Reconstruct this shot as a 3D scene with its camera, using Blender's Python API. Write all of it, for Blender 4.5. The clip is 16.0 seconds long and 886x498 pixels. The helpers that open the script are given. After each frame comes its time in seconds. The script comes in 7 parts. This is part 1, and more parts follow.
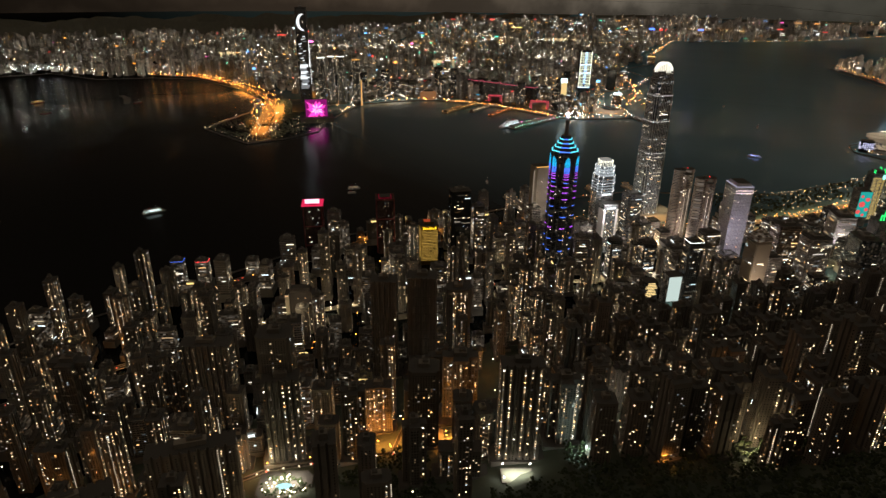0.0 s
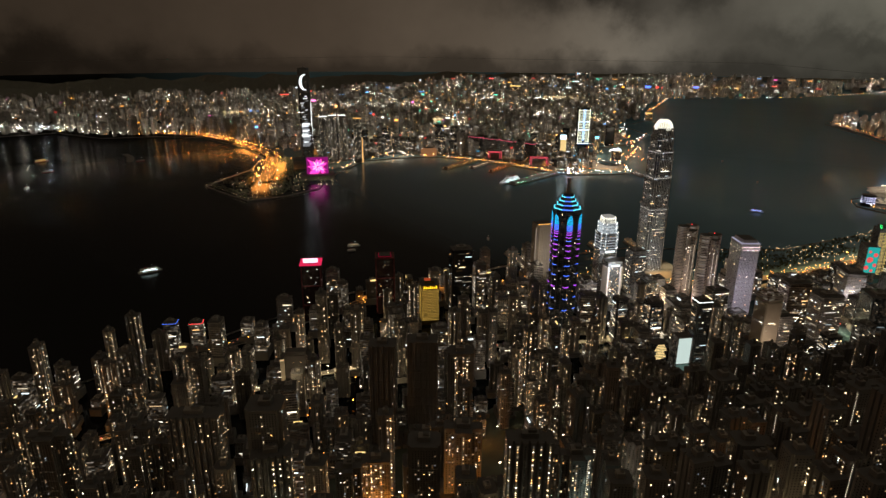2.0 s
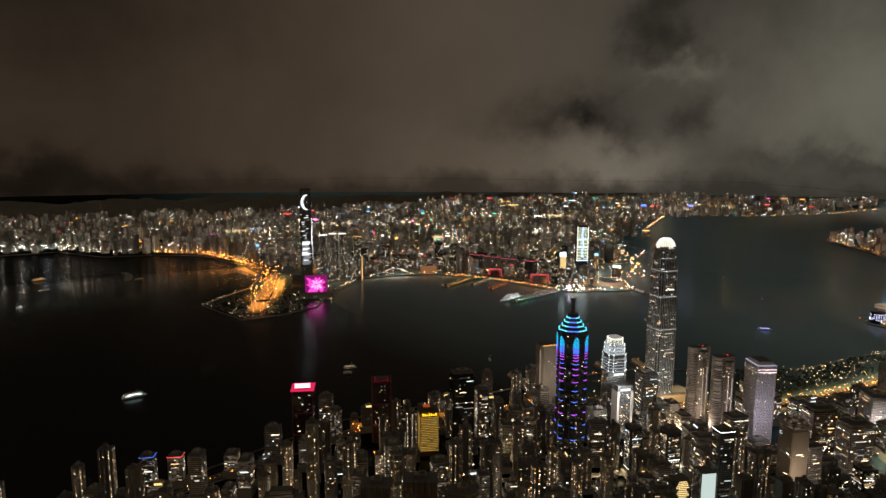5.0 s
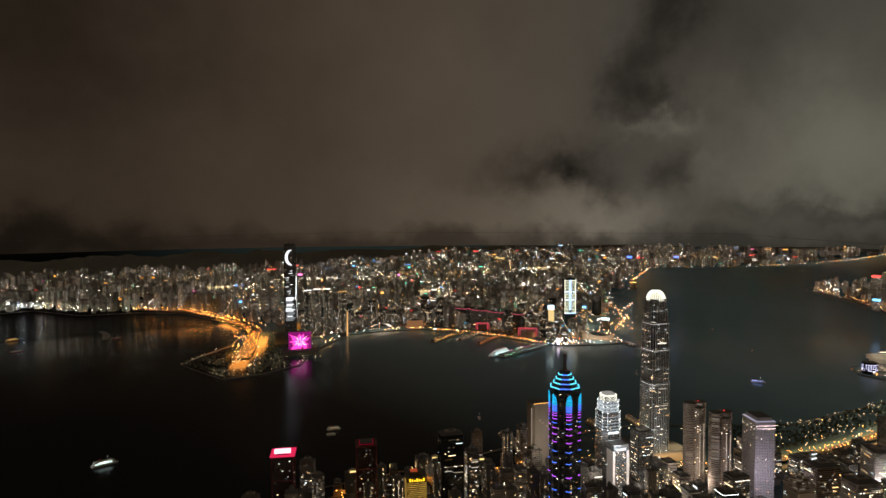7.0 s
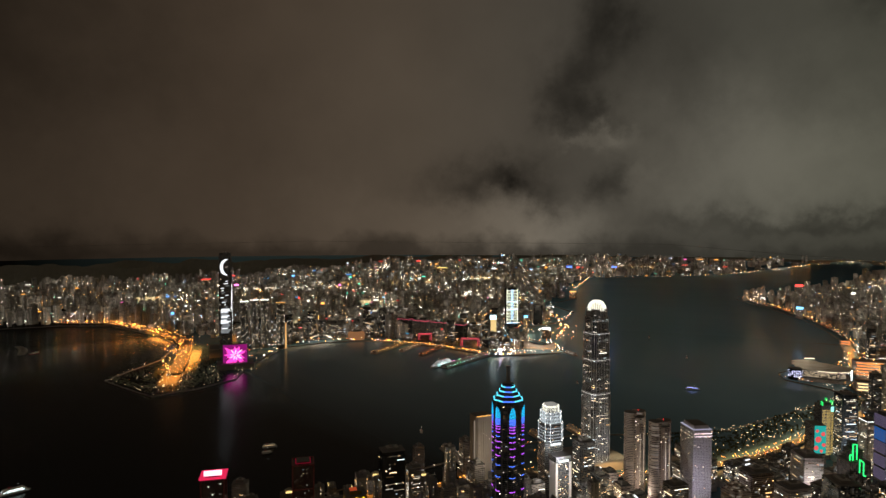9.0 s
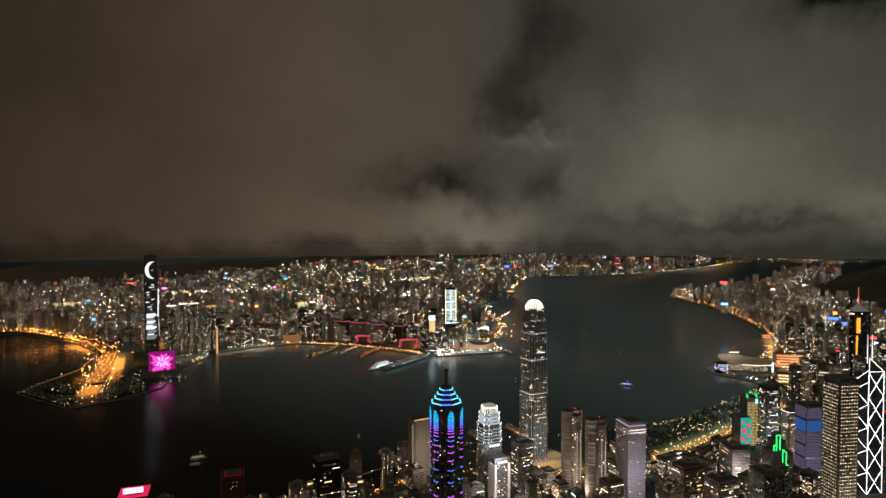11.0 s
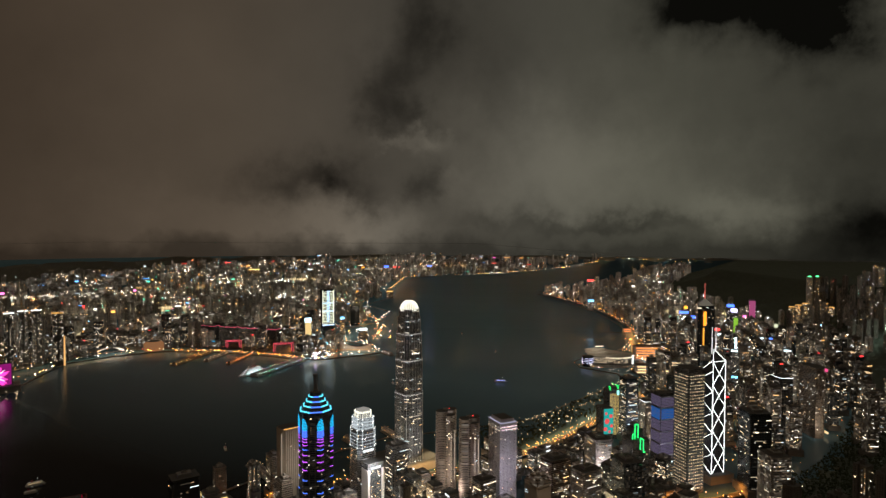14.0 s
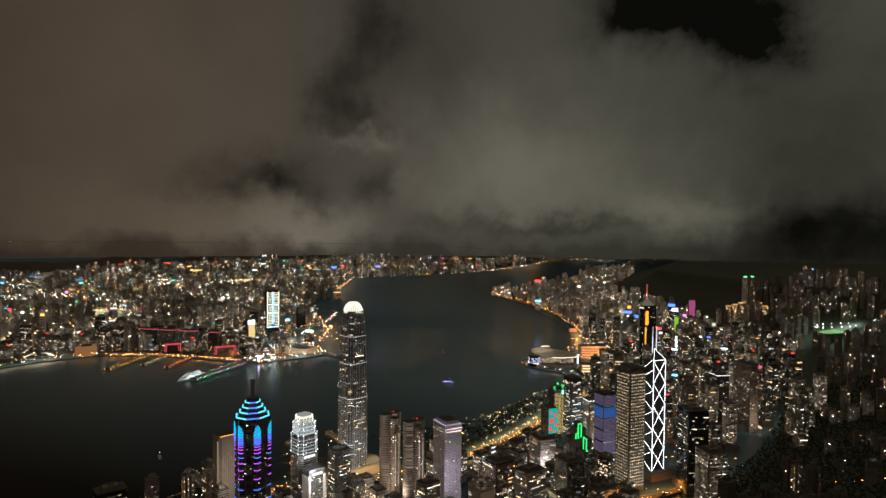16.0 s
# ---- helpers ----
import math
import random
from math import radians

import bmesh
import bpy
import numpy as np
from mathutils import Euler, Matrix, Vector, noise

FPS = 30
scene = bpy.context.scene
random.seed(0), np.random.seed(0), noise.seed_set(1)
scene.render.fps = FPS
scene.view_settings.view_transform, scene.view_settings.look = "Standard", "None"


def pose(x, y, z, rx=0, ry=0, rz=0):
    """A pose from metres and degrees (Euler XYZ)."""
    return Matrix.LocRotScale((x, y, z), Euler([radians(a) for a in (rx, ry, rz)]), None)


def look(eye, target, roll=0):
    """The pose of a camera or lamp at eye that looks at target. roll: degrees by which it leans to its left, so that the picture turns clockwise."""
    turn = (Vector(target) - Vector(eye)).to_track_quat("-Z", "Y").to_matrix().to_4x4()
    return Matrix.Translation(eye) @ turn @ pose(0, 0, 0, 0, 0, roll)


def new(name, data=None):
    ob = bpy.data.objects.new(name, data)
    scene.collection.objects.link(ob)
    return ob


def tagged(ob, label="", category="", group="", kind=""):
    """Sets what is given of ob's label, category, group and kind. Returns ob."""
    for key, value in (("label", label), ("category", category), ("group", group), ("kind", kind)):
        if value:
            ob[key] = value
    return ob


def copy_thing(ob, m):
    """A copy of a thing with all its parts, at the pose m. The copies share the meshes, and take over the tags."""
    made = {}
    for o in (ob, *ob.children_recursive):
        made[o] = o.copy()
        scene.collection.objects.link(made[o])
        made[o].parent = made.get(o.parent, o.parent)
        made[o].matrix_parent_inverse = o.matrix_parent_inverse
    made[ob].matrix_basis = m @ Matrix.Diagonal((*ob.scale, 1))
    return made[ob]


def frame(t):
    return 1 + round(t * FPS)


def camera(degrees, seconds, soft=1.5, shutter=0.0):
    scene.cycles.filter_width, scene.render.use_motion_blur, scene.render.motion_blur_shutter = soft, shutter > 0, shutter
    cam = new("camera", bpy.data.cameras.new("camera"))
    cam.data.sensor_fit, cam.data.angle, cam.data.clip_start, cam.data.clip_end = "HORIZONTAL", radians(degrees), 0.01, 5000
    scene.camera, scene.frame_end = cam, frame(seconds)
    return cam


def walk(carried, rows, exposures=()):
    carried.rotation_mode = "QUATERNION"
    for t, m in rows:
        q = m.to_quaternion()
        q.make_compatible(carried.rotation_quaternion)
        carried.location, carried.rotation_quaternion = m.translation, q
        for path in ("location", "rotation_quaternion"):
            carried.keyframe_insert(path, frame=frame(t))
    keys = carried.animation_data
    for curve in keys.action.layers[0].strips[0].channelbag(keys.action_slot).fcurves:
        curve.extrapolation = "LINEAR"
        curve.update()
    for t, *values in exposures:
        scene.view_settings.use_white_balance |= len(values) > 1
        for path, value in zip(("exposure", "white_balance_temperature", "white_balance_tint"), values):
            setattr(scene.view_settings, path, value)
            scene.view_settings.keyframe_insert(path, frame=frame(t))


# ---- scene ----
# East is +x, north is +y; the origin lies on the hill above the town.
cam = camera(70.97, 16.0)
# seconds, east, north, height, yaw, pitch, roll
PATH = (
    (0.0, -93.8, 205.7, 608.5, -42.02, -23.37, -0.68),
    (0.5, -88.3, 211.7, 608.6, -42.01, -22.62, -0.58),
    (1.0, -82.7, 217.7, 608.8, -42.02, -21.72, -0.51),
    (1.5, -77.1, 223.6, 609.0, -42.01, -20.17, -0.46),
    (2.0, -71.5, 229.6, 609.0, -42.03, -18.44, -0.37),
    (2.5, -65.9, 235.5, 609.0, -42.02, -16.63, -0.38),
    (3.0, -60.4, 241.4, 609.0, -42.04, -14.81, -0.31),
    (3.5, -54.9, 247.4, 608.9, -42.06, -13.02, -0.26),
    (4.0, -49.4, 253.3, 608.7, -42.05, -11.24, -0.24),
    (4.5, -44.0, 259.2, 608.6, -42.08, -9.50, -0.16),
    (5.0, -38.6, 265.0, 608.4, -42.07, -7.81, -0.18),
    (7.5, -11.8, 293.6, 607.9, -44.12, -2.12, -0.10),
    (8.0, -6.3, 298.7, 607.8, -45.97, -2.12, -0.10),
    (8.5, -0.9, 303.6, 607.7, -47.42, -2.10, -0.07),
    (11.0, 27.3, 321.0, 607.6, -54.28, -2.01, 0.08),
    (11.5, 32.7, 321.6, 607.6, -55.94, -2.01, 0.05),
    (12.0, 38.1, 321.9, 607.6, -57.62, -2.03, 0.02),
    (12.5, 43.5, 321.9, 607.6, -59.29, -2.02, -0.05),
    (13.0, 49.0, 321.6, 607.6, -61.00, -2.02, -0.06),
    (13.5, 54.3, 320.9, 607.5, -63.09, -2.01, -0.15),
    (14.0, 59.7, 320.0, 607.5, -65.15, -2.00, -0.24),
    (14.5, 65.0, 318.9, 607.4, -66.97, -1.98, -0.36),
    (15.0, 70.3, 317.7, 607.3, -68.48, -1.94, -0.45),
    (15.5, 75.5, 316.4, 607.1, -69.36, -1.93, -0.50),
    (16.0, 80.7, 315.0, 607.0, -69.70, -1.92, -0.52),
)
walk(cam, [(t, pose(x, y, z, 90 + p, r, w)) for t, x, y, z, w, p, r in PATH],
     exposures=[(0.0, 0.0), (16.0, 0.0)])

# ---- world: night clouds lit from below by the town ----
world = bpy.data.worlds.new("night_sky")
scene.world = world
world.use_nodes = True


class Nodes:
    """Short-hand for wiring a node tree."""

    def __init__(self, tree):
        self.t = tree
        tree.nodes.clear()

    def add(self, kind, operation="", use_clamp=False, data_type="", blend_type="", noise_dimensions=""):
        n = self.t.nodes.new(kind)
        if operation:
            n.operation = operation
        if use_clamp:
            n.use_clamp = True
        if data_type:
            n.data_type, n.blend_type = data_type, blend_type
        if noise_dimensions:
            n.noise_dimensions = noise_dimensions
        return n

    def link(self, a, b):
        self.t.links.new(a, b)

    def put(self, sock, v):
        if isinstance(v, (int, float)):
            sock.default_value = v
        elif isinstance(v, tuple):
            sock.default_value = (*v, 1.0) if len(sock.default_value) == 4 and len(v) == 3 else v
        else:
            self.link(v, sock)

    def math(self, op, a, b=0.0, c=0.0, clamp=False):
        n = self.add("ShaderNodeMath", operation=op, use_clamp=clamp)
        for s, v in zip(n.inputs, (a, b, c)):
            self.put(s, v)
        return n.outputs[0]

    def mix(self, fac, a, b, blend="MIX"):
        n = self.add("ShaderNodeMix", data_type="RGBA", blend_type=blend)
        self.put(n.inputs[0], fac)
        self.put(n.inputs[6], a)
        self.put(n.inputs[7], b)
        return n.outputs[2]

    def noise(self, vec, scale, detail=4.0, rough=0.55, dim="3D"):
        n = self.add("ShaderNodeTexNoise", noise_dimensions=dim)
        if vec is not None:
            self.link(vec, n.inputs["Vector"])
        n.inputs["Scale"].default_value = scale
        n.inputs["Detail"].default_value = detail
        n.inputs["Roughness"].default_value = rough
        return n.outputs[0]

    def ramp(self, fac, stops, interp="LINEAR"):
        n = self.add("ShaderNodeValToRGB")
        r = n.color_ramp
        r.interpolation = interp
        while len(r.elements) < len(stops):
            r.elements.new(0.5)
        for e, (p, c) in zip(r.elements, stops):
            e.position, e.color = p, (*c, 1.0)
        self.put(n.inputs[0], fac)
        return n.outputs[0]


w = Nodes(world.node_tree)
direction = w.add("ShaderNodeTexCoord").outputs["Generated"]
xyz = w.add("ShaderNodeSeparateXYZ")
w.link(direction, xyz.inputs[0])
# compass bearing and elevation in degrees, frayed by two scales of noise
bearing = w.math("MULTIPLY", w.math("ARCTAN2", xyz.outputs[0], xyz.outputs[1]), 57.29578)
height = w.math("MULTIPLY", w.math("ARCSINE", xyz.outputs[2]), 57.29578)
fray_a = w.math("SUBTRACT", w.noise(direction, 9.0, 6.0, 0.6), 0.5)
shifted = w.add("ShaderNodeVectorMath", operation="ADD")
w.link(direction, shifted.inputs[0])
shifted.inputs[1].default_value = (7.3, 2.1, 4.4)
fray_b = w.math("SUBTRACT", w.noise(shifted.outputs[0], 12.0, 6.0, 0.6), 0.5)
az = w.math("MULTIPLY_ADD", fray_a, 11.0, bearing)
el = w.math("MULTIPLY_ADD", fray_b, 7.0, height)
# wisps and gaps: bearing, elevation, half width, half height, strength
CLOUDS = (
    (4.0, 9.0, 22.0, 17.0, -0.45), (12.0, 16.0, 14.0, 9.0, -0.35), (46.0, 8.0, 11.0, 10.0, 0.26), (75.0, 6.0, 9.0, 6.0, 0.95), (91.0, 1.4, 5.0, 1.7, 1.0), (57.0, -0.2, 6.5, 2.3, 1.4), (47.0, 0.5, 12.0, 3.0, 0.4),
    (67.0, 15.0, 7.0, 8.0, -0.2), (63.0, 18.0, 3.0, 4.2, -0.45), (60.0, 13.0, 2.5, 3.6, -0.5), (61.3, 9.3, 2.4, 2.0, -0.5), (54.3, 4.8, 3.6, 1.7, -0.85), (49.5, 3.8, 3.4, 1.5, -0.5),
    (57.5, 2.8, 2.8, 1.2, -0.35), (64.8, 3.8, 1.8, 1.8, -0.65), (63.4, 8.0, 2.0, 0.9, 0.85), (60.6, 7.3, 1.7, 0.5, 0.5), (76.0, 0.3, 8.0, 1.0, -0.7), (84.5, 0.2, 5.0, 0.9, -0.45), (82.0, 4.0, 13.0, 4.0, 0.55),
    (89.5, 18.5, 7.0, 3.0, -1.2), (96.5, 14.5, 2.8, 2.6, -1.0), (93.0, 21.5, 9.0, 3.0, -0.9), (103.0, -0.6, 10.0, 3.0, -0.8), (101.0, 7.0, 9.0, 9.0, -0.4), (10.0, -1.2, 12.0, 2.0, -0.5),
)
cover = w.math("MULTIPLY_ADD", w.math("SUBTRACT", w.noise(direction, 5.0, 5.0, 0.5), 0.5), 0.5, 1.03)
shred = w.math("MULTIPLY_ADD", w.noise(shifted.outputs[0], 11.0, 5.0, 0.55), 1.6, 0.2)
for a, e, sa, se, k in CLOUDS:
    da = w.math("DIVIDE", w.math("SUBTRACT", az, a), sa)
    de = w.math("DIVIDE", w.math("SUBTRACT", el, e), se)
    fall = w.math("EXPONENT", w.math("MULTIPLY", w.math("ADD", w.math("MULTIPLY", da, da), w.math("MULTIPLY", de, de)), -1.0))
    cover = w.math("MULTIPLY_ADD", w.math("MULTIPLY", fall, shred) if k < 0 and sa < 9.5 else fall, k, cover)
# the dark hills and the cloud foot at the horizon
foot = w.math("MULTIPLY_ADD", w.math("ADD", height, w.math("MULTIPLY", fray_b, 5.0)), 0.6, 1.25, clamp=True)
cover = w.math("MULTIPLY", w.math("MAXIMUM", cover, 0.06), w.math("MULTIPLY_ADD", foot, 0.48, 0.52))
# above the view the cloud is brightened, as added fill light on the town
cover = w.math("MULTIPLY", cover, w.math("MULTIPLY_ADD", w.math("SMOOTH_MIN", w.math("MAXIMUM", w.math("MULTIPLY_ADD", height, 0.033, -0.75), 0.0), 1.0, 0.2), 1.1, 1.0))
tint = w.ramp(w.math("MULTIPLY_ADD", bearing, 0.0125, -0.05, clamp=True), [(0.0, (1.0, 0.7, 0.46)), (0.32, (1.0, 0.71, 0.48)), (0.52, (1.0, 0.77, 0.55)), (0.7, (1.0, 0.87, 0.68)), (0.86, (1.0, 0.93, 0.73)), (1.0, (0.98, 0.94, 0.71))])
sky = w.add("ShaderNodeBackground")
w.link(tint, sky.inputs[0])
w.link(w.math("MULTIPLY", cover, 0.058), sky.inputs[1])
out = w.add("ShaderNodeOutputWorld")
w.link(sky.outputs[0], out.inputs[0])

# ---- street lighting: strips over the roads, strips that only brighten the town, and added floods ----
ORANGE, YELLOW, PALE = (1.0, 0.34, 0.05), (1.0, 0.75, 0.4), (1.0, 0.88, 0.7)
AMBERY = (1.0, 0.52, 0.17)


def street_light(x0, y0, x1, y1, width, z, flux, colour):
    """Unseen strip lamp between two ends; flux in watts a square metre."""
    length = math.hypot(x1 - x0, y1 - y0)
    d = bpy.data.lights.new("street_lighting", "AREA")
    d.shape, d.size, d.size_y = "RECTANGLE", length, width
    d.energy, d.color = flux * length * width, colour
    ob = new("street_lighting", d)
    ob.matrix_basis = pose((x0 + x1) / 2, (y0 + y1) / 2, z, 0, 0, math.degrees(math.atan2(y1 - y0, x1 - x0)))
    return ob


for row in (
    (720, 1400, 1250, 1180, 24, 18, 14, ORANGE), (1250, 1170, 1560, 850, 30, 22, 17, AMBERY), (1560, 850, 2076, 672, 30, 15, 18, AMBERY), (2076, 672, 2560, 560, 28, 15, 17, AMBERY),
    (1130, 2780, 1330, 3080, 70, 26, 21, ORANGE), (1290, 2960, 1520, 3350, 100, 26, 23, ORANGE), (1180, 2960, 1240, 3060, 40, 22, 5, ORANGE), (1020, 2760, 1300, 2720, 12, 16, 4, YELLOW), (1540, 3600, 1560, 4350, 60, 24, 16, ORANGE), (1990, 740, 2560, 640, 20, 10, 2.5, YELLOW),
    (2990, 700, 3920, 860, 18, 24, 12, ORANGE), (1460, 3040, 2330, 2900, 24, 14, 3, YELLOW), (3560, 700, 3790, 800, 30, 24, 30, PALE), (2440, 2560, 2560, 2040, 24, 16, 16, ORANGE),
    (400, 1190, 1000, 880, 12, 14, 26, YELLOW), (1000, 880, 1450, 590, 14, 14, 34, PALE), (-400, 1200, 400, 1190, 10, 12, 20, YELLOW),
    (262, 735, 340, 655, 16, 86, 60, ORANGE), (1450, 470, 1660, 250, 18, 24, 30, ORANGE), (1800, 240, 2500, 270, 18, 20, 26, ORANGE), (-100, 850, 150, 800, 8, 84, 26, ORANGE),
    # strips added across the peninsula and eastern town to brighten walls and ground
    (2480, 2500, 3300, 3500, 26, 40, 26, YELLOW), (2700, 2250, 3450, 2900, 24, 40, 26, PALE), (1900, 3120, 2350, 3560, 26, 36, 22, YELLOW), (2150, 3000, 2600, 3560, 20, 36, 22, PALE), (2420, 3000, 3050, 2500, 24, 36, 26, AMBERY),
    (2000, 3300, 2700, 3330, 24, 36, 20, ORANGE), (2560, 2100, 2960, 2250, 30, 26, 14, YELLOW), (2900, 2120, 3300, 2360, 20, 26, 10, AMBERY), (1650, 3200, 1900, 3560, 26, 30, 20, ORANGE),
    (2300, 330, 3000, 300, 18, 24, 30, PALE), (2500, 120, 3300, 60, 18, 30, 26, YELLOW), (3000, 420, 3700, 520, 24, 30, 34, PALE), (2100, 480, 2600, 440, 22, 24, 26, YELLOW),
    (128, 740, 158, 722, 20, 84, 40, PALE), (306, 542, 326, 524, 14, 128, 26, PALE), (1250, 1080, 1500, 980, 60, 40, 8, YELLOW),
):
    street_light(*row)
# strip lamps added over the far town to brighten it, drawn in with it
for deg, r, length, colour in ((16, 5600, 800, ORANGE), (26, 5500, 1000, YELLOW), (31, 4600, 800, YELLOW), (35, 6000, 1000, PALE), (40, 4800, 800, YELLOW), (44, 6400, 1100, AMBERY), (49, 5200, 900, PALE), (55, 7000, 1000, YELLOW), (61, 8600, 900, PALE), (65, 9400, 800, AMBERY), (89, 4600, 700, YELLOW), (93, 4200, 700, PALE)):
    reach = 3800 + 950 * (1 - math.exp((3800 - r) / 2200))
    k, q = reach / r, radians(deg)
    px, py, half = reach * math.sin(q), 290 + reach * math.cos(q), length * k / 2
    street_light(px - half * math.cos(q), py + half * math.sin(q), px + half * math.cos(q), py - half * math.sin(q), 70 * k, 608 - (608 - 44) * k, 30, colour)


def flood(x, y, z, tx, ty, tz, size, watts, colour, spread=180):
    """An unseen area lamp added to wash a facade; some hang in mid-air."""
    d = bpy.data.lights.new("floodlights", "AREA")
    d.shape, d.size, d.energy, d.color, d.spread = "SQUARE", size, watts, colour, radians(spread)
    new("floodlights", d).matrix_basis = look((x, y, z), (tx, ty, tz))


flood(2830, 900, 140, 2905, 850, 50, 30, 36000, PALE, 110)
flood(2985, 620, 80, 3055, 655, 30, 20, 40000, ORANGE, 110)
flood(1280, 720, 60, 1372, 778, 105, 14, 48000, (0.92, 0.84, 1.0))
flood(1340, 990, 40, 1419, 1041, 260, 16, 130000, (1.0, 0.95, 0.86))
flood(1150, 1000, 125, 1200, 1038, 165, 10, 30000, (0.9, 0.97, 1.0))
flood(1690, 440, 30, 1755, 470, 110, 12, 90000, (0.75, 0.65, 1.0))
flood(1830, 540, 30, 1883, 577, 130, 12, 110000, (0.8, 0.85, 1.0))
flood(1530, 580, 25, 1587, 606, 70, 12, 50000, (1.0, 0.86, 0.84))
flood(1535, 365, 25, 1592, 400, 150, 14, 50000, (1.0, 0.85, 0.66))
flood(1028, 1088, 125, 1083, 1145, 110, 12, 13000, (1.0, 0.84, 0.64))
flood(1280, 860, 25, 1330, 870, 100, 12, 40000, (1.0, 0.86, 0.74))
flood(1120, 965, 128, 1200, 1038, 90, 10, 50000, (0.95, 0.97, 1.0))
flood(1085, 925, 95, 1150, 985, 70, 10, 70000, (1.0, 0.9, 0.8))
flood(1340, 190, 60, 1397, 236, 120, 12, 22000, (1.0, 0.9, 0.7))
flood(2090, 60, 30, 2172, 96, 110, 14, 26000, (1.0, 0.85, 0.65))
flood(355, 1072, 96, 395, 1128, 50, 8, 9000, (1.0, 0.8, 0.5))
flood(1110, 590, 50, 1158, 634, 100, 10, 20000, (1.0, 0.75, 0.55))

# point lamps added at street level to brighten walls of slope, offices and shore
for x, y, z, watts, colour in (
    (420, 425, 160, 9000, ORANGE), (480, 365, 172, 9000, YELLOW), (560, 430, 145, 9000, ORANGE), (600, 330, 172, 8000, ORANGE), (470, 520, 130, 8000, PALE), (660, 480, 115, 8000, YELLOW), (720, 380, 140, 8000, ORANGE), (390, 500, 138, 9000, (0.75, 1.0, 0.85)),
    (300, 690, 82, 14000, ORANGE), (335, 660, 88, 16000, ORANGE), (265, 730, 70, 9000, ORANGE), (410, 640, 95, 7000, ORANGE), (480, 600, 95, 6000, YELLOW), (230, 690, 82, 6000, ORANGE),
    (150, 790, 62, 9000, YELLOW), (90, 700, 92, 9000, YELLOW), (120, 860, 40, 7000, YELLOW), (60, 960, 22, 8000, ORANGE), (-60, 900, 40, 8000, ORANGE), (380, 1090, 18, 12000, YELLOW), (420, 1160, 18, 10000, YELLOW),
    (560, 1000, 20, 8000, YELLOW), (520, 780, 55, 7000, ORANGE), (640, 760, 45, 7000, YELLOW), (700, 900, 20, 8000, PALE), (800, 720, 40, 9000, PALE), (890, 650, 40, 14000, (0.75, 1.0, 0.92)),
    (1000, 760, 22, 12000, PALE), (960, 880, 22, 12000, YELLOW), (1080, 850, 22, 14000, YELLOW), (1120, 960, 22, 12000, PALE), (860, 1050, 20, 9000, YELLOW), (520, 470, 135, 5000, PALE), (600, 440, 130, 5000, PALE),
    (700, 440, 110, 6000, YELLOW), (500, 350, 175, 8000, ORANGE), (640, 330, 160, 6000, ORANGE), (760, 540, 70, 6000, PALE), (300, 1250, 18, 9000, YELLOW), (100, 1200, 18, 9000, ORANGE), (-150, 1180, 18, 9000, YELLOW), (640, 1280, 18, 12000, YELLOW),
    (1240, 900, 22, 26000, YELLOW), (1300, 1000, 22, 30000, YELLOW), (1480, 690, 22, 26000, YELLOW), (1700, 640, 22, 26000, YELLOW), (1500, 440, 22, 24000, ORANGE), (1800, 420, 22, 24000, YELLOW), (1420, 560, 22, 24000, YELLOW), (1950, 560, 22, 24000, YELLOW), (3100, 700, 22, 12000, YELLOW), (3300, 690, 22, 12000, PALE), (3000, 600, 22, 20000, PALE), (2500, 450, 22, 26000, PALE), (2300, 520, 22, 26000, YELLOW), (2700, 330, 22, 26000, PALE), (3200, 420, 22, 26000, YELLOW),
):
    d = bpy.data.lights.new("street_glow", "POINT")
    d.energy, d.color, d.shadow_soft_size = watts * (2.0 if x < 1150 else 3.8), colour, 1.5
    new("street_glow", d).location = (x, y, z)

# ---- materials ----
MATS = {}


def bsdf(name, colour, rough=0.7, metal=0.0, vary=0.0, grain=0.0, bump=0.0, spec=0.5, per_object=0.0):
    """A surface with stains at one scale and grain at another."""
    if name in MATS:
        return MATS[name]
    m = bpy.data.materials.new(name)
    m.use_nodes = True
    n = Nodes(m.node_tree)
    co = n.add("ShaderNodeTexCoord").outputs["Object"]
    col = n.add("ShaderNodeRGB")
    col.outputs[0].default_value = (*colour, 1)
    c = col.outputs[0]
    if vary:
        c = n.mix(n.math("MULTIPLY", n.noise(co, 0.05, 4), vary), c, tuple(v * 0.35 for v in colour))
    if grain:
        c = n.mix(n.math("MULTIPLY", n.noise(co, 0.9, 3), grain), c, tuple(v * 0.5 for v in colour))
    if per_object:
        rnd = n.add("ShaderNodeObjectInfo").outputs["Random"]
        c = n.mix(n.math("MULTIPLY", rnd, per_object), c, (colour[2] * 0.4, colour[1] * 0.35, colour[0] * 0.3))
    p = n.add("ShaderNodeBsdfPrincipled")
    n.link(c, p.inputs["Base Color"])
    p.inputs["Roughness"].default_value = rough
    p.inputs["Metallic"].default_value = metal
    p.inputs["Specular IOR Level"].default_value = spec
    if bump:
        b = n.add("ShaderNodeBump")
        b.inputs["Strength"].default_value = bump
        n.link(n.noise(co, 0.5, 4), b.inputs["Height"])
        n.link(b.outputs[0], p.inputs["Normal"])
    o = n.add("ShaderNodeOutputMaterial")
    n.link(p.outputs[0], o.inputs[0])
    MATS[name] = m
    return m


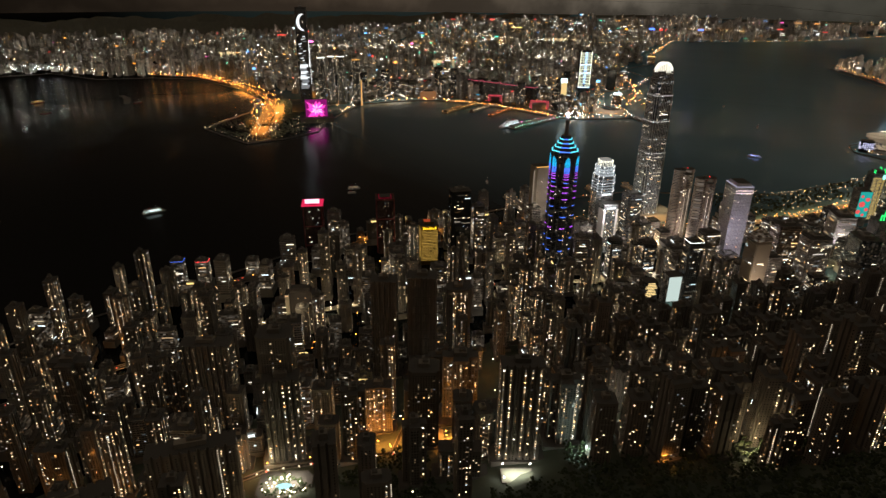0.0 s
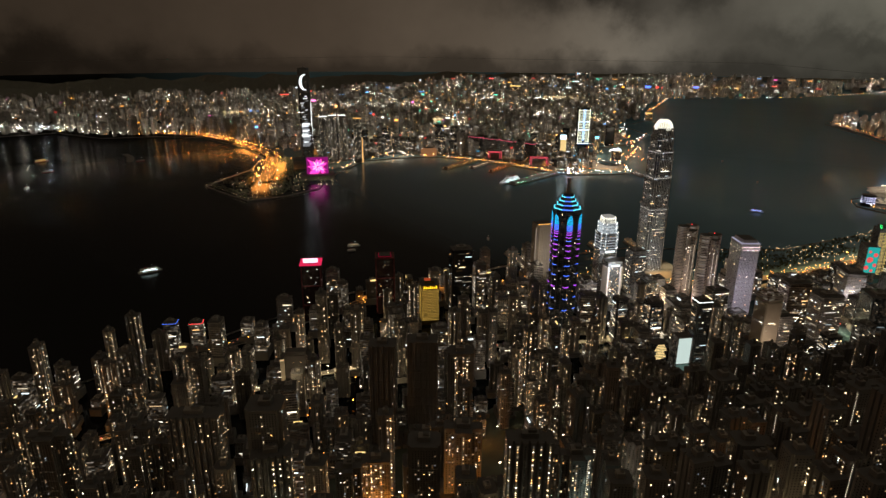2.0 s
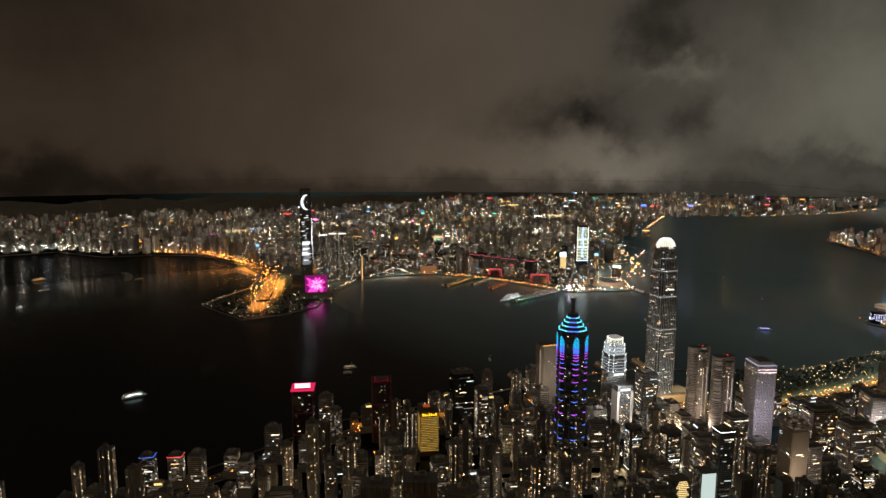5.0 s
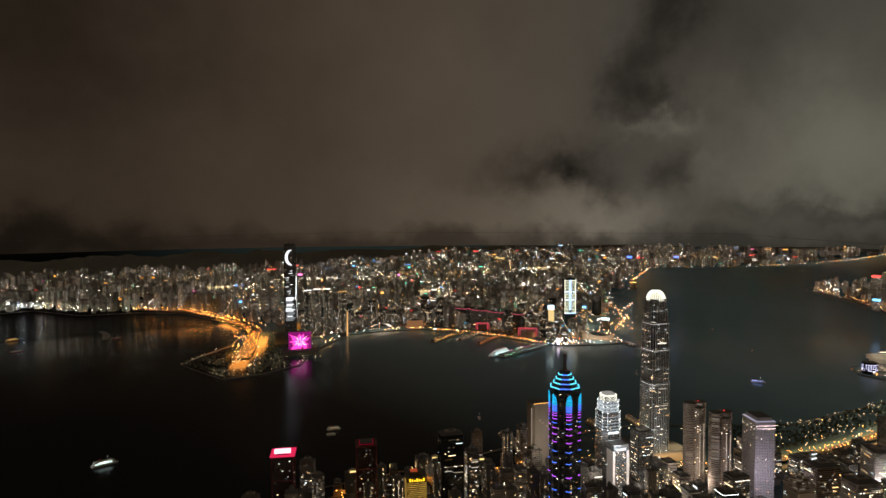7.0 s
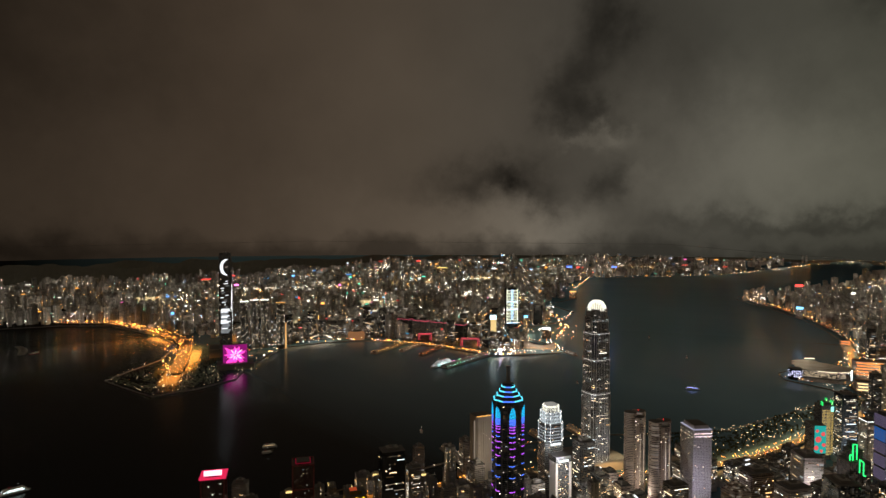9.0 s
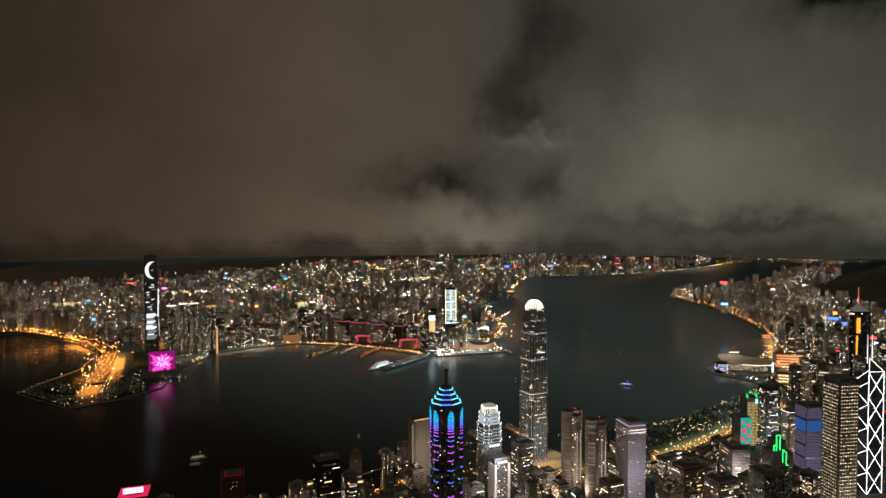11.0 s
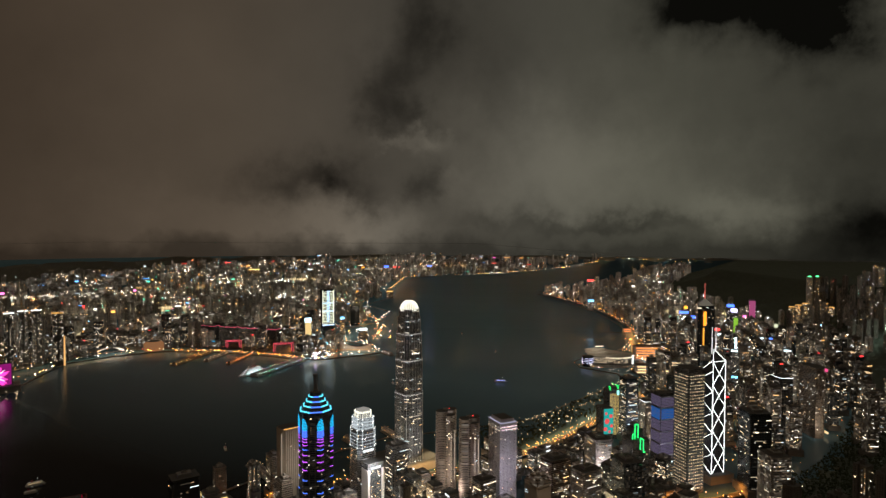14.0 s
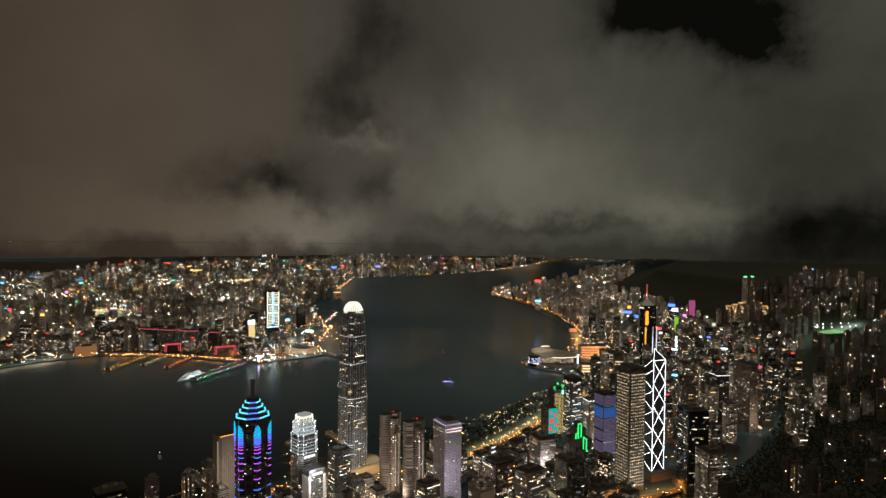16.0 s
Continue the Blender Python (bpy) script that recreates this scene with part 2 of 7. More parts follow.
def glow(name, colour, strength, sampled=False):
    """A lamp, tube, sign or screen, or a lit wall given its own glow."""
    if name in MATS:
        return MATS[name]
    m = bpy.data.materials.new(name)
    m.use_nodes = True
    n = Nodes(m.node_tree)
    e = n.add("ShaderNodeEmission")
    e.inputs[0].default_value = (*colour, 1)
    e.inputs[1].default_value = strength
    o = n.add("ShaderNodeOutputMaterial")
    n.link(e.outputs[0], o.inputs[0])
    m.cycles.emission_sampling = "AUTO" if sampled else "NONE"
    MATS[name] = m
    return m


def lit_rooms(name, stops, low, high, power=6.0):
    """Lit windows: each pane has its own lamp colour and brightness."""
    m = bpy.data.materials.new(name)
    m.use_nodes = True
    n = Nodes(m.node_tree)
    island = n.add("ShaderNodeNewGeometry").outputs["Random Per Island"]
    own = n.add("ShaderNodeObjectInfo").outputs["Random"]
    a = n.math("FRACT", n.math("MULTIPLY_ADD", own, 3.7, island))
    b = n.math("FRACT", n.math("MULTIPLY", a, 37.0))
    e = n.add("ShaderNodeEmission")
    n.link(n.ramp(a, stops, "CONSTANT"), e.inputs[0])
    n.link(n.math("MULTIPLY_ADD", n.math("POWER", b, power), high - low, low), e.inputs[1])
    o = n.add("ShaderNodeOutputMaterial")
    n.link(e.outputs[0], o.inputs[0])
    m.cycles.emission_sampling = "NONE"
    MATS[name] = m
    return m


def bays(name, wall, pane, floor=3.2, bay=3.4, share=0.55, rough=0.25, per_object=0.0, rooms_on=0.0, joined=False):
    """A facade of storeys and bays: bands of dark glass between spandrels and mullions."""
    m = bpy.data.materials.new(name)
    m.use_nodes = True
    n = Nodes(m.node_tree)
    co = n.add("ShaderNodeTexCoord").outputs["Object"]
    s = n.add("ShaderNodeSeparateXYZ")
    n.link(co, s.inputs[0])
    zf = n.math("FRACT", n.math("DIVIDE", s.outputs[2], floor))
    around = n.math("ADD", s.outputs[0], s.outputs[1])
    xf = n.math("FRACT", n.math("DIVIDE", around, bay * 1.41))
    glass = n.math("MULTIPLY", n.math("LESS_THAN", zf, share), n.math("GREATER_THAN", xf, 0.18))
    stain = n.noise(co, 0.06, 4)
    wc = n.mix(n.math("MULTIPLY", stain, 0.5), wall, tuple(v * 0.45 for v in wall))
    if per_object:
        rnd = n.add("ShaderNodeObjectInfo").outputs["Random"]
        wc = n.mix(n.math("MULTIPLY", rnd, per_object), wc, (wall[0] * 0.45, wall[1] * 0.4, wall[2] * 0.35))
    p = n.add("ShaderNodeBsdfPrincipled")
    n.link(n.mix(glass, wc, pane), p.inputs["Base Color"])
    n.link(n.math("MULTIPLY_ADD", glass, rough - 0.75, 0.75), p.inputs["Roughness"])
    if rooms_on:
        # rooms too small and dim to tell apart: each storey and bay has its own lamp
        cell = n.add("ShaderNodeCombineXYZ")
        n.link(n.math("FLOOR", n.math("DIVIDE", s.outputs[2], floor)), cell.inputs[0])
        n.link(n.math("FLOOR", n.math("DIVIDE", around, bay * 1.41)), cell.inputs[1])
        n.link(n.add("ShaderNodeObjectInfo").outputs["Random"], cell.inputs[2])
        white = n.add("ShaderNodeTexWhiteNoise")
        n.link(cell.outputs[0], white.inputs["Vector"])
        own = n.add("ShaderNodeNewGeometry").outputs["Random Per Island"] if joined else n.math("FRACT", n.math("MULTIPLY", n.add("ShaderNodeObjectInfo").outputs["Random"], 7.3))
        on = n.math("MULTIPLY", n.math("POWER", white.outputs["Value"], 3.5), n.math("MULTIPLY", n.math("POWER", own, 2.5), rooms_on * 14.0))
        n.link(n.ramp(white.outputs["Color"], [(0.0, (1.0, 0.66, 0.38)), (0.5, (1.0, 0.82, 0.6)), (1.0, (1.0, 0.95, 0.85))]), p.inputs["Emission Color"])
        n.link(n.math("MULTIPLY", on, glass), p.inputs["Emission Strength"])
        m.cycles.emission_sampling = "NONE"
    o = n.add("ShaderNodeOutputMaterial")
    n.link(p.outputs[0], o.inputs[0])
    MATS[name] = m
    return m


WARM, WHITE, AMBER, COOL = (1.0, 0.68, 0.36), (1.0, 0.92, 0.78), (1.0, 0.45, 0.12), (0.75, 0.92, 1.0)
rooms = lit_rooms("lit_rooms", [(0.0, WARM), (0.34, (1.0, 0.74, 0.42)), (0.6, WHITE), (0.76, (1.0, 0.46, 0.14)), (0.92, COOL), (0.96, (1.0, 0.7, 0.36))], 0.12, 7.0, 4.4)
offices = lit_rooms("lit_offices", [(0.0, WHITE), (0.3, (1.0, 0.83, 0.56)), (0.62, WARM), (0.84, COOL), (0.93, (1.0, 0.5, 0.16))], 0.16, 5.0, 4.0)
storeys = lit_rooms("lit_storeys", [(0.0, WHITE), (0.3, (1.0, 0.84, 0.58)), (0.62, WARM), (0.82, COOL), (0.93, (1.0, 0.55, 0.2))], 0.06, 3.6, 3.2)
distant = lit_rooms("distant_lights", [(0.0, (1.0, 0.66, 0.34)), (0.22, (1.0, 0.85, 0.6)), (0.44, (1.0, 0.97, 0.85)), (0.68, (1.0, 0.42, 0.1)), (0.86, (0.7, 0.92, 1.0)), (0.94, (1.0, 0.12, 0.06)), (0.962, (0.15, 0.45, 1.0)), (0.982, (0.1, 1.0, 0.45))], 0.3, 30.0, 4.6)
boards = lit_rooms("sign_boards", [(0.0, (1.0, 0.93, 0.8)), (0.24, (0.75, 0.92, 1.0)), (0.4, (1.0, 0.42, 0.08)), (0.6, (1.0, 0.08, 0.06)), (0.74, (0.1, 0.4, 1.0)), (0.86, (0.1, 0.95, 0.6)), (0.93, (1.0, 0.15, 0.55))], 0.7, 5.0, 2.0)
plaster = bsdf("plaster", (0.4, 0.36, 0.31), 0.85, vary=0.7, grain=0.3, per_object=0.9)
tile_wall = bsdf("tile_wall", (0.28, 0.26, 0.23), 0.6, vary=0.6, grain=0.3, per_object=0.9)
concrete = bsdf("concrete", (0.3, 0.29, 0.27), 0.9, vary=0.6, grain=0.4)
roofing = bsdf("roofing", (0.12, 0.115, 0.11), 0.95, vary=0.6, grain=0.5)
dark_glass = bsdf("dark_glass", (0.03, 0.033, 0.036), 0.15)
curtain = bays("curtain_wall", (0.13, 0.13, 0.13), (0.03, 0.034, 0.037), 3.9, 3.0, 0.7, 0.12, rooms_on=0.016)
curtain_blue = bays("curtain_wall_blue", (0.08, 0.09, 0.1), (0.02, 0.03, 0.04), 3.9, 2.6, 0.75, 0.1, per_object=0.6, rooms_on=0.012)
stone_bays = bays("stone_bays", (0.4, 0.37, 0.33), (0.04, 0.04, 0.04), 3.6, 3.2, 0.5, 0.2, per_object=0.7, rooms_on=0.035)
block_bays = bays("block_bays", (0.3, 0.27, 0.23), (0.04, 0.04, 0.04), 3.1, 3.2, 0.45, 0.3, per_object=0.9, rooms_on=0.04)
# far haze is put into these paler walls and their dim room glow
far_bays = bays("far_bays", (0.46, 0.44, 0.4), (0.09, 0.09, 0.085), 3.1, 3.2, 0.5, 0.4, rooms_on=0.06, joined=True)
slope_bays = bays("slope_bays", (0.3, 0.27, 0.23), (0.05, 0.05, 0.05), 3.1, 3.2, 0.5, 0.3, rooms_on=0.012, joined=True)
asphalt = bsdf("asphalt", (0.06, 0.058, 0.055), 0.9, vary=0.5, grain=0.4)
soil = bsdf("soil", (0.12, 0.15, 0.12), 1.0, vary=0.7, grain=0.6, bump=0.4)
paving = bsdf("paving", (0.16, 0.15, 0.14), 0.85, vary=0.7, grain=0.5)
steel = bsdf("steel", (0.4, 0.4, 0.41), 0.35, metal=0.9)
white_paint = bsdf("white_paint", (0.78, 0.78, 0.76), 0.45, vary=0.2)
red_paint = bsdf("red_paint", (0.45, 0.04, 0.05), 0.5, vary=0.3)
leaf = bsdf("leaf", (0.05, 0.075, 0.03), 0.8, vary=0.6, grain=0.7)
bark = bsdf("bark", (0.09, 0.065, 0.045), 0.95, vary=0.5, grain=0.6)
sodium = glow("sodium_lamp", (1.0, 0.38, 0.06), 7.5)
street_white = glow("street_lamp_white", (1.0, 0.84, 0.58), 8.0)

# ---- mesh building ----


class Form:
    """Collects faces for one mesh."""

    def __init__(self):
        self.v, self.f, self.m = [], [], []

    def face(self, pts, slot=0):
        k = len(self.v)
        self.v.extend(pts)
        self.f.append(tuple(range(k, k + len(pts))))
        self.m.append(slot)

    def prism(self, poly, z0, z1, slot=0, top=None, shrink=1.0, cap=None, floor=True):
        """A plan run up from z0 to z1; top: another plan at the head."""
        n = len(poly)
        if top is None:
            cx, cy = sum(p[0] for p in poly) / n, sum(p[1] for p in poly) / n
            top = [(cx + (x - cx) * shrink, cy + (y - cy) * shrink) for x, y in poly]
        k = len(self.v)
        za = z0 if isinstance(z0, (list, tuple)) else [z0] * n
        zb = z1 if isinstance(z1, (list, tuple)) else [z1] * n
        self.v.extend((x, y, z) for (x, y), z in zip(poly, za))
        self.v.extend((x, y, z) for (x, y), z in zip(top, zb))
        for i in range(n):
            j = (i + 1) % n
            self.f.append((k + i, k + j, k + n + j, k + n + i))
            self.m.append(slot)
        self.f.append(tuple(range(k + n, k + 2 * n)))
        self.m.append(slot if cap is None else cap)
        if floor:
            self.f.append(tuple(range(k + n - 1, k - 1, -1)))
            self.m.append(slot)
        return self

    def loft(self, rings, slot=0, cap=None):
        """One closed skin through plans at rising heights: (plan, z) each."""
        n, k = len(rings[0][0]), len(self.v)
        for poly, z in rings:
            self.v.extend((x, y, z) for x, y in poly)
        for r in range(len(rings) - 1):
            a = k + r * n
            for i in range(n):
                j = (i + 1) % n
                self.f.append((a + i, a + j, a + n + j, a + n + i))
                self.m.append(slot)
        self.f += [tuple(range(k + n * (len(rings) - 1), k + n * len(rings))), tuple(range(k + n - 1, k - 1, -1))]
        self.m += [slot if cap is None else cap, slot]
        return self

    def box(self, cx, cy, z0, z1, wx, wy, turn=0.0, slot=0, cap=None):
        return self.prism(rect(cx, cy, wx, wy, turn), z0, z1, slot, cap=cap)

    def bar(self, a, b, r, slot=0):
        """A square bar from a to b."""
        a, b = Vector(a), Vector(b)
        d = (b - a).normalized()
        u = d.cross(Vector((0, 0, 1)) if abs(d.z) < 0.95 else Vector((1, 0, 0))).normalized() * r
        q = d.cross(u).normalized() * r
        k = len(self.v)
        for p in (a, b):
            for s, t in ((1, 1), (-1, 1), (-1, -1), (1, -1)):
                self.v.append(tuple(p + u * s + q * t))
        for i in range(4):
            j = (i + 1) % 4
            self.f.append((k + i, k + j, k + 4 + j, k + 4 + i))
            self.m.append(slot)
        self.f += [(k, k + 1, k + 2, k + 3), (k + 7, k + 6, k + 5, k + 4)]
        self.m += [slot, slot]
        return self

    def mesh(self, name, mats):
        me = bpy.data.meshes.new(name)
        me.from_pydata(self.v, [], self.f)
        for mt in mats:
            me.materials.append(mt)
        me.polygons.foreach_set("material_index", self.m)
        me.update()
        return me


def rect(cx, cy, wx, wy, turn=0.0, cut=0.0):
    """A plan, counter-clockwise; cut: chamfered corners."""
    c, s = math.cos(radians(turn)), math.sin(radians(turn))
    a, b = wx / 2, wy / 2
    if cut:
        p = [(-a + cut, -b), (a - cut, -b), (a, -b + cut), (a, b - cut), (a - cut, b), (-a + cut, b), (-a, b - cut), (-a, -b + cut)]
    else:
        p = [(-a, -b), (a, -b), (a, b), (-a, b)]
    return [(cx + x * c - y * s, cy + x * s + y * c) for x, y in p]


def ring(cx, cy, r, n, start=0.0, ry=None):
    return [(cx + r * math.cos(2 * math.pi * i / n + start), cy + (ry or r) * math.sin(2 * math.pi * i / n + start)) for i in range(n)]


def panes(form, poly, z0, z1, rng, floor=3.0, bay=3.2, w=1.5, h=1.3, share=0.3, slot=0, dark=None, out=0.12, edge=1.0, stacks=False):
    """Windows as panes standing just proud of the walls of a plan; a share of them lit."""
    n = len(poly)
    for i in range(n):
        (x0, y0), (x1, y1) = poly[i], poly[(i + 1) % n]
        length = math.hypot(x1 - x0, y1 - y0)
        k = int((length - 2 * edge) / bay)
        if k < 1:
            continue
        ux, uy = (x1 - x0) / length, (y1 - y0) / length
        nx, ny = uy * out, -ux * out
        gap = (length - 2 * edge) / k
        odds = [share * rng.choice((0.1, 0.25, 0.6, 1.3, 2.6)) if stacks else share for _ in range(k)]
        for r in range(int((z1 - z0) / floor)):
            z = z0 + floor * r + floor * 0.35
            for c in range(k):
                lit = rng.random() < odds[c]
                if not lit and dark is None:
                    continue
                s = edge + gap * (c + 0.5) - w / 2
                ax, ay = x0 + ux * s + nx, y0 + uy * s + ny
                bx, by = ax + ux * w, ay + uy * w
                form.face([(ax, ay, z), (bx, by, z), (bx, by, z + h), (ax, ay, z + h)], slot if lit else dark)
    return form


def part(name, form, mats, parent, label="", kind=""):
    ob = new(name, form.mesh(name, mats))
    ob.parent = parent
    return tagged(ob, label, kind=kind)


def thing(name, x, y, z, turn=0.0, label="", category="", group="", kind="", size=1.0):
    ob = new(name)
    ob.empty_display_size = 5
    ob.matrix_basis = pose(x, y, z, 0, 0, turn) @ Matrix.Scale(size, 4)
    return tagged(ob, label, category, group, kind)


# ---- the lie of the land ----
REACH, SPAN, EASE, HUB = 3800.0, 950.0, 2200.0, (0.0, 290.0, 608.0)


def carry(x, y, z=0.0):
    """The lens sees no further than 5 km: ranges past 3.8 km are drawn in, each place keeping its bearing and dip. Returns the place and its scale."""
    dx, dy = x - HUB[0], y - HUB[1]
    r = math.hypot(dx, dy)
    if r <= REACH:
        return (x, y, z), 1.0
    s = (REACH + SPAN * (1 - math.exp((REACH - r) / EASE))) / r
    return (HUB[0] + dx * s, HUB[1] + dy * s, HUB[2] + (z - HUB[2]) * s), s


FOOT_X = (-3000, -1000, 0, 600, 1000, 1300, 1600, 1900, 2600, 3300, 4000, 5000, 6200, 9000)
FOOT_Y = (900, 960, 1000, 880, 680, 470, 230, 60, -150, -150, 150, 600, 1100, 900)


def inland(x, y):
    """How far a place lies above the foot of the island's slope."""
    return float(np.interp(x, FOOT_X, FOOT_Y)) - y


def ground(x, y):
    d = inland(x, y)
    if y > 1500 + max(0, x - 4500) * 0.5 or d <= 0:
        return 4.0
    z = 4 + 0.33 * (math.hypot(d, 60) - 60) + 0.85 * max(0.0, d - 600)
    if x > 1300:
        z += 14 * noise.noise((x / 220, y / 220, 3.0)) * min(1, d / 200)
    return min(z, float(np.interp(x, (1700, 2700, 5000, 9000), (395, 290, 250, 190))) + 0.05 * d * float(np.interp(x, (2700, 5000), (1, 0.2))))


ISLAND = ((-3500, 900), (-1500, 1180), (-600, 1350), (0, 1430), (400, 1450), (720, 1475), (1000, 1390), (1350, 1310), (1600, 1205), (1760, 1040), (1937, 885), (2250, 790),
          (2480, 725), (2610, 690), (2690, 740), (2740, 905), (2850, 955), (2970, 925), (3030, 840), (3300, 800), (3620, 840), (3920, 905), (4230, 1030), (4620, 1225), (5100, 1540),
          (5560, 1915), (5800, 1960), (6100, 1700), (7000, 1500), (9000, 1400), (14000, 1000), (14000, -4000), (-3500, -3000))
KOWLOON = ((-6000, 6500), (-1500, 5500), (200, 5220), (820, 5150), (990, 4690), (1290, 4560), (1500, 4330), (1540, 3790), (1480, 3420), (1260, 3120), (1090, 3010), (945, 2905), (950, 2760),
           (965, 2540), (1125, 2515), (1300, 2545), (1440, 2700), (1580, 2800), (1820, 2960), (2010, 2915), (2190, 2815), (2290, 2590), (2330, 2330), (2340, 2085), (2390, 2000),
           (2520, 1905), (2640, 1835), (2760, 1990), (2850, 2280), (3050, 2420), (3500, 2350), (3900, 2500), (4200, 2900), (4700, 2950), (5300, 3300), (6700, 3880), (7740, 3100), (8500, 2800),
           (9500, 2600), (14000, 2400), (22000, 9000), (16000, 22000), (-6000, 22000))


def inside(x, y, poly):
    hit = False
    for (x0, y0), (x1, y1) in zip(poly, poly[1:] + poly[:1]):
        if (y0 > y) != (y1 > y) and x < (x1 - x0) * (y - y0) / (y1 - y0) + x0:
            hit = not hit
    return hit


def to_shore(x, y, poly):
    """The distance to the nearest stretch of a coast."""
    best = 1e9
    for (x0, y0), (x1, y1) in zip(poly, poly[1:] + poly[:1]):
        dx, dy = x1 - x0, y1 - y0
        t = max(0, min(1, ((x - x0) * dx + (y - y0) * dy) / (dx * dx + dy * dy)))
        best = min(best, math.hypot(x0 + dx * t - x, y0 + dy * t - y))
    return best

# ---- water, land, hills ----


def sheet_water():
    ranges = [150, 400, 800, 1200, 1600, 2000, 2400, 2800, 3200, 3500, 3800, 4000, 4200, 4500, 4900, 5400, 6000, 6800, 7800, 9000, 11000, 12200, 13500]
    bearings = [radians(a) for a in range(-180, 181, 4)]
    v, f = [], []
    for r in ranges:
        for a in bearings:
            v.append(carry(HUB[0] + r * math.sin(a), HUB[1] + r * math.cos(a), 0)[0])
    n = len(bearings)
    for i in range(len(ranges) - 1):
        for j in range(n - 1):
            f.append((i * n + j, (i + 1) * n + j, (i + 1) * n + j + 1, i * n + j + 1)[::-1])
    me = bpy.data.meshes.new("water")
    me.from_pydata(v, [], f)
    m = bpy.data.materials.new("harbour_water")
    m.use_nodes = True
    n = Nodes(m.node_tree)
    co = n.add("ShaderNodeTexCoord").outputs["Object"]
    p = n.add("ShaderNodeBsdfPrincipled")
    patch = n.noise(co, 0.0022, 4)
    # sky sheen is painted in: near-black base in the west, paler blue base east
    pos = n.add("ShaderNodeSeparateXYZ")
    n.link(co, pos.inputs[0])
    east_sheen = n.math("MULTIPLY_ADD", pos.outputs[0], 0.00085, -0.95, clamp=True)
    east_sheen = n.math("MINIMUM", east_sheen, n.math("MULTIPLY_ADD", pos.outputs[0], -0.0008, 4.1, clamp=True))
    n.link(n.mix(east_sheen, n.mix(patch, (0.003, 0.004, 0.005), (0.006, 0.008, 0.009)), n.mix(patch, (0.13, 0.25, 0.33), (0.145, 0.27, 0.35))), p.inputs["Base Color"])
    n.link(n.math("MULTIPLY_ADD", patch, 0.03, 0.17), p.inputs["Roughness"])
    p.inputs["IOR"].default_value = 1.33
    n.link(n.math("MULTIPLY_ADD", east_sheen, 0.1, 0.08), p.inputs["Specular IOR Level"])
    b = n.add("ShaderNodeBump")
    b.inputs["Strength"].default_value = 0.08
    b.inputs["Distance"].default_value = 1.0
    n.link(n.noise(co, 0.06, 5), b.inputs["Height"])
    n.link(b.outputs[0], p.inputs["Normal"])
    o = n.add("ShaderNodeOutputMaterial")
    n.link(p.outputs[0], o.inputs[0])
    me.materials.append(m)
    for p in me.polygons:
        p.use_smooth = True
    # the sheet is level all the way out, also where it is drawn in
    me.normals_split_custom_set_from_vertices([(0, 0, 1)] * len(me.vertices))
    return tagged(new("water", me), "dark harbour water with faint ripples and light streaks", "water", kind="structure")


def clip(poly, a, b):
    """The part of a plan on the left of the line from a to b."""
    res = []
    for p, q in zip(poly, poly[1:] + poly[:1]):
        sp = (b[0] - a[0]) * (p[1] - a[1]) - (b[1] - a[1]) * (p[0] - a[0])
        sq = (b[0] - a[0]) * (q[1] - a[1]) - (b[1] - a[1]) * (q[0] - a[0])
        if sp >= 0:
            res.append(p)
        if sp * sq < 0:
            t = sp / (sp - sq)
            res.append((p[0] + (q[0] - p[0]) * t, p[1] + (q[1] - p[1]) * t))
    return res


def land(name, coast, label):
    """Level ground at 4 m with a quay wall round it."""
    form = Form()
    coast = list(coast)
    ranges = [1, 1900, 3800, 4050, 4350, 4700, 5200, 6000, 7200, 9000, 12000, 13500]
    for k in range(-90, 180, 10):
        a0, a1 = radians(k), radians(k + 10)
        for r0, r1 in zip(ranges, ranges[1:]):
            cell = [(HUB[0] + r * math.sin(a), HUB[1] + r * math.cos(a)) for r, a in ((r0, a0), (r0, a1), (r1, a1), (r1, a0))]
            cell.reverse()
            piece = coast if sum(p[0] * q[1] - q[0] * p[1] for p, q in zip(coast, coast[1:] + coast[:1])) > 0 else coast[::-1]
            for p, q in zip(cell, cell[1:] + cell[:1]):
                piece = clip(piece, p, q)
                if len(piece) < 3:
                    break
            if len(piece) >= 3:
                form.face([carry(x, y, 4)[0] for x, y in piece], 0)
    for p, q in zip(coast, coast[1:] + coast[:1]):
        steps = max(1, int(math.hypot(q[0] - p[0], q[1] - p[1]) / 400))
        for i in range(steps):
            a = (p[0] + (q[0] - p[0]) * i / steps, p[1] + (q[1] - p[1]) * i / steps)
            b = (p[0] + (q[0] - p[0]) * (i + 1) / steps, p[1] + (q[1] - p[1]) * (i + 1) / steps)
            form.face([carry(*a, -2)[0], carry(*b, -2)[0], carry(*b, 4)[0], carry(*a, 4)[0]], 1)
    return tagged(new(name, form.mesh(name, [paving, concrete])), label, "ground", kind="structure")


def hills():
    xs = list(range(-1600, 3001, 40)) + list(range(3080, 9001, 80))
    ys = list(range(-2200, 1101, 40))
    v = []
    for y in ys:
        for x in xs:
            z = ground(x, y)
            if z > 4.01:
                z += 5 * noise.noise((x / 60, y / 60, 1.0)) * min(1, (z - 4) / 60)
            v.append(carry(x, y, z + (0.3 if z > 4.01 else -6))[0])
    n = len(xs)
    f = [(j * n + i, j * n + i + 1, (j + 1) * n + i + 1, (j + 1) * n + i) for j in range(len(ys) - 1) for i in range(n - 1)]
    me = bpy.data.meshes.new("hillside")
    me.from_pydata(v, [], f)
    me.materials.append(soil)
    for p in me.polygons:
        p.use_smooth = True
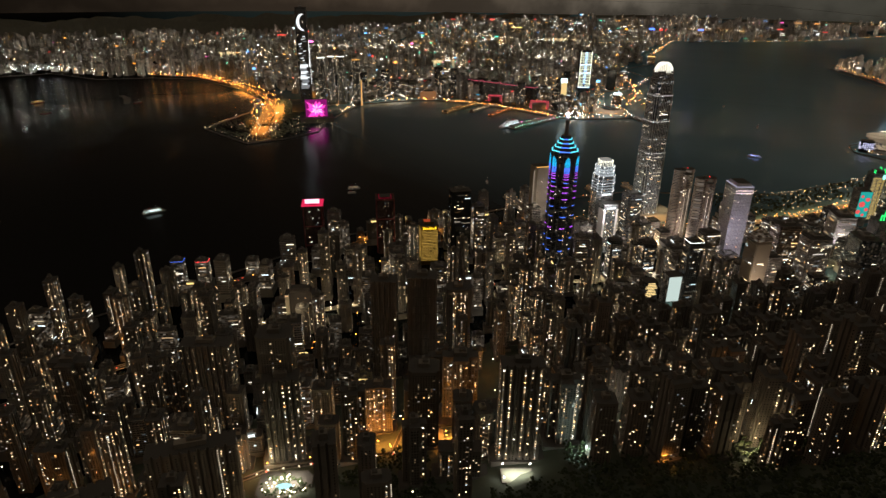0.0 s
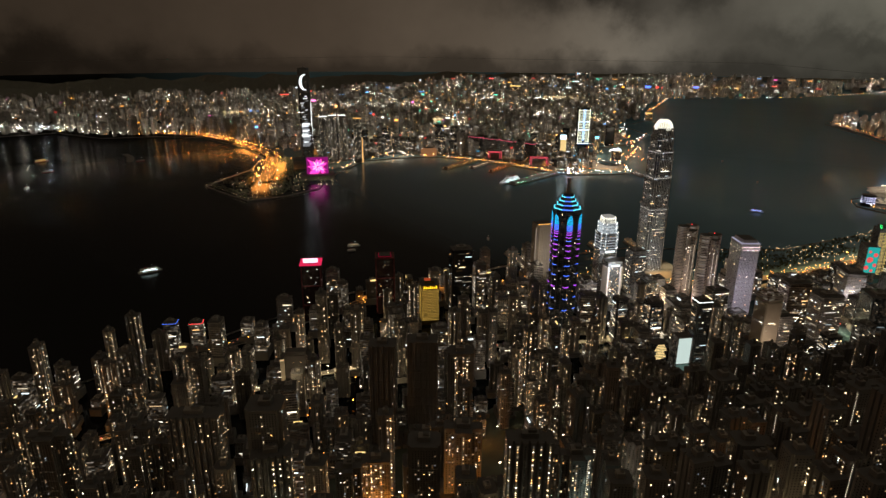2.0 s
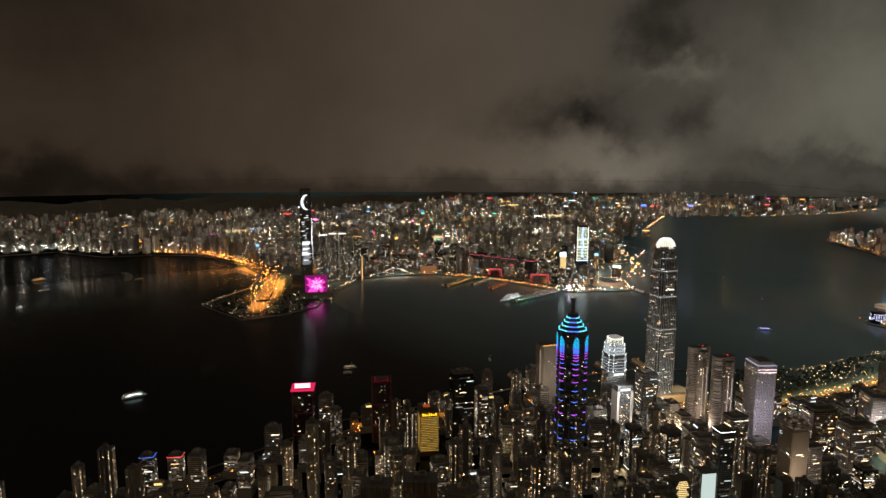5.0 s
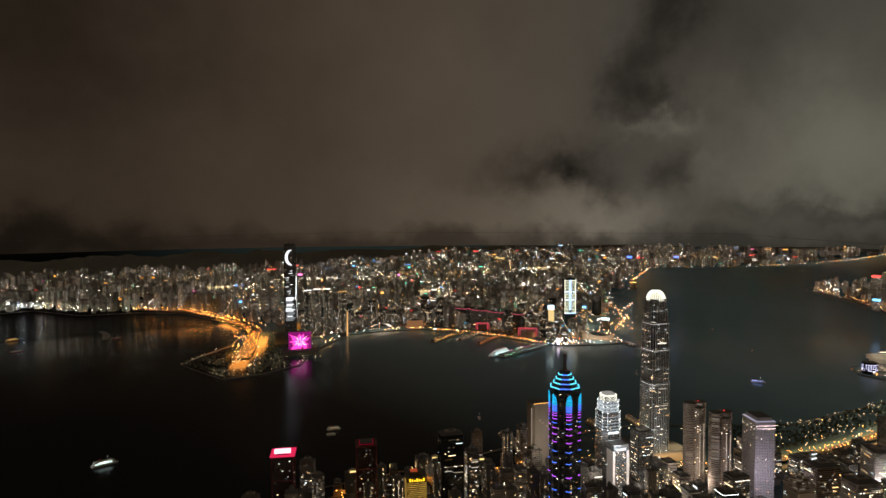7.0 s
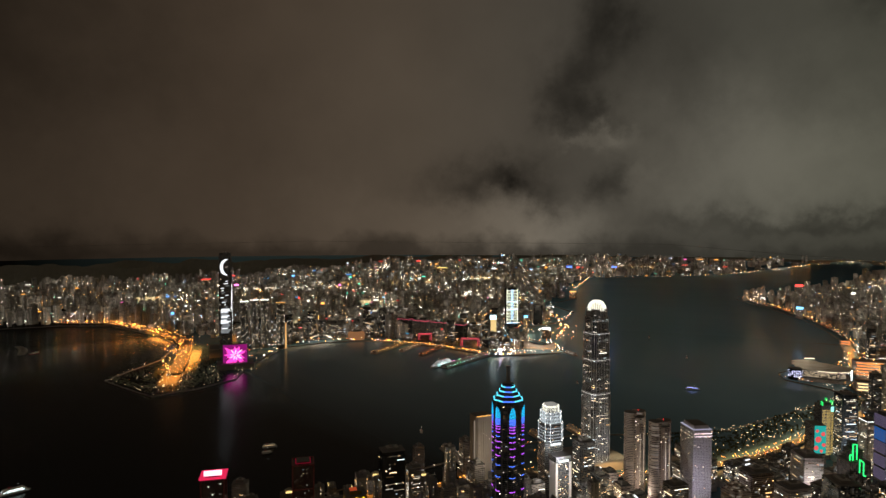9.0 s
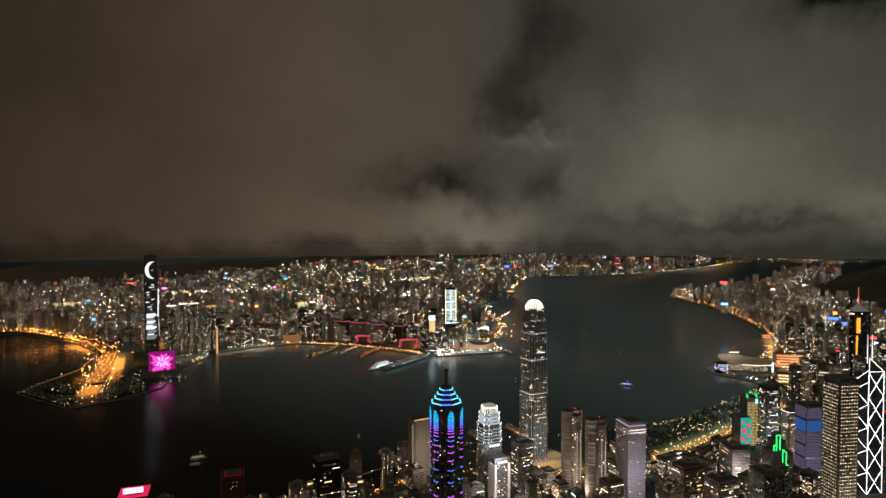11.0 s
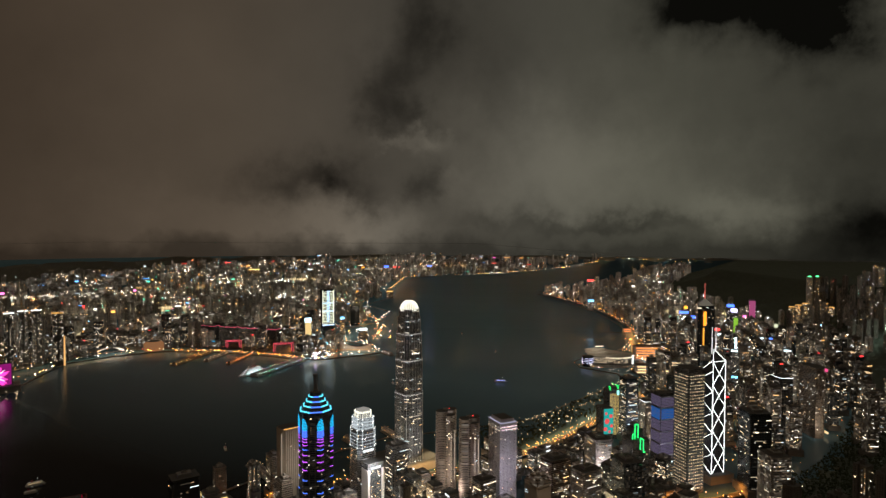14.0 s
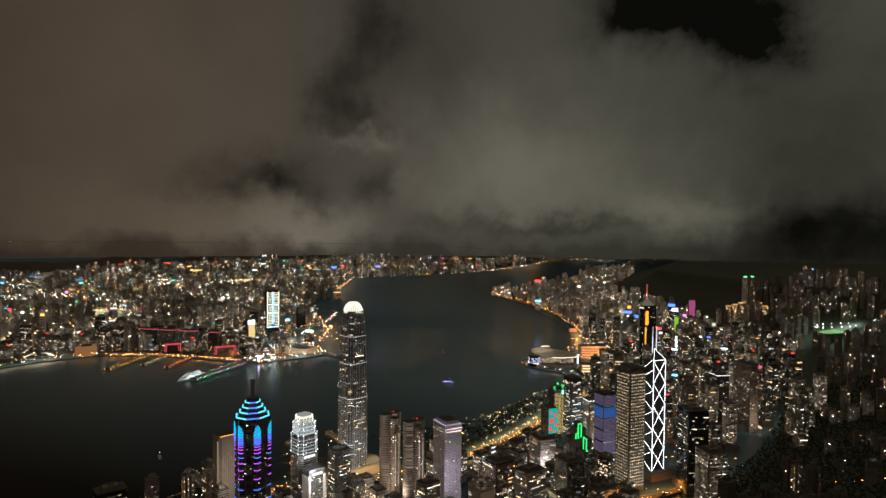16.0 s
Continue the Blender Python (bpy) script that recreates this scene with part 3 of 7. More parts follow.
    return tagged(new("hillside", me), "dark wooded hillside above the town", "hill", kind="structure")




def city_end(a):
    """How far the far city reaches on a bearing, up to the foot of the hills."""
    return float(np.interp(a, (0, 25, 38, 42, 53, 70), (7400, 7400, 9000, 10300, 11900, 12400)))


def far_ridges():
    """Low dark hills that close the view behind the far city."""
    v, f = [], []
    bearings = [a * 0.5 for a in range(-60, 230)]
    for k, (r, base) in enumerate(((12000, 4), (12600, 1.0), (13000, 0.75), (13400, 0.1))):
        for a in bearings:
            q = radians(a)
            wild = 60 * noise.noise((a / 5.0, k * 3.7, 0.0)) + 20 * noise.noise((a / 1.3, k * 5.1, 2.0))
            high = float(np.interp(a, (28, 46), (1, 0)))
            rr = min(r, city_end(a) + (60, 1300, 1900, 2500)[k])
            crest = 4 if k == 0 else 4 + base * (20 + 100 * high + wild * (1 + high))
            v.append(carry(HUB[0] + rr * math.sin(q), HUB[1] + rr * math.cos(q), max(4, crest))[0])
    n = len(bearings)
    for k in range(3):
        for i in range(n - 1):
            f.append((k * n + i, k * n + i + 1, (k + 1) * n + i + 1, (k + 1) * n + i))
    me = bpy.data.meshes.new("far_hills")
    me.from_pydata(v, [], f)
    # the wood is coloured paler to imitate haze before the far hills
    me.materials.append(bsdf("far_wood", (0.2, 0.2, 0.17), 1.0, vary=0.5, grain=0.3))
    return tagged(new("far_hills", me), "low dark hills behind the far city", "hill", kind="structure")


sheet_water()
far_ridges()
land("ground_island", ISLAND, "paved level ground along the island shore")
land("ground_peninsula", KOWLOON, "paved level ground of the far peninsula")
hills()

# ---- streets, roads and their lamps ----


def street_lamps(name, spots, material, size, label):
    """Lamp heads on arms, one joined mesh past counting."""
    form = Form()
    for x, y, h in spots:
        g = ground(x, y)
        (px, py, pz), s = carry(x, y, g + h)
        b = size * s * min(1.0, max(0.5, math.hypot(x, y - 290) / 4600)) if size > 1.5 else size * s
        form.box(px, py, pz, pz + b * 0.5, b, b, 0, 0)
        if s > 0.99:
            form.bar((px, py, carry(x, y, g)[0][2] - 0.5), (px, py, pz), 0.12, 1)
    return tagged(new(name, form.mesh(name, [material, steel])), label, "street lamp", kind="stuff")


def road(name, line, width, label, lift=0.6, deck=None):
    """A carriageway along a line, as a slab with edge kerbs; deck: its height where it runs on piers."""
    form = Form()
    pts = []
    for (x0, y0), (x1, y1) in zip(line, line[1:]):
        n = max(1, int(math.hypot(x1 - x0, y1 - y0) / 40))
        pts += [(x0 + (x1 - x0) * i / n, y0 + (y1 - y0) * i / n) for i in range(n)]
    pts.append(line[-1])
    side = []
    for i, (x, y) in enumerate(pts):
        x0, y0 = pts[max(0, i - 1)]
        x1, y1 = pts[min(len(pts) - 1, i + 1)]
        d = math.hypot(x1 - x0, y1 - y0)
        side.append((-(y1 - y0) / d, (x1 - x0) / d))
    for (p, s), (q, u) in zip(zip(pts, side), zip(pts[1:], side[1:])):
        for o0, o1, top, slot in ((-width / 2, width / 2, 0.0, 0), (-width / 2 - 0.8, -width / 2, 0.9, 1), (width / 2, width / 2 + 0.8, 0.9, 1), (-0.5, 0.5, 0.7, 1)):
            zs = [(deck if deck else ground(*c) + lift) + top for c in (p, q)]
            a = [carry(c[0] + n[0] * o, c[1] + n[1] * o, z)[0] for c, n, z in ((p, s, zs[0]), (q, u, zs[1])) for o in (o0, o1)]
            form.face([a[0], a[2], a[3], a[1]][::-1], slot)
            if slot == 1:
                low = [carry(c[0] + n[0] * o, c[1] + n[1] * o, z - top - (0.8 if not deck else 2.0))[0] for c, n, z in ((p, s, zs[0]), (q, u, zs[1])) for o in (o0, o1)]
                form.face([a[0], low[0], low[2], a[2]], 1)
                form.face([a[1], a[3], low[3], low[1]], 1)
    ob = tagged(new(name, form.mesh(name, [asphalt, concrete])), label, "road", kind="structure")
    return pts, side


ROADS = (
    ("harbour_road", ((250, 1395), (720, 1400), (1000, 1300), (1250, 1170), (1420, 960), (1560, 850), (1780, 748), (2076, 672), (2330, 600), (2560, 560), (2800, 700)), 26, "wide harbour road under warm street lamps"),
    ("shore_road", ((2990, 700), (3300, 700), (3600, 760), (3920, 860), (4240, 990), (4630, 1180), (5110, 1490), (5540, 1850), (5800, 1890)), 18, "shore road lit orange along the island's edge"),
    ("west_highway", ((1330, 4700), (1540, 4380), (1580, 3900), (1560, 3600), (1500, 3350), (1400, 3180), (1300, 3000), (1180, 2820)), 55, "broad motorway approach under orange lamps"),
    ("peninsula_road", ((1460, 3040), (1640, 3020), (1860, 3060), (2100, 2990), (2330, 2800), (2420, 2560), (2440, 2250), (2540, 2060), (2660, 2030), (2800, 2330), (3060, 2500), (3500, 2440)), 18, "lamp-lit road along the far waterfront"),
    ("park_road", ((1300, 560), (1450, 470), (1560, 330), (1660, 250), (1800, 240), (2000, 330), (2250, 330), (2500, 260), (2800, 240)), 16, "curving road with orange lamps between towers"),
    ("midlevels_road", ((-500, 860), (-100, 830), (150, 790), (270, 690), (330, 740), (450, 680), (620, 560), (760, 470), (900, 440)), 10, "winding hillside street lit orange"),
    ("queens_road", ((-400, 1200), (0, 1230), (400, 1190), (750, 1060), (1000, 880), (1250, 700), (1450, 590), (1650, 480)), 12, "busy street between office towers"),
)
orange_spots, white_spots = [], []
for name, line, width, label in ROADS:
    pts, side = road(name, line, width, label, deck=9.0 if name == "shore_road" else None)
    step = 1 if width > 20 or name == "midlevels_road" else 2
    for i, ((x, y), (sx, sy)) in enumerate(zip(pts, side)):
        for o in ((-0.5, 0.5) if width > 15 else (0.5,)):
            if i % step == 0:
                (orange_spots if name not in ("queens_road",) else white_spots).append((x + sx * width * o, y + sy * width * o, 11 + (8 if name == "shore_road" else 0)))

# ---- towers ----


def plan_of(kind, wx, wy):
    """Plans of blocks of flats, counter-clockwise."""
    a, b = wx / 2, wy / 2
    if kind == "cross":
        p, q = a * 0.42, b * 0.42
        return [(-p, -b), (p, -b), (p, -q), (a, -q), (a, q), (p, q), (p, b), (-p, b), (-p, q), (-a, q), (-a, -q), (-p, -q)]
    if kind == "notch":
        n, d = a * 0.12, b * 0.35
        return [(-a, -b), (-n, -b), (-n, -b + d), (n, -b + d), (n, -b), (a, -b), (a, b), (n, b), (n, b - d), (-n, b - d), (-n, b), (-a, b)]
    if kind == "comb":
        deep = min(3.2, b * 0.3)
        res = []
        for sx, sy in ((1, -1), (-1, 1)):
            n = max(2, round(wx / 8.0))
            for i in range(n):
                u0, u1 = -a + wx * i / n, -a + wx * (i + 0.68) / n
                if i == n - 1:
                    u1 = a
                row = [(u0, -b), (u1, -b)] + ([(u1, -b + deep), (-a + wx * (i + 1) / n, -b + deep)] if i < n - 1 else [])
                res += [(px * sx, py * sx) for px, py in row]
        return res
    if kind == "bay":
        s = a * 0.18
        return [(-a + s, -b), (a - s, -b), (a - s, -b + s), (a, -b + s), (a, b - s), (a - s, b - s), (a - s, b), (-a + s, b), (-a + s, b - s), (-a, b - s), (-a, -b + s), (-a + s, -b + s)]
    return [(-a, -b), (a, -b), (a, b), (-a, b)]


def residential_tower(kind, wx, wy, h, rng, share, wall, x=0, y=0, z=0, turn=0, stair=True, podium=True, label="", group="towers on the slope", name="residential_tower"):
    """A block of flats: walls, podium, parapet, roof plant, windows and a lit stair."""
    t = thing(name, x, y, z, turn, label or "tall slim block of flats with scattered lit windows", "apartment tower", group)
    poly = plan_of(kind, wx, wy)
    wide = [(px * 1.018, py * 1.018) for px, py in poly]
    rings = [(poly, -14)]
    for k in range(1, int(h / 15)):
        rings += [(poly, k * 15.0), (wide, k * 15.0), (wide, k * 15.0 + 0.5), (poly, k * 15.0 + 0.5)]
    rings += [(poly, h - 0.4), (wide, h - 0.4), (wide, h + 1.3)]
    body = Form().loft(rings, 0, 1)
    part("wall", body, [wall, roofing], t)
    if podium:
        part("podium", Form().prism(rect(0, 0, wx * 1.35, wy * 1.35, 0, 2.0), -14, 10, 0, cap=1), [concrete, roofing], t)
    p0, p1 = rect(0, 0, wx * 0.36, wy * 0.36), rect(wx * 0.05, 0, wx * 0.18, wy * 0.2)
    plant = Form().loft([(p0, h + 1.2), (p0, h + 7), (p1, h + 7), (p1, h + 10)], 0, 1)
    part("roof_plant", plant, [wall, roofing], t)
    part("glazing", panes(Form(), poly, 10 if podium else 2, h - 2, rng, 3.0, 2.9, 1.3, 1.2, min(0.7, share * 1.9), 1, 0, stacks=True), [dark_glass, rooms], t, kind="stuff")
    if stair:
        f = Form()
        i = rng.randrange(len(poly))
        (x0, y0), (x1, y1) = poly[i], poly[(i + 1) % len(poly)]
        d = math.hypot(x1 - x0, y1 - y0)
        ux, uy = (x1 - x0) / d, (y1 - y0) / d
        s = d * 0.5
        for r in range(3, int(h / 3.0) - 1):
            ax, ay = x0 + ux * s + uy * 0.2, y0 + uy * s - ux * 0.2
            f.face([(ax, ay, r * 3.0 + 1), (ax + ux * 0.9, ay + uy * 0.9, r * 3.0 + 1), (ax + ux * 0.9, ay + uy * 0.9, r * 3.0 + 1.9), (ax, ay, r * 3.0 + 1.9)], 0)
        part("stair_lighting", f, [glow("stair_lamp", (1.0, 0.84, 0.6), 1.6)], t, "row of small stair lights, one a storey", kind="stuff")
    return t


def storey_runs(form, poly, z0, z1, rng, floor, share):
    """Runs of lit windows along whole storeys, each run with its own lamps."""
    z = z0
    while z < z1:
        for (x0, y0), (x1, y1) in zip(poly, poly[1:] + poly[:1]):
            d = math.hypot(x1 - x0, y1 - y0)
            if d < 6:
                continue
            ux, uy = (x1 - x0) / d, (y1 - y0) / d
            s = rng.uniform(0.5, d * 0.3)
            while s < d - 4:
                e = min(d - 0.6, s + rng.choice((3, 5, 8, 14, 24)))
                if rng.random() < share:
                    a, b = (x0 + ux * s + uy * 0.25, y0 + uy * s - ux * 0.25), (x0 + ux * e + uy * 0.25, y0 + uy * e - ux * 0.25)
                    form.face([(*a, z + 1.0), (*b, z + 1.0), (*b, z + 2.4), (*a, z + 2.4)], 0)
                s = e + rng.uniform(0.6, 3.0)
        z += floor
    return form


def office_tower(wx, wy, h, rng, wall, share=0.18, x=0, y=0, z=0, turn=0, crown=None, cut=3.0, label="", group="", name="office_tower", strip=None, sign=None):
    """A slab of offices with a recessed plant floor, crown and lit storeys."""
    t = thing(name, x, y, z, turn, label or "glass and stone office block with some lit storeys", "office building", group)
    poly = rect(0, 0, wx, wy, 0, cut)
    slim = rect(0, 0, wx * 0.9, wy * 0.9, 0, cut)
    body = Form().loft([(poly, -8), (poly, h - 6), (slim, h - 6), (slim, h - 3), (poly, h - 3), (poly, h)], 0, 1)
    part("wall", body, [wall, roofing], t)
    part("podium", Form().prism(rect(0, 0, wx * 1.3, wy * 1.25), -8, 14, 0, cap=1), [concrete, roofing], t)
    part("roof_plant", Form().loft([(rect(0, 0, wx * 0.5, wy * 0.45), h), (rect(0, 0, wx * 0.5, wy * 0.45), h + 5), (rect(0, 0, wx * 0.2, wy * 0.2), h + 5), (rect(0, 0, wx * 0.2, wy * 0.2), h + 8)], 0, 1), [concrete, roofing], t)
    f = panes(Form(), poly, 15, h - 8, rng, 3.9, 3.2, 2.7, 1.5, min(0.4, share), 0)
    part("office_light", storey_runs(Form(), poly, 15, h - 8, rng, 3.9, min(0.7, 0.03 + share * 1.7)), [storeys], t, kind="stuff")
    # whole storeys left on
    for r in range(6, int(h / 3.9) - 3):
        if rng.random() < 0.05:
            panes(f, poly, r * 3.9, r * 3.9 + 4.0, rng, 3.9, 3.2, 2.9, 1.2, 0.7, 0, out=0.2)
    part("glazing", f, [offices], t, kind="stuff")
    if crown:
        c = Form()
        for (x0, y0), (x1, y1) in zip(poly, poly[1:] + poly[:1]):
            c.bar((x0 * 1.01, y0 * 1.01, h - 1.0), (x1 * 1.01, y1 * 1.01, h - 1.0), 0.3)
        part("crown_light", c, [crown], t, "line of light round the roof edge")
    if sign:
        part("sign", Form().box(0, -wy * 0.46, h + 0.5, h + 4.5, wx * 0.4, 0.8), [sign], t, "glowing roof sign")
    if strip:
        s = Form()
        for px, py in (poly[0], poly[2]):
            s.bar((px * 1.01, py * 1.01, 16), (px * 1.01, py * 1.01, h - 8), 0.4)
        part("light_strip", s, [strip], t, "upright line of light on the corner")
    return t


# footprints already taken: x, y, radius
TAKEN = []


def free(x, y, r):
    return all((x - a) ** 2 + (y - b) ** 2 > (r + c) ** 2 for a, b, c in TAKEN)


def take(x, y, r):
    TAKEN.append((x, y, r))

# ---- landmark towers ----
white_line = glow("white_tube", (0.95, 1.0, 0.98), 3.6)
crown_white = glow("crown_glow", (1.0, 0.98, 0.82), 1.35)
crown_soft = glow("crown_glow_soft", (0.85, 0.95, 1.0), 0.75)
cyan_line = glow("cyan_tube", (0.02, 0.55, 1.0), 1.1)
blue_line = glow("blue_tube", (0.08, 0.2, 1.0), 1.5)
violet_line = glow("violet_tube", (0.55, 0.1, 1.0), 1.5)
green_line = glow("green_tube", (0.03, 1.0, 0.2), 1.8)
amber_line = glow("amber_tube", (1.0, 0.5, 0.12), 1.8)
red_line = glow("red_tube", (1.0, 0.05, 0.05), 2.4)
pink_panel = glow("pink_panel", (1.0, 0.06, 0.5), 1.6, True)
pale_pink = glow("pale_pink_panel", (1.0, 0.62, 0.85), 1.7, True)
white_panel = glow("white_panel", (0.92, 0.97, 1.0), 1.3)
grey_panel = glow("grey_panel", (0.75, 0.8, 0.85), 0.32)
teal_panel = glow("teal_panel", (0.03, 0.5, 0.45), 0.75)
coral_panel = glow("coral_panel", (1.0, 0.12, 0.12), 0.8)
blue_panel = glow("blue_panel", (0.02, 0.2, 0.7), 0.42)
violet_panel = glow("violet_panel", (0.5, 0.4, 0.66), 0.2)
gold_sign = glow("gold_sign", (1.0, 0.6, 0.02), 1.9)
flood_warm = glow("flood_warm", (1.0, 0.7, 0.36), 1.1)
brown_stone = bays("brown_stone", (0.3, 0.23, 0.18), (0.05, 0.045, 0.04), 3.9, 3.0, 0.45, 0.25, rooms_on=0.035)
gold_glass = bsdf("gold_glass", (0.35, 0.24, 0.05), 0.3, metal=0.6, vary=0.4)
pale_stone = bays("pale_stone", (0.55, 0.52, 0.5), (0.09, 0.09, 0.1), 3.6, 3.4, 0.45, 0.3, rooms_on=0.03)
ribbed = bsdf("ribbed_beige", (0.5, 0.44, 0.36), 0.7, vary=0.4, grain=0.3)


def strips(parent, poly, levels, mats, pick, r=0.45, name="light_band", gap=0.0):
    """Bands of light round a plan at given heights, one part a band colour."""
    forms = [Form() for _ in mats]
    for z in levels:
        for i, (p, q) in enumerate(zip(poly, poly[1:] + poly[:1])):
            k = pick(i, z)
            if k is None:
                continue
            a = (p[0] + (q[0] - p[0]) * gap, p[1] + (q[1] - p[1]) * gap, z)
            b = (q[0] - (q[0] - p[0]) * gap, q[1] - (q[1] - p[1]) * gap, z)
            forms[k].bar(a, b, r)
    for f, m in zip(forms, mats):
        if f.f:
            part(name, f, [m], parent, kind="stuff")


def sign_tower():
    """The tallest tower across the water, with a crescent moon on its light wall."""
    t = thing("skyscraper", 1526, 3019, 4, -29, "very tall dark glass skyscraper with a white crescent of lights", "skyscraper")
    rng = random.Random(11)
    base, head = rect(0, 0, 66, 66, 0, 7), rect(0, 0, 58, 58, 0, 7)
    b = Form().prism(base, -6, 60, 0, top=head).prism(head, 60, 462, 0, cap=1)
    b.prism(rect(0, 0, 56, 56, 0, 7), 462, 480, 0, shrink=0.94, cap=1)
    part("wall", b, [curtain, roofing], t)
    part("glazing", panes(Form(), head, 70, 450, rng, 4.2, 3.4, 2.6, 1.6, 0.05), [offices], t, kind="stuff")
    part("roof_mast", Form().box(0, 0, 480, 484, 18, 18).bar((0, 0, 484), (0, 0, 497), 0.6), [steel], t)
    moon = Form()
    n, front = 14, -29.35
    for i in range(n):
        a0, a1 = [math.pi * (0.5 + (i + k) / n) for k in (0, 1)]
        pts = []
        for a, r, cx in ((a0, 38, 8), (a1, 38, 8), (a1, 36, 20), (a0, 36, 20)):
            pts.append((cx + r * 0.72 * math.cos(a) - 4, front, 414 + r * math.sin(a)))
        moon.face(pts, 0)
    part("crescent", moon, [white_panel], t, "glowing white crescent of lights")
    panel = Form()
    for k in range(18):
        z = 104 + k * 6.5
        x0, x1 = -22 + rng.uniform(-2, 6), 15 + rng.uniform(-10, 8)
        panel.face([(x0, front, z), (x1, front, z), (x1, front, z + 5.2), (x0, front, z + 5.2)], 0 if rng.random() < 0.6 else 1)
    for k in range(12):
        z = 225 + k * 11.0
        x0 = rng.uniform(-24, 4)
        x1 = x0 + rng.uniform(8, 22)
        panel.face([(x0, front, z), (x1, front, z + 2), (x1, front, z + 5), (x0, front, z + 3)], 0 if k % 3 else 1)
    part("light_wall", panel, [white_panel, grey_panel], t, "patches of white light on the facade", kind="stuff")
    part("edge_light", Form().bar((24, -29.2, 205), (29.2, -24, 330), 0.5).bar((29.2, -20, 120), (29.2, -20, 300), 0.4), [white_line], t)
    part("podium", Form().box(0, 5, -6, 36, 150, 120, 0, 0, 1), [concrete, roofing], t)
    take(1526, 3019, 80)


def museum_screen():
    t = thing("museum", 1407, 2732, 4, -29, "slab-shaped museum whose whole front is a pink light screen", "museum")
    part("wall", Form().box(0, 9, -6, 98, 104, 14, 0, 0, 1).box(0, 12, -6, 20, 150, 90, 0, 0, 1), [concrete, roofing], t)
    f = Form().box(0, 0.8, 8, 97, 98, 1.2, 0, 0)
    part("screen", f, [glow("plum_panel", (0.5, 0.02, 0.3), 0.5, True)], t, "dark plum screen")
    rng = random.Random(3)
    for k in range(26):
        a = 2 * math.pi * k / 26 + rng.uniform(-0.1, 0.1)
        c, s = math.cos(a), math.sin(a)
        r1 = min(48 / max(0.01, abs(c)), 43 / max(0.01, abs(s))) * rng.uniform(0.62, 0.98)
        pale = k % 3 == 0
        w = rng.uniform(2, 3) if pale else rng.uniform(5, 8)
        r1, y = (r1 * 0.7, -0.35) if pale else (r1, 0.05 - 0.008 * k)
        petal = Form()
        petal.face([(c * 2, y, 52 + s * 2), (c * r1 * 0.6 + s * w, y, 52 + s * r1 * 0.6 - c * w), (c * r1, y, 52 + s * r1), (c * r1 * 0.6 - s * w, y, 52 + s * r1 * 0.6 + c * w)], 0)
        part("petal", petal, [pale_pink if pale else pink_panel], t, "pale pink ray on the screen" if pale else "bright pink petal on the screen")
    take(1407, 2732, 80)


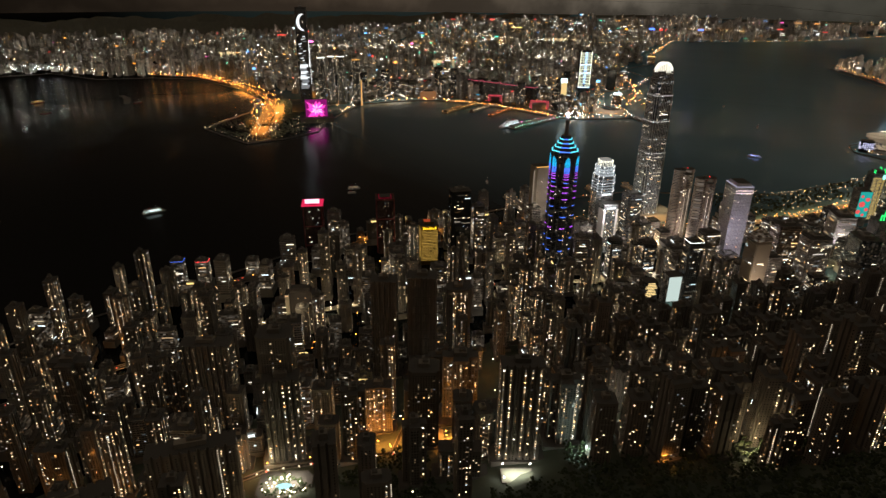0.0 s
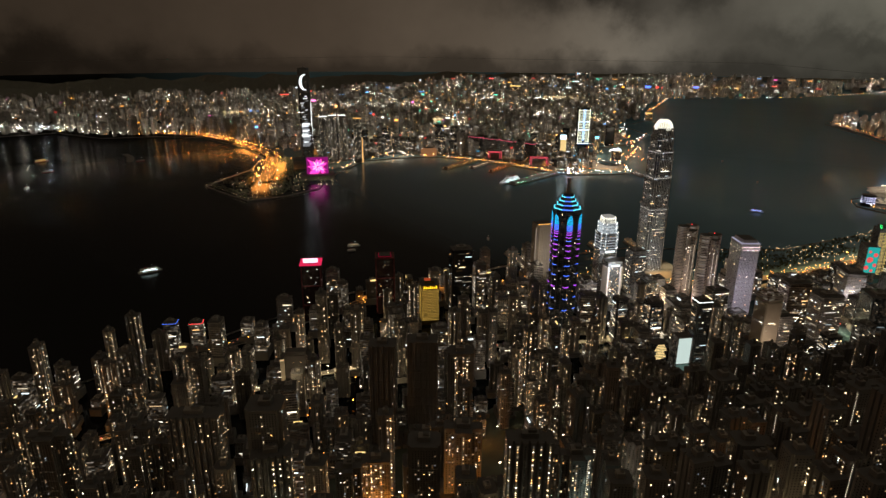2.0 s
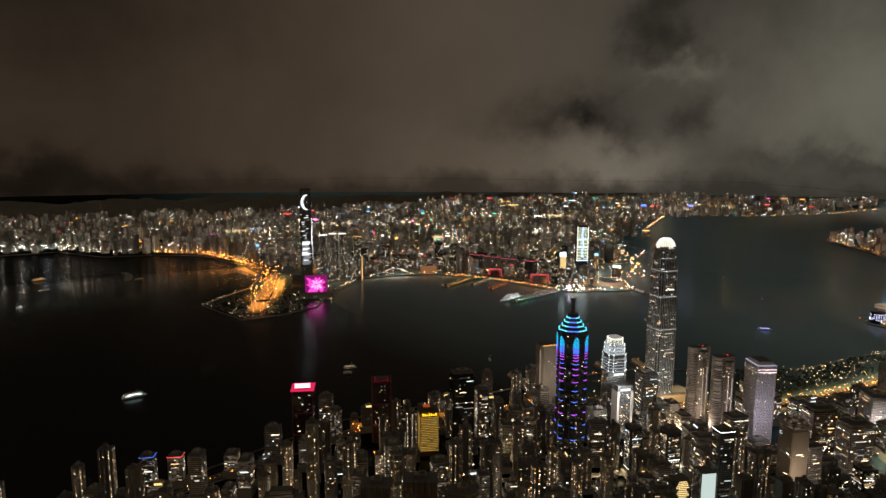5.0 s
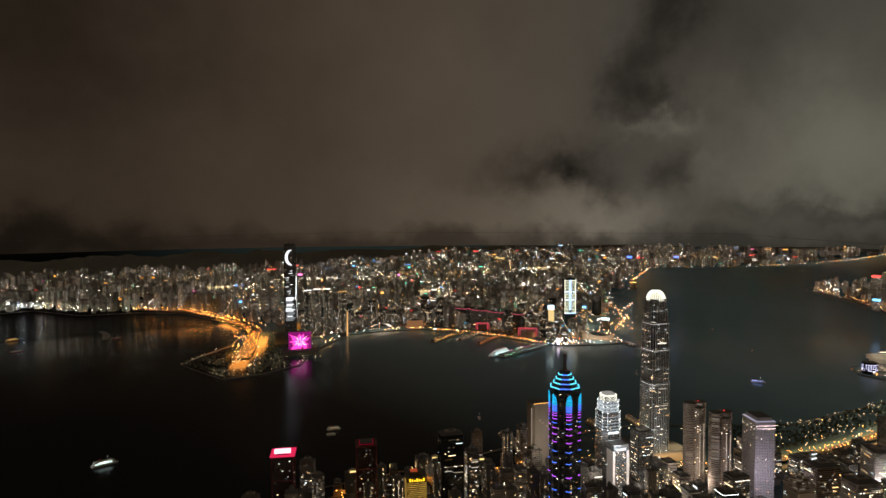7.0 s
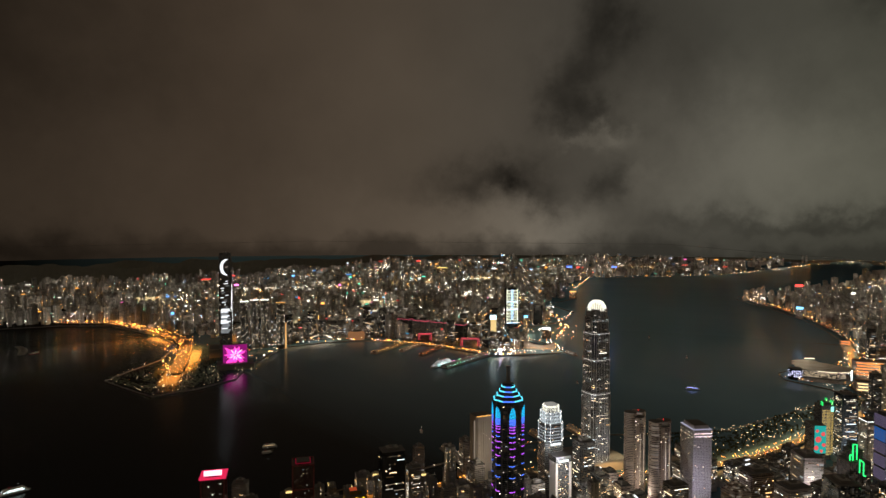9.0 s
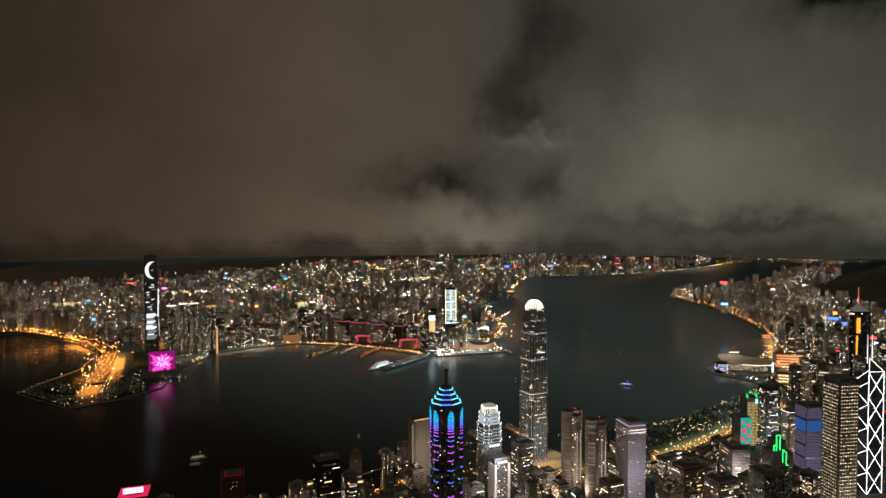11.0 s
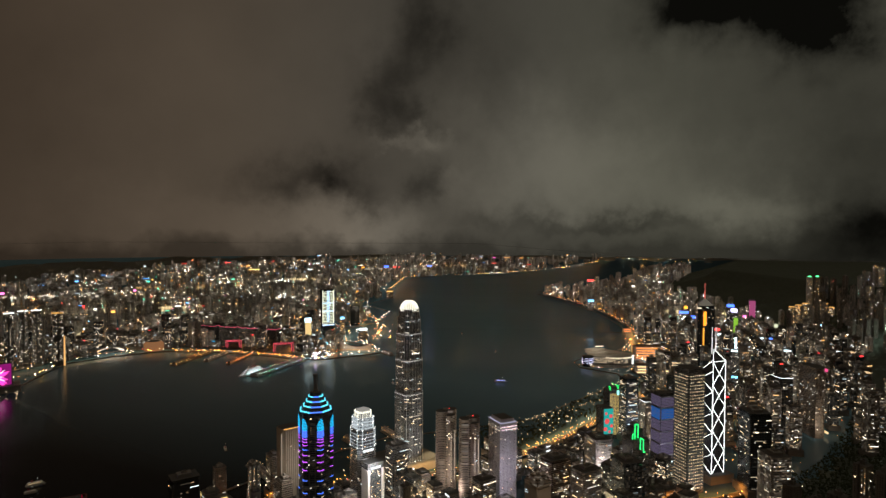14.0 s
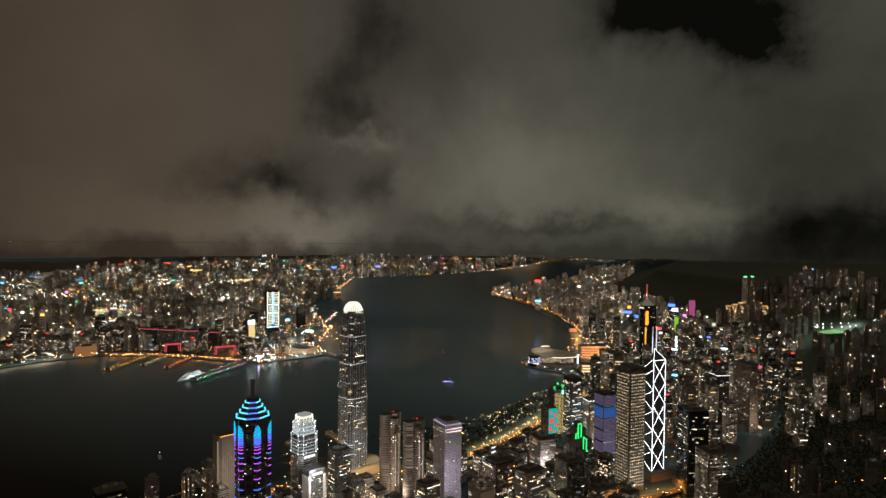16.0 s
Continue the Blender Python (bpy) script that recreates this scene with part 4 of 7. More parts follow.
def harbour_tower():
    """The tall tapering tower with a lit claw crown on the near shore."""
    t = thing("skyscraper", 1419, 1041, 4, -27, "tall tapering grey skyscraper with a glowing white domed crown", "skyscraper")
    rng = random.Random(21)
    b = Form()
    tiers = ((-6, 195, 58), (195, 279, 55), (279, 344, 52), (344, 381, 47), (381, 401, 42))
    for z0, z1, wd in tiers:
        b.prism(rect(0, 0, wd, wd, 0, wd * 0.16), z0, z1, 0, cap=1)
    part("wall", b, [curtain, roofing], t)
    fins = Form()
    for z0, z1, wd in tiers:
        poly = rect(0, 0, wd, wd, 0, wd * 0.16)
        for (x0, y0), (x1, y1) in zip(poly, poly[1:] + poly[:1]):
            k = max(2, int(math.hypot(x1 - x0, y1 - y0) / 4.5))
            for i in range(k + 1):
                x, y = x0 + (x1 - x0) * i / k, y0 + (y1 - y0) * i / k
                fins.bar((x * 1.006, y * 1.006, z0), (x * 1.006, y * 1.006, z1 + 1.5), 0.28)
    part("fin_screen", fins, [bsdf("fin_alloy", (0.45, 0.45, 0.44), 0.45, vary=0.3)], t, "slim bright metal fins", kind="stuff")
    wn, runs = Form(), Form()
    for z0, z1, wd in tiers:
        poly = rect(0, 0, wd, wd, 0, wd * 0.16)
        panes(wn, poly, max(z0, 20), z1 - 2, rng, 4.2, 3.0, 2.2, 1.3, 0.07, 0, out=0.25)
        storey_runs(runs, poly, max(z0, 20), z1 - 4, rng, 4.2, 0.16)
        for k in range(int((z1 - z0) / 26)):
            z = max(z0, 20) + rng.uniform(0, z1 - max(z0, 20) - 6)
            panes(wn, poly, z, z + 4.3, rng, 4.2, 3.0, 2.9, 0.9, 0.4, 0, out=0.3)
    part("glazing", wn, [lit_rooms("cool_offices", [(0.0, WHITE), (0.45, COOL), (0.7, (1.0, 0.86, 0.62))], 0.14, 3.6, 3.6)], t, kind="stuff")
    part("office_light", runs, [storeys], t, kind="stuff")
    for z, wd in ((195, 58), (279, 55), (344, 52)):
        poly = rect(0, 0, wd, wd, 0, wd * 0.16)
        f = Form()
        for i in (0, 1, 7, 6):
            p, q = poly[i], poly[(i + 1) % 8]
            f.bar((p[0], p[1], z - 3), (q[0], q[1], z - 3), 0.4)
        part("setback_light", f, [glow("setback_glow", (1.0, 0.97, 0.9), 1.0)], t, "band of light at a setback")
    crown = Form()
    for i in range(28):
        a = 2 * math.pi * i / 28
        prev = None
        for k in range(6):
            u = k / 5
            r = 22.5 * math.cos(u * 1.15)
            p = (r * math.cos(a), r * math.sin(a), 397 + 24 * math.sin(u * 1.25) / math.sin(1.25))
            if prev:
                crown.bar(prev, p, 0.75)
            prev = p
    part("crown", crown, [crown_white], t, "ring of glowing white claws")
    # floodlight on the dome is put in as its own glow
    part("crown_core", Form().prism(ring(0, 0, 19, 20), 397, 413, 0, shrink=0.6), [glow("crown_core", (1.0, 0.9, 0.68), 0.6)], t, "white dome core with its own glow")
    part("podium", Form().box(-20, 30, -6, 24, 190, 120, 0, 0, 1), [concrete, roofing], t)
    take(1419, 1041, 75)


def crown_tower():
    """The shorter sister with a floodlit tiered head."""
    t = thing("skyscraper", 1200, 1038, 4, -27, "stepped grey tower with a brilliantly floodlit white head", "skyscraper")
    rng = random.Random(22)
    b = Form()
    tiers = ((-6, 128, 46), (128, 168, 44), (168, 192, 38), (192, 204, 30))
    for z0, z1, wd in tiers:
        b.prism(rect(0, 0, wd, wd, 0, wd * 0.18), z0, z1, 0, cap=1)
    part("wall", b, [curtain, roofing], t)
    wn = Form()
    for z0, z1, wd in tiers[:2]:
        panes(wn, rect(0, 0, wd, wd, 0, wd * 0.18), max(20, z0), z1, rng, 4.0, 3.0, 2.4, 1.2, 0.14, 0, out=0.2)
    part("glazing", wn, [offices], t, kind="stuff")
    bright, soft = Form(), Form()
    for z0, z1, wd in tiers[1:]:
        grill = bright if z0 >= 190 else soft
        poly = rect(0, 0, wd, wd, 0, wd * 0.18)
        for (x0, y0), (x1, y1) in zip(poly, poly[1:] + poly[:1]):
            k = max(2, int(math.hypot(x1 - x0, y1 - y0) / 3.0))
            for i in range(k + 1):
                x, y = x0 + (x1 - x0) * i / k, y0 + (y1 - y0) * i / k
                if z0 >= 168 or i in (0, k):
                    grill.bar((x * 1.01, y * 1.01, z0 + 0.5), (x * 1.01, y * 1.01, z1 + 2.5), 0.42)
            for z in ([z0 + 3 + 7 * j for j in range(int((z1 - z0) / 7))] if z0 < 192 else [z1, z1 + 2.5]):
                grill.bar((x0 * 1.01, y0 * 1.01, z), (x1 * 1.01, y1 * 1.01, z), 0.35 if z0 < 168 else 0.6)
    louvres = Form()
    for z in range(24, 128, 4):
        for a, c in zip(rect(0, 0, 46.6, 46.6, 0, 8.4), rect(0, 0, 46.6, 46.6, 0, 8.4)[1:] + rect(0, 0, 46.6, 46.6, 0, 8.4)[:1]):
            louvres.bar((*a, z), (*c, z), 0.32)
    part("louvre_band", louvres, [bsdf("louvre_alloy", (0.62, 0.62, 0.6), 0.5, vary=0.25)], t, "pale metal bands, one a storey", kind="stuff")
    nodes = Form()
    for z, wd in ((130, 46), (150, 44), (168, 44), (180, 38), (191, 38)):
        for x, y in rect(0, 0, wd, wd, 0, wd * 0.18):
            nodes.box(x * 1.02, y * 1.02, z, z + 2.6, 1.1, 1.1)
    part("corner_flood", nodes, [glow("corner_flood", (1.0, 1.0, 0.95), 2.6)], t, "bright lamps at the stepped corners", kind="stuff")
    part("name_sign", Form().box(-1, -24.2, 122, 127, 26, 0.8), [white_panel], t, "white glowing sign band")
    # the head's floodlight is painted as glow on grilles and core
    part("crown", bright, [crown_white], t, "white grille round the head, glowing as if floodlit")
    part("shoulder", soft, [crown_soft], t, "dimly glowing grille below the head")
    part("crown_core", Form().prism(rect(0, 0, 29, 29, 0, 5), 193, 209, 0, shrink=0.85), [glow("head_core", (1.0, 0.97, 0.88), 0.28)], t)
    take(1200, 1038, 40)


def light_bar_tower():
    """The star-plan tower whose pointed bays carry bars of changing light."""
    t = thing("skyscraper", 942, 972, 4, -7, "star-plan glass tower with arched bays of blue and violet light", "skyscraper")
    rng = random.Random(23)
    star = []
    for i in range(12):
        r = 30 if i % 2 == 0 else 25
        star.append((r * math.cos(math.pi * i / 6), r * math.sin(math.pi * i / 6)))
    body = Form().prism(star, -6, 286, 0, cap=1)
    tiers = [(286 + 7.6 * k, r) for k, r in enumerate((28.0, 22.0, 17.0, 12.5))]
    for z, r in tiers:
        body.prism(ring(0, 0, r * 0.97, 8, math.pi / 8), z, z + 7.6, 0, shrink=0.84, cap=1)
    part("wall", body, [curtain_blue, roofing], t)
    part("mast", Form().prism(ring(0, 0, 5.0, 8), 316, 321, 0, shrink=0.8).prism(ring(0, 0, 3.4, 8), 321, 342, 0).prism(ring(0, 0, 4.2, 8), 342, 347, 0), [bsdf("mast_grey", (0.16, 0.16, 0.16), 0.6)], t)
    part("glazing", panes(Form(), star, 30, 280, rng, 4.0, 3.0, 2.2, 1.2, 0.07), [offices], t, kind="stuff")
    # bars stand close under the arch of each bay and thin out downwards
    levels, z, gap = [], 275.0, 2.6
    while z > 52:
        levels.append(z)
        z -= gap
        if z < 246:
            gap = min(26.0, gap * 1.2 + 0.4)
    mats = [cyan_line, blue_line, violet_line]
    for i in range(0, 12, 2):
        bars = [Form() for _ in mats]
        p, q, e = [(star[(i + j) % 12][0] * 1.015, star[(i + j) % 12][1] * 1.015) for j in (11, 0, 1)]
        for n, z in enumerate(levels):
            arch = min(1.0, 0.2 + math.sqrt(max(0.0, 275 - z) / 20.0))
            u = 1.0 - 0.44 * arch
            k = 0 if z > 256 else (1 if z > 244 or n % 4 == 0 else (2 if z > 150 else (1 if n % 2 else 2)))
            r = 0.72 if z > 246 else 0.5
            bars[k].bar((p[0] + (q[0] - p[0]) * u, p[1] + (q[1] - p[1]) * u, z), (*q, z), r).bar((*q, z), (e[0] + (q[0] - e[0]) * u, e[1] + (q[1] - e[1]) * u, z), r)
        for f, m in zip(bars, mats):
            if f.f:
                part("light_band", f, [m], t, kind="stuff")
    for z, r in tiers:
        strips(t, ring(0, 0, r, 8, math.pi / 8), [z + 0.8], [glow("roof_cyan", (0.12, 0.75, 1.0), 1.5), blue_line], lambda i, q: 0 if i % 4 else 1, 0.95, "roof_band")
    take(942, 972, 42)


def braced_tower():
    """The faceted tower of four triangular shafts outlined in white."""
    t = thing("skyscraper", 1689, 352, 4, 45, "faceted dark glass tower with white-lit diagonal bracing and twin masts", "skyscraper")
    a = 18.5
    south, east, north, west = (-a, -a), (a, -a), (a, a), (-a, a)
    shafts = ((south, east, 160), (east, north, 262), (north, west, 286), (west, south, 312))
    for p, q, h in shafts:
        part("wall", Form().prism([(0, 0), p, q], -6, [h, h - 26, h - 26], 0), [curtain_blue], t)

    def tube(u, z0, v, z1, r=0.34):
        part("light_tube", Form().bar((u[0] * 1.015, u[1] * 1.015, z0), (v[0] * 1.015, v[1] * 1.015, z1), r), [white_line], t)
    for c, z0, z1 in ((west, 14, 286), (south, 14, 286), (north, 150, 262), (east, 14, 134)):
        tube(c, z0, c, z1)
    for p, q, h in shafts:
        tube(p, h - 26, (0, 0), h)
        tube(q, h - 26, (0, 0), h)
    tube(west, 286, south, 286)
    # crossed braces on the harbour side faces, a single zigzag on the north-west face
    for k in range(5):
        tube(west, 14 + 54 * k, south, 68 + 54 * k)
        tube(south, 14 + 54 * k, west, 68 + 54 * k)
        tube(west, 14 + 50 * k, north, 39 + 50 * k)
        tube(north, 39 + 50 * k, west, 64 + 50 * k)
    for k in range(4):
        tube(east, 14 + 54 * k, north, 68 + 54 * k)
    for x in (-3, 3):
        part("mast", Form().bar((x, x, 300), (x, x, 340), 0.6).bar((x, x, 340), (x, x, 365), 0.35), [glow("mast_glow", (1, 1, 1), 1.2)], t)
    part("podium", Form().box(0, 0, -6, 16, 70, 70, 0, 0, 1), [concrete, roofing], t)
    take(1689, 352, 46)


def dotted_tower():
    """The square tower studded with a point of light at every bay."""
    t = thing("skyscraper", 1592, 400, 4, 45, "square grey tower studded with rows of small warm white lights", "skyscraper")
    w = 48
    poly = rect(0, 0, w, w, 0, 1.5)
    part("wall", Form().prism(poly, -6, 279, 0, cap=1).prism(rect(0, 0, 44, 44), 279, 284, 0, cap=1), [curtain, roofing], t)
    f = panes(Form(), poly, 6, 279, random.Random(31), 7.4, 5.6, 2.4, 1.9, 0.95, 0, out=0.3, edge=1.5)
    part("glazing", f, [lit_rooms("stud_lamp", [(0.0, (1.0, 0.78, 0.46)), (0.6, (1.0, 0.86, 0.6)), (0.85, (1.0, 0.66, 0.42))], 0.7, 2.6, 2.0)], t, "rows of light points", kind="stuff")
    part("sign", Form().box(w / 2 + 0.3, -16, 266, 274, 0.5, 14), [red_line], t, "small red roof sign")
    take(1592, 400, 40)


def spire_tower():
    t = thing("skyscraper", 2849, 413, 4, 10, "dark three-sided tower with lit pyramid roof and amber panel", "skyscraper")
    tri = []
    for i in range(3):
        a = 2 * math.pi * i / 3 + 0.4
        for k in (-0.22, 0.22):
            tri.append((40 * math.cos(a + k), 40 * math.sin(a + k)))
    part("wall", Form().prism(tri, -6, 285, 0, cap=1), [curtain_blue, roofing], t)
    # the pyramid emits faintly in place of floodlight
    part("roof", Form().prism([(x * 0.85, y * 0.85) for x, y in tri], 285, 312, 0, shrink=0.12), [glow("pyramid_glow", (1.0, 0.9, 0.7), 0.12)], t, "pyramid roof glowing as if floodlit")
    part("mast", Form().bar((0, 0, 312), (0, 0, 340), 1.4).bar((0, 0, 340), (0, 0, 374), 0.7, 0), [glow("mast_red", (1.0, 0.2, 0.15), 1.2)], t, "red-lit spire")
    for i in (0, 2, 4):
        p, q = tri[i], tri[i + 1]
        part("cornice_light", Form().bar((p[0] * 1.01, p[1] * 1.01, 276), (q[0] * 1.01, q[1] * 1.01, 276), 2.5), [glow("cornice_flood", (1.0, 0.88, 0.62), 1.0)], t)
    for z0, z1, m in ((205, 262, glow("orange_panel", (1.0, 0.34, 0.03), 1.7)), (120, 195, glow("gold_panel", (1.0, 0.42, 0.05), 1.3))):
        part("light_panel", Form().box(-35.4, 3 if z1 > 200 else 7, z0, z1, 13 if z1 > 200 else 5, 2.4, 123), [m], t, "tall amber light panel")
    part("glazing", panes(Form(), tri, 20, 280, random.Random(5), 4.0, 3.4, 2.6, 1.6, 0.06), [offices], t, kind="stuff")
    take(2849, 413, 55)


def rounded_pair():
    """Twin brown office towers with rounded bays."""
    rng = random.Random(41)
    for x, y, h in ((1338, 902, 188), (1322, 838, 184)):
        t = thing("office_tower", x, y, 4, -24, "brown stone and glass tower with rounded bays and lit edges", "office building", "rounded towers")
        for ox, oy in ((-13, 0), (13, 0), (0, -10), (0, 12)):
            part("bay", Form().prism(ring(ox, oy, 14, 18), -6, h - (0 if oy == 0 else 9), 0, cap=1), [brown_stone, roofing], t)
        part("glazing", panes(Form(), ring(0, -10, 14.1, 18), 20, h - 12, rng, 3.9, 3.0, 2.2, 1.4, 0.2, 0, edge=0.3), [offices], t, kind="stuff")
        l = Form()
        for ox in (-5, 5.5):
            l.bar((ox, -23.2, 30), (ox, -23.2, h - 45), 0.32)
        part("light_strip", l, [glow("bay_strip", (1.0, 0.8, 0.6), 0.8)], t, "upright lines of light between the bays")
        part("roof_lamp", Form().box(0, 0, h, h + 3, 10, 10).box(4, -6, h + 3, h + 4.2, 1.6, 1.6, 0, 1), [concrete, red_line], t)
        take(x, y, 36)


def round_window_tower():
    t = thing("office_tower", 1372, 778, 4, -41, "pale grey slab with round windows and lit top storeys", "office building")
    poly = rect(0, 0, 42, 54, 0)
    b = Form().prism(poly, -6, 172, 0, cap=1).prism(rect(0, 0, 36, 48), 172, 180, 0, shrink=0.86, cap=1)
    part("wall", b, [bsdf("pale_alloy", (0.62, 0.6, 0.62), 0.5, vary=0.35, grain=0.2), roofing], t)
    disc = Form()
    rng = random.Random(6)
    for i in range(4):
        (x0, y0), (x1, y1) = poly[i], poly[(i + 1) % 4]
        length = math.hypot(x1 - x0, y1 - y0)
        ux, uy = (x1 - x0) / length, (y1 - y0) / length
        k = int(length / 3.5)
        for r in range(47):
            for c in range(k):
                s = length * (c + 0.5) / k
                cx, cy, cz = x0 + ux * s + uy * 0.1, y0 + uy * s - ux * 0.1, 12 + r * 3.35
                lit = rng.random() < (0.7 if r in (43, 45) else 0.06)
                disc.face([(cx + ux * 1.0 * math.cos(q), cy + uy * 1.0 * math.cos(q), cz + 1.0 * math.sin(q)) for q in [2 * math.pi * j / 8 for j in range(8)]], 1 if lit else 0)
    part("glazing", disc, [dark_glass, offices], t, "round windows in rows", kind="stuff")
    f = Form()
    for z in (158, 164):
        f.bar((-18, -27.3, z), (21.4, -27.3, z), 0.5).bar((21.4, -27.3, z), (21.4, 10, z), 0.5)
    part("light_band", f, [glow("pale_rose_tube", (1.0, 0.75, 0.82), 1.8)], t, "two lines of pale light")
    # a thin glowing plate imitates light washed over the roof edge
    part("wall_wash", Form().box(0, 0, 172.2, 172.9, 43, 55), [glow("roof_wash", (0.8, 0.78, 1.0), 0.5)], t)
    take(1372, 778, 44)


def framed_tower():
    t = thing("office_tower", 1150, 985, 4, -27, "tower with lit pale side frames and a white sign", "office building")
    part("wall", Form().box(0, 0, -6, 108, 30, 28, 0, 0, 1).box(0, 0, 108, 121, 36, 32, 0, 0, 1), [curtain, roofing], t)
    part("frame", Form().box(-17, -4, -6, 108, 4.5, 26, 0).box(17, -4, -6, 108, 4.5, 26, 0), [bsdf("frame_stone", (0.7, 0.66, 0.62), 0.6, vary=0.2)], t, "pale frames washed with light")
    part("sign", Form().box(0, -16.4, 109, 114, 24, 0.6), [white_panel], t, "white glowing sign")
    part("glazing", panes(Form(), rect(0, 0, 30, 28), 10, 106, random.Random(8), 4.0, 3.0, 2.2, 1.3, 0.5), [offices], t, kind="stuff")
    take(1150, 985, 28)


def frame_pair():
    """Twin towers with red steel frames, one with a pink roof sign."""
    for x, y, sign in ((588, 1398, True), (742, 1330, False)):
        t = thing("office_tower", x, y, 4, -35, "dark red-framed tower with a glowing pink roof sign" if sign else "dark tower in a red steel frame, its roof dim", "office building", "red-framed towers")
        part("wall", Form().box(0, 0, -6, 132, 40, 40, 0, 0, 1).box(0, 0, 132, 138, 26, 26, 0, 0, 1), [bsdf("smoked_glass", (0.05, 0.03, 0.032), 0.2, vary=0.3), roofing], t)
        fr = Form()
        for sx in (-1, 1):
            for sy in (-1, 1):
                fr.bar((sx * 20.5, sy * 20.5, 0), (sx * 20.5, sy * 20.5, 134), 1.2)
        for z in (40, 86, 134):
            p = rect(0, 0, 41, 41)
            for a, b in zip(p, p[1:] + p[:1]):
                fr.bar((*a, z), (*b, z), 1.3)
        part("frame", fr, [bsdf("dark_red_steel", (0.16, 0.02, 0.025), 0.5, vary=0.3)], t, "red steel frame")
        part("glazing", panes(Form(), rect(0, 0, 40, 40), 10, 128, random.Random(9 + sign), 3.9, 3.2, 2.4, 1.4, 0.05), [offices], t, kind="stuff")
        part("roof_edge", Form().box(0, 0, 135.4, 136.6, 48 if sign else 30, 48 if sign else 30), [glow("rose_edge", (1.0, 0.03, 0.12), 0.75) if sign else glow("rose_dim", (1.0, 0.03, 0.1), 0.12)], t, "red glowing roof edge")
        if sign:
            part("sign", Form().box(0, -12, 139, 148, 32, 2.5), [glow("rose_sign", (1.0, 0.42, 0.55), 2.6, True)], t, "bright pink roof sign")
        take(x, y, 34)


def sign_block():
    t = thing("office_tower", 780, 1216, 4, -33, "gold-glass tower with a yellow lit sign along its roof", "office building")
    part("wall", Form().box(0, 0, -6, 92, 40, 40, 0, 0, 1).box(0, 0, 92, 98, 22, 20, 0, 0, 1), [gold_glass, roofing], t)
    for k in range(7):
        part("sign_bar", Form().box(-13.5 + 4.5 * k, -20.4, 84, 90 - (k % 3) * 1.4, 2.9, 0.5), [gold_sign], t, "yellow glowing sign bar")
    # nearly every pane glows, in place of gold light on the walls
    part("glazing", panes(Form(), rect(0, 0, 40, 40), 6, 82, random.Random(12), 3.8, 2.4, 1.9, 1.4, 0.92), [glow("gold_rooms", (1.0, 0.6, 0.12), 0.7)], t, kind="stuff")
    part("roof_lamp", Form().box(-4, 0, 98, 100, 14, 12), [glow("roof_red", (1.0, 0.15, 0.05), 0.35)], t)
    take(780, 1216, 34)
    take(735, 1160, 34)
    take(700, 1110, 30)


def ribbed_slab():
    t = thing("office_tower", 1083, 1145, 4, -25, "plain beige ribbed slab with orange lamps along its roof", "office building")
    w = rect(0, 0, 40, 36, 0, 4)
    part("wall", Form().prism(w, -6, 190, 0, cap=1), [ribbed, roofing], t)
    for i in range(8):
        part("rib", Form().box(-15.4 + 4.4 * i, -18.4, 4, 188, 1.2, 0.9), [ribbed], t)
    f = Form()
    for i in range(11):
        f.box(-18 + 3.6 * i, -18.6, 190, 191.8, 1.5, 1.5)
    part("roof_lamp", f, [amber_line], t, "row of orange roof lamps", kind="stuff")
    # light washing the slab's ends is put in as glowing strips
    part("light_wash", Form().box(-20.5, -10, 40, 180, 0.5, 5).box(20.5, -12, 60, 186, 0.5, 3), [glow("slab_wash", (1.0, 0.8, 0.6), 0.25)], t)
    part("glazing", panes(Form(), w, 30, 160, random.Random(14), 3.8, 4.4, 2.0, 1.3, 0.05), [offices], t, kind="stuff")
    take(1083, 1145, 30)


def screen_tower():
    """The block with a teal picture wall, and its green-edged neighbour."""
    t = thing("office_tower", 1845, 637, 4, 40, "block with a teal and coral picture screen down one wall", "office building")
    part("wall", Form().box(0, 0, -6, 96, 44, 30, 0, 0, 1), [curtain, roofing], t)
    part("screen", Form().box(-22.4, 0, 24, 95, 0.8, 29).box(-6, -15.4, 10, 90, 26, 0.8), [teal_panel], t, "teal light screen")
    dots = Form()
    for y, z, r in ((-7, 74, 5.5), (5, 60, 8), (-9, 46, 5), (8, 82, 4), (10, 38, 6), (-3, 30, 4)):
        dots.face([(-23.0, y - r * math.cos(2 * math.pi * j / 12), z + r * math.sin(2 * math.pi * j / 12)) for j in range(12)], 0)
    part("blossom", dots, [coral_panel], t, "coral red blossoms on the screen")
    take(1845, 637, 32)
    take(1795, 622, 30)
    take(1745, 608, 30)
    n = thing("office_tower", 1890, 625, 4, 40, "block of yellow-lit storeys with green light on its roof", "office building")
    part("wall", Form().box(0, 0, -6, 138, 36, 34, 0, 0, 1).box(2, 0, 138, 144, 24, 22, 0, 0, 1), [curtain, roofing], n)
    for x, y in ((-17, -15), (-17, 15), (-6, -15), (16, -15)):
        part("roof_light", Form().bar((x, y, 116), (x, y, 148), 0.5).bar((x, y, 148), (x + 7, y, 148), 0.4).bar((x + 7, y, 128), (x + 7, y, 148), 0.4), [green_line], n, "green light frame on the roof edge")
    stripes = Form()
    for k in range(30):
        z = 10 + 4.0 * k
        for x0, x1 in ((-16, -7), (-5, 5), (7, 16)):
            stripes.bar((-18.2, x0, z), (-18.2, x1, z), 0.55).bar((x0, -17.2, z), (x1, -17.2, z), 0.55)
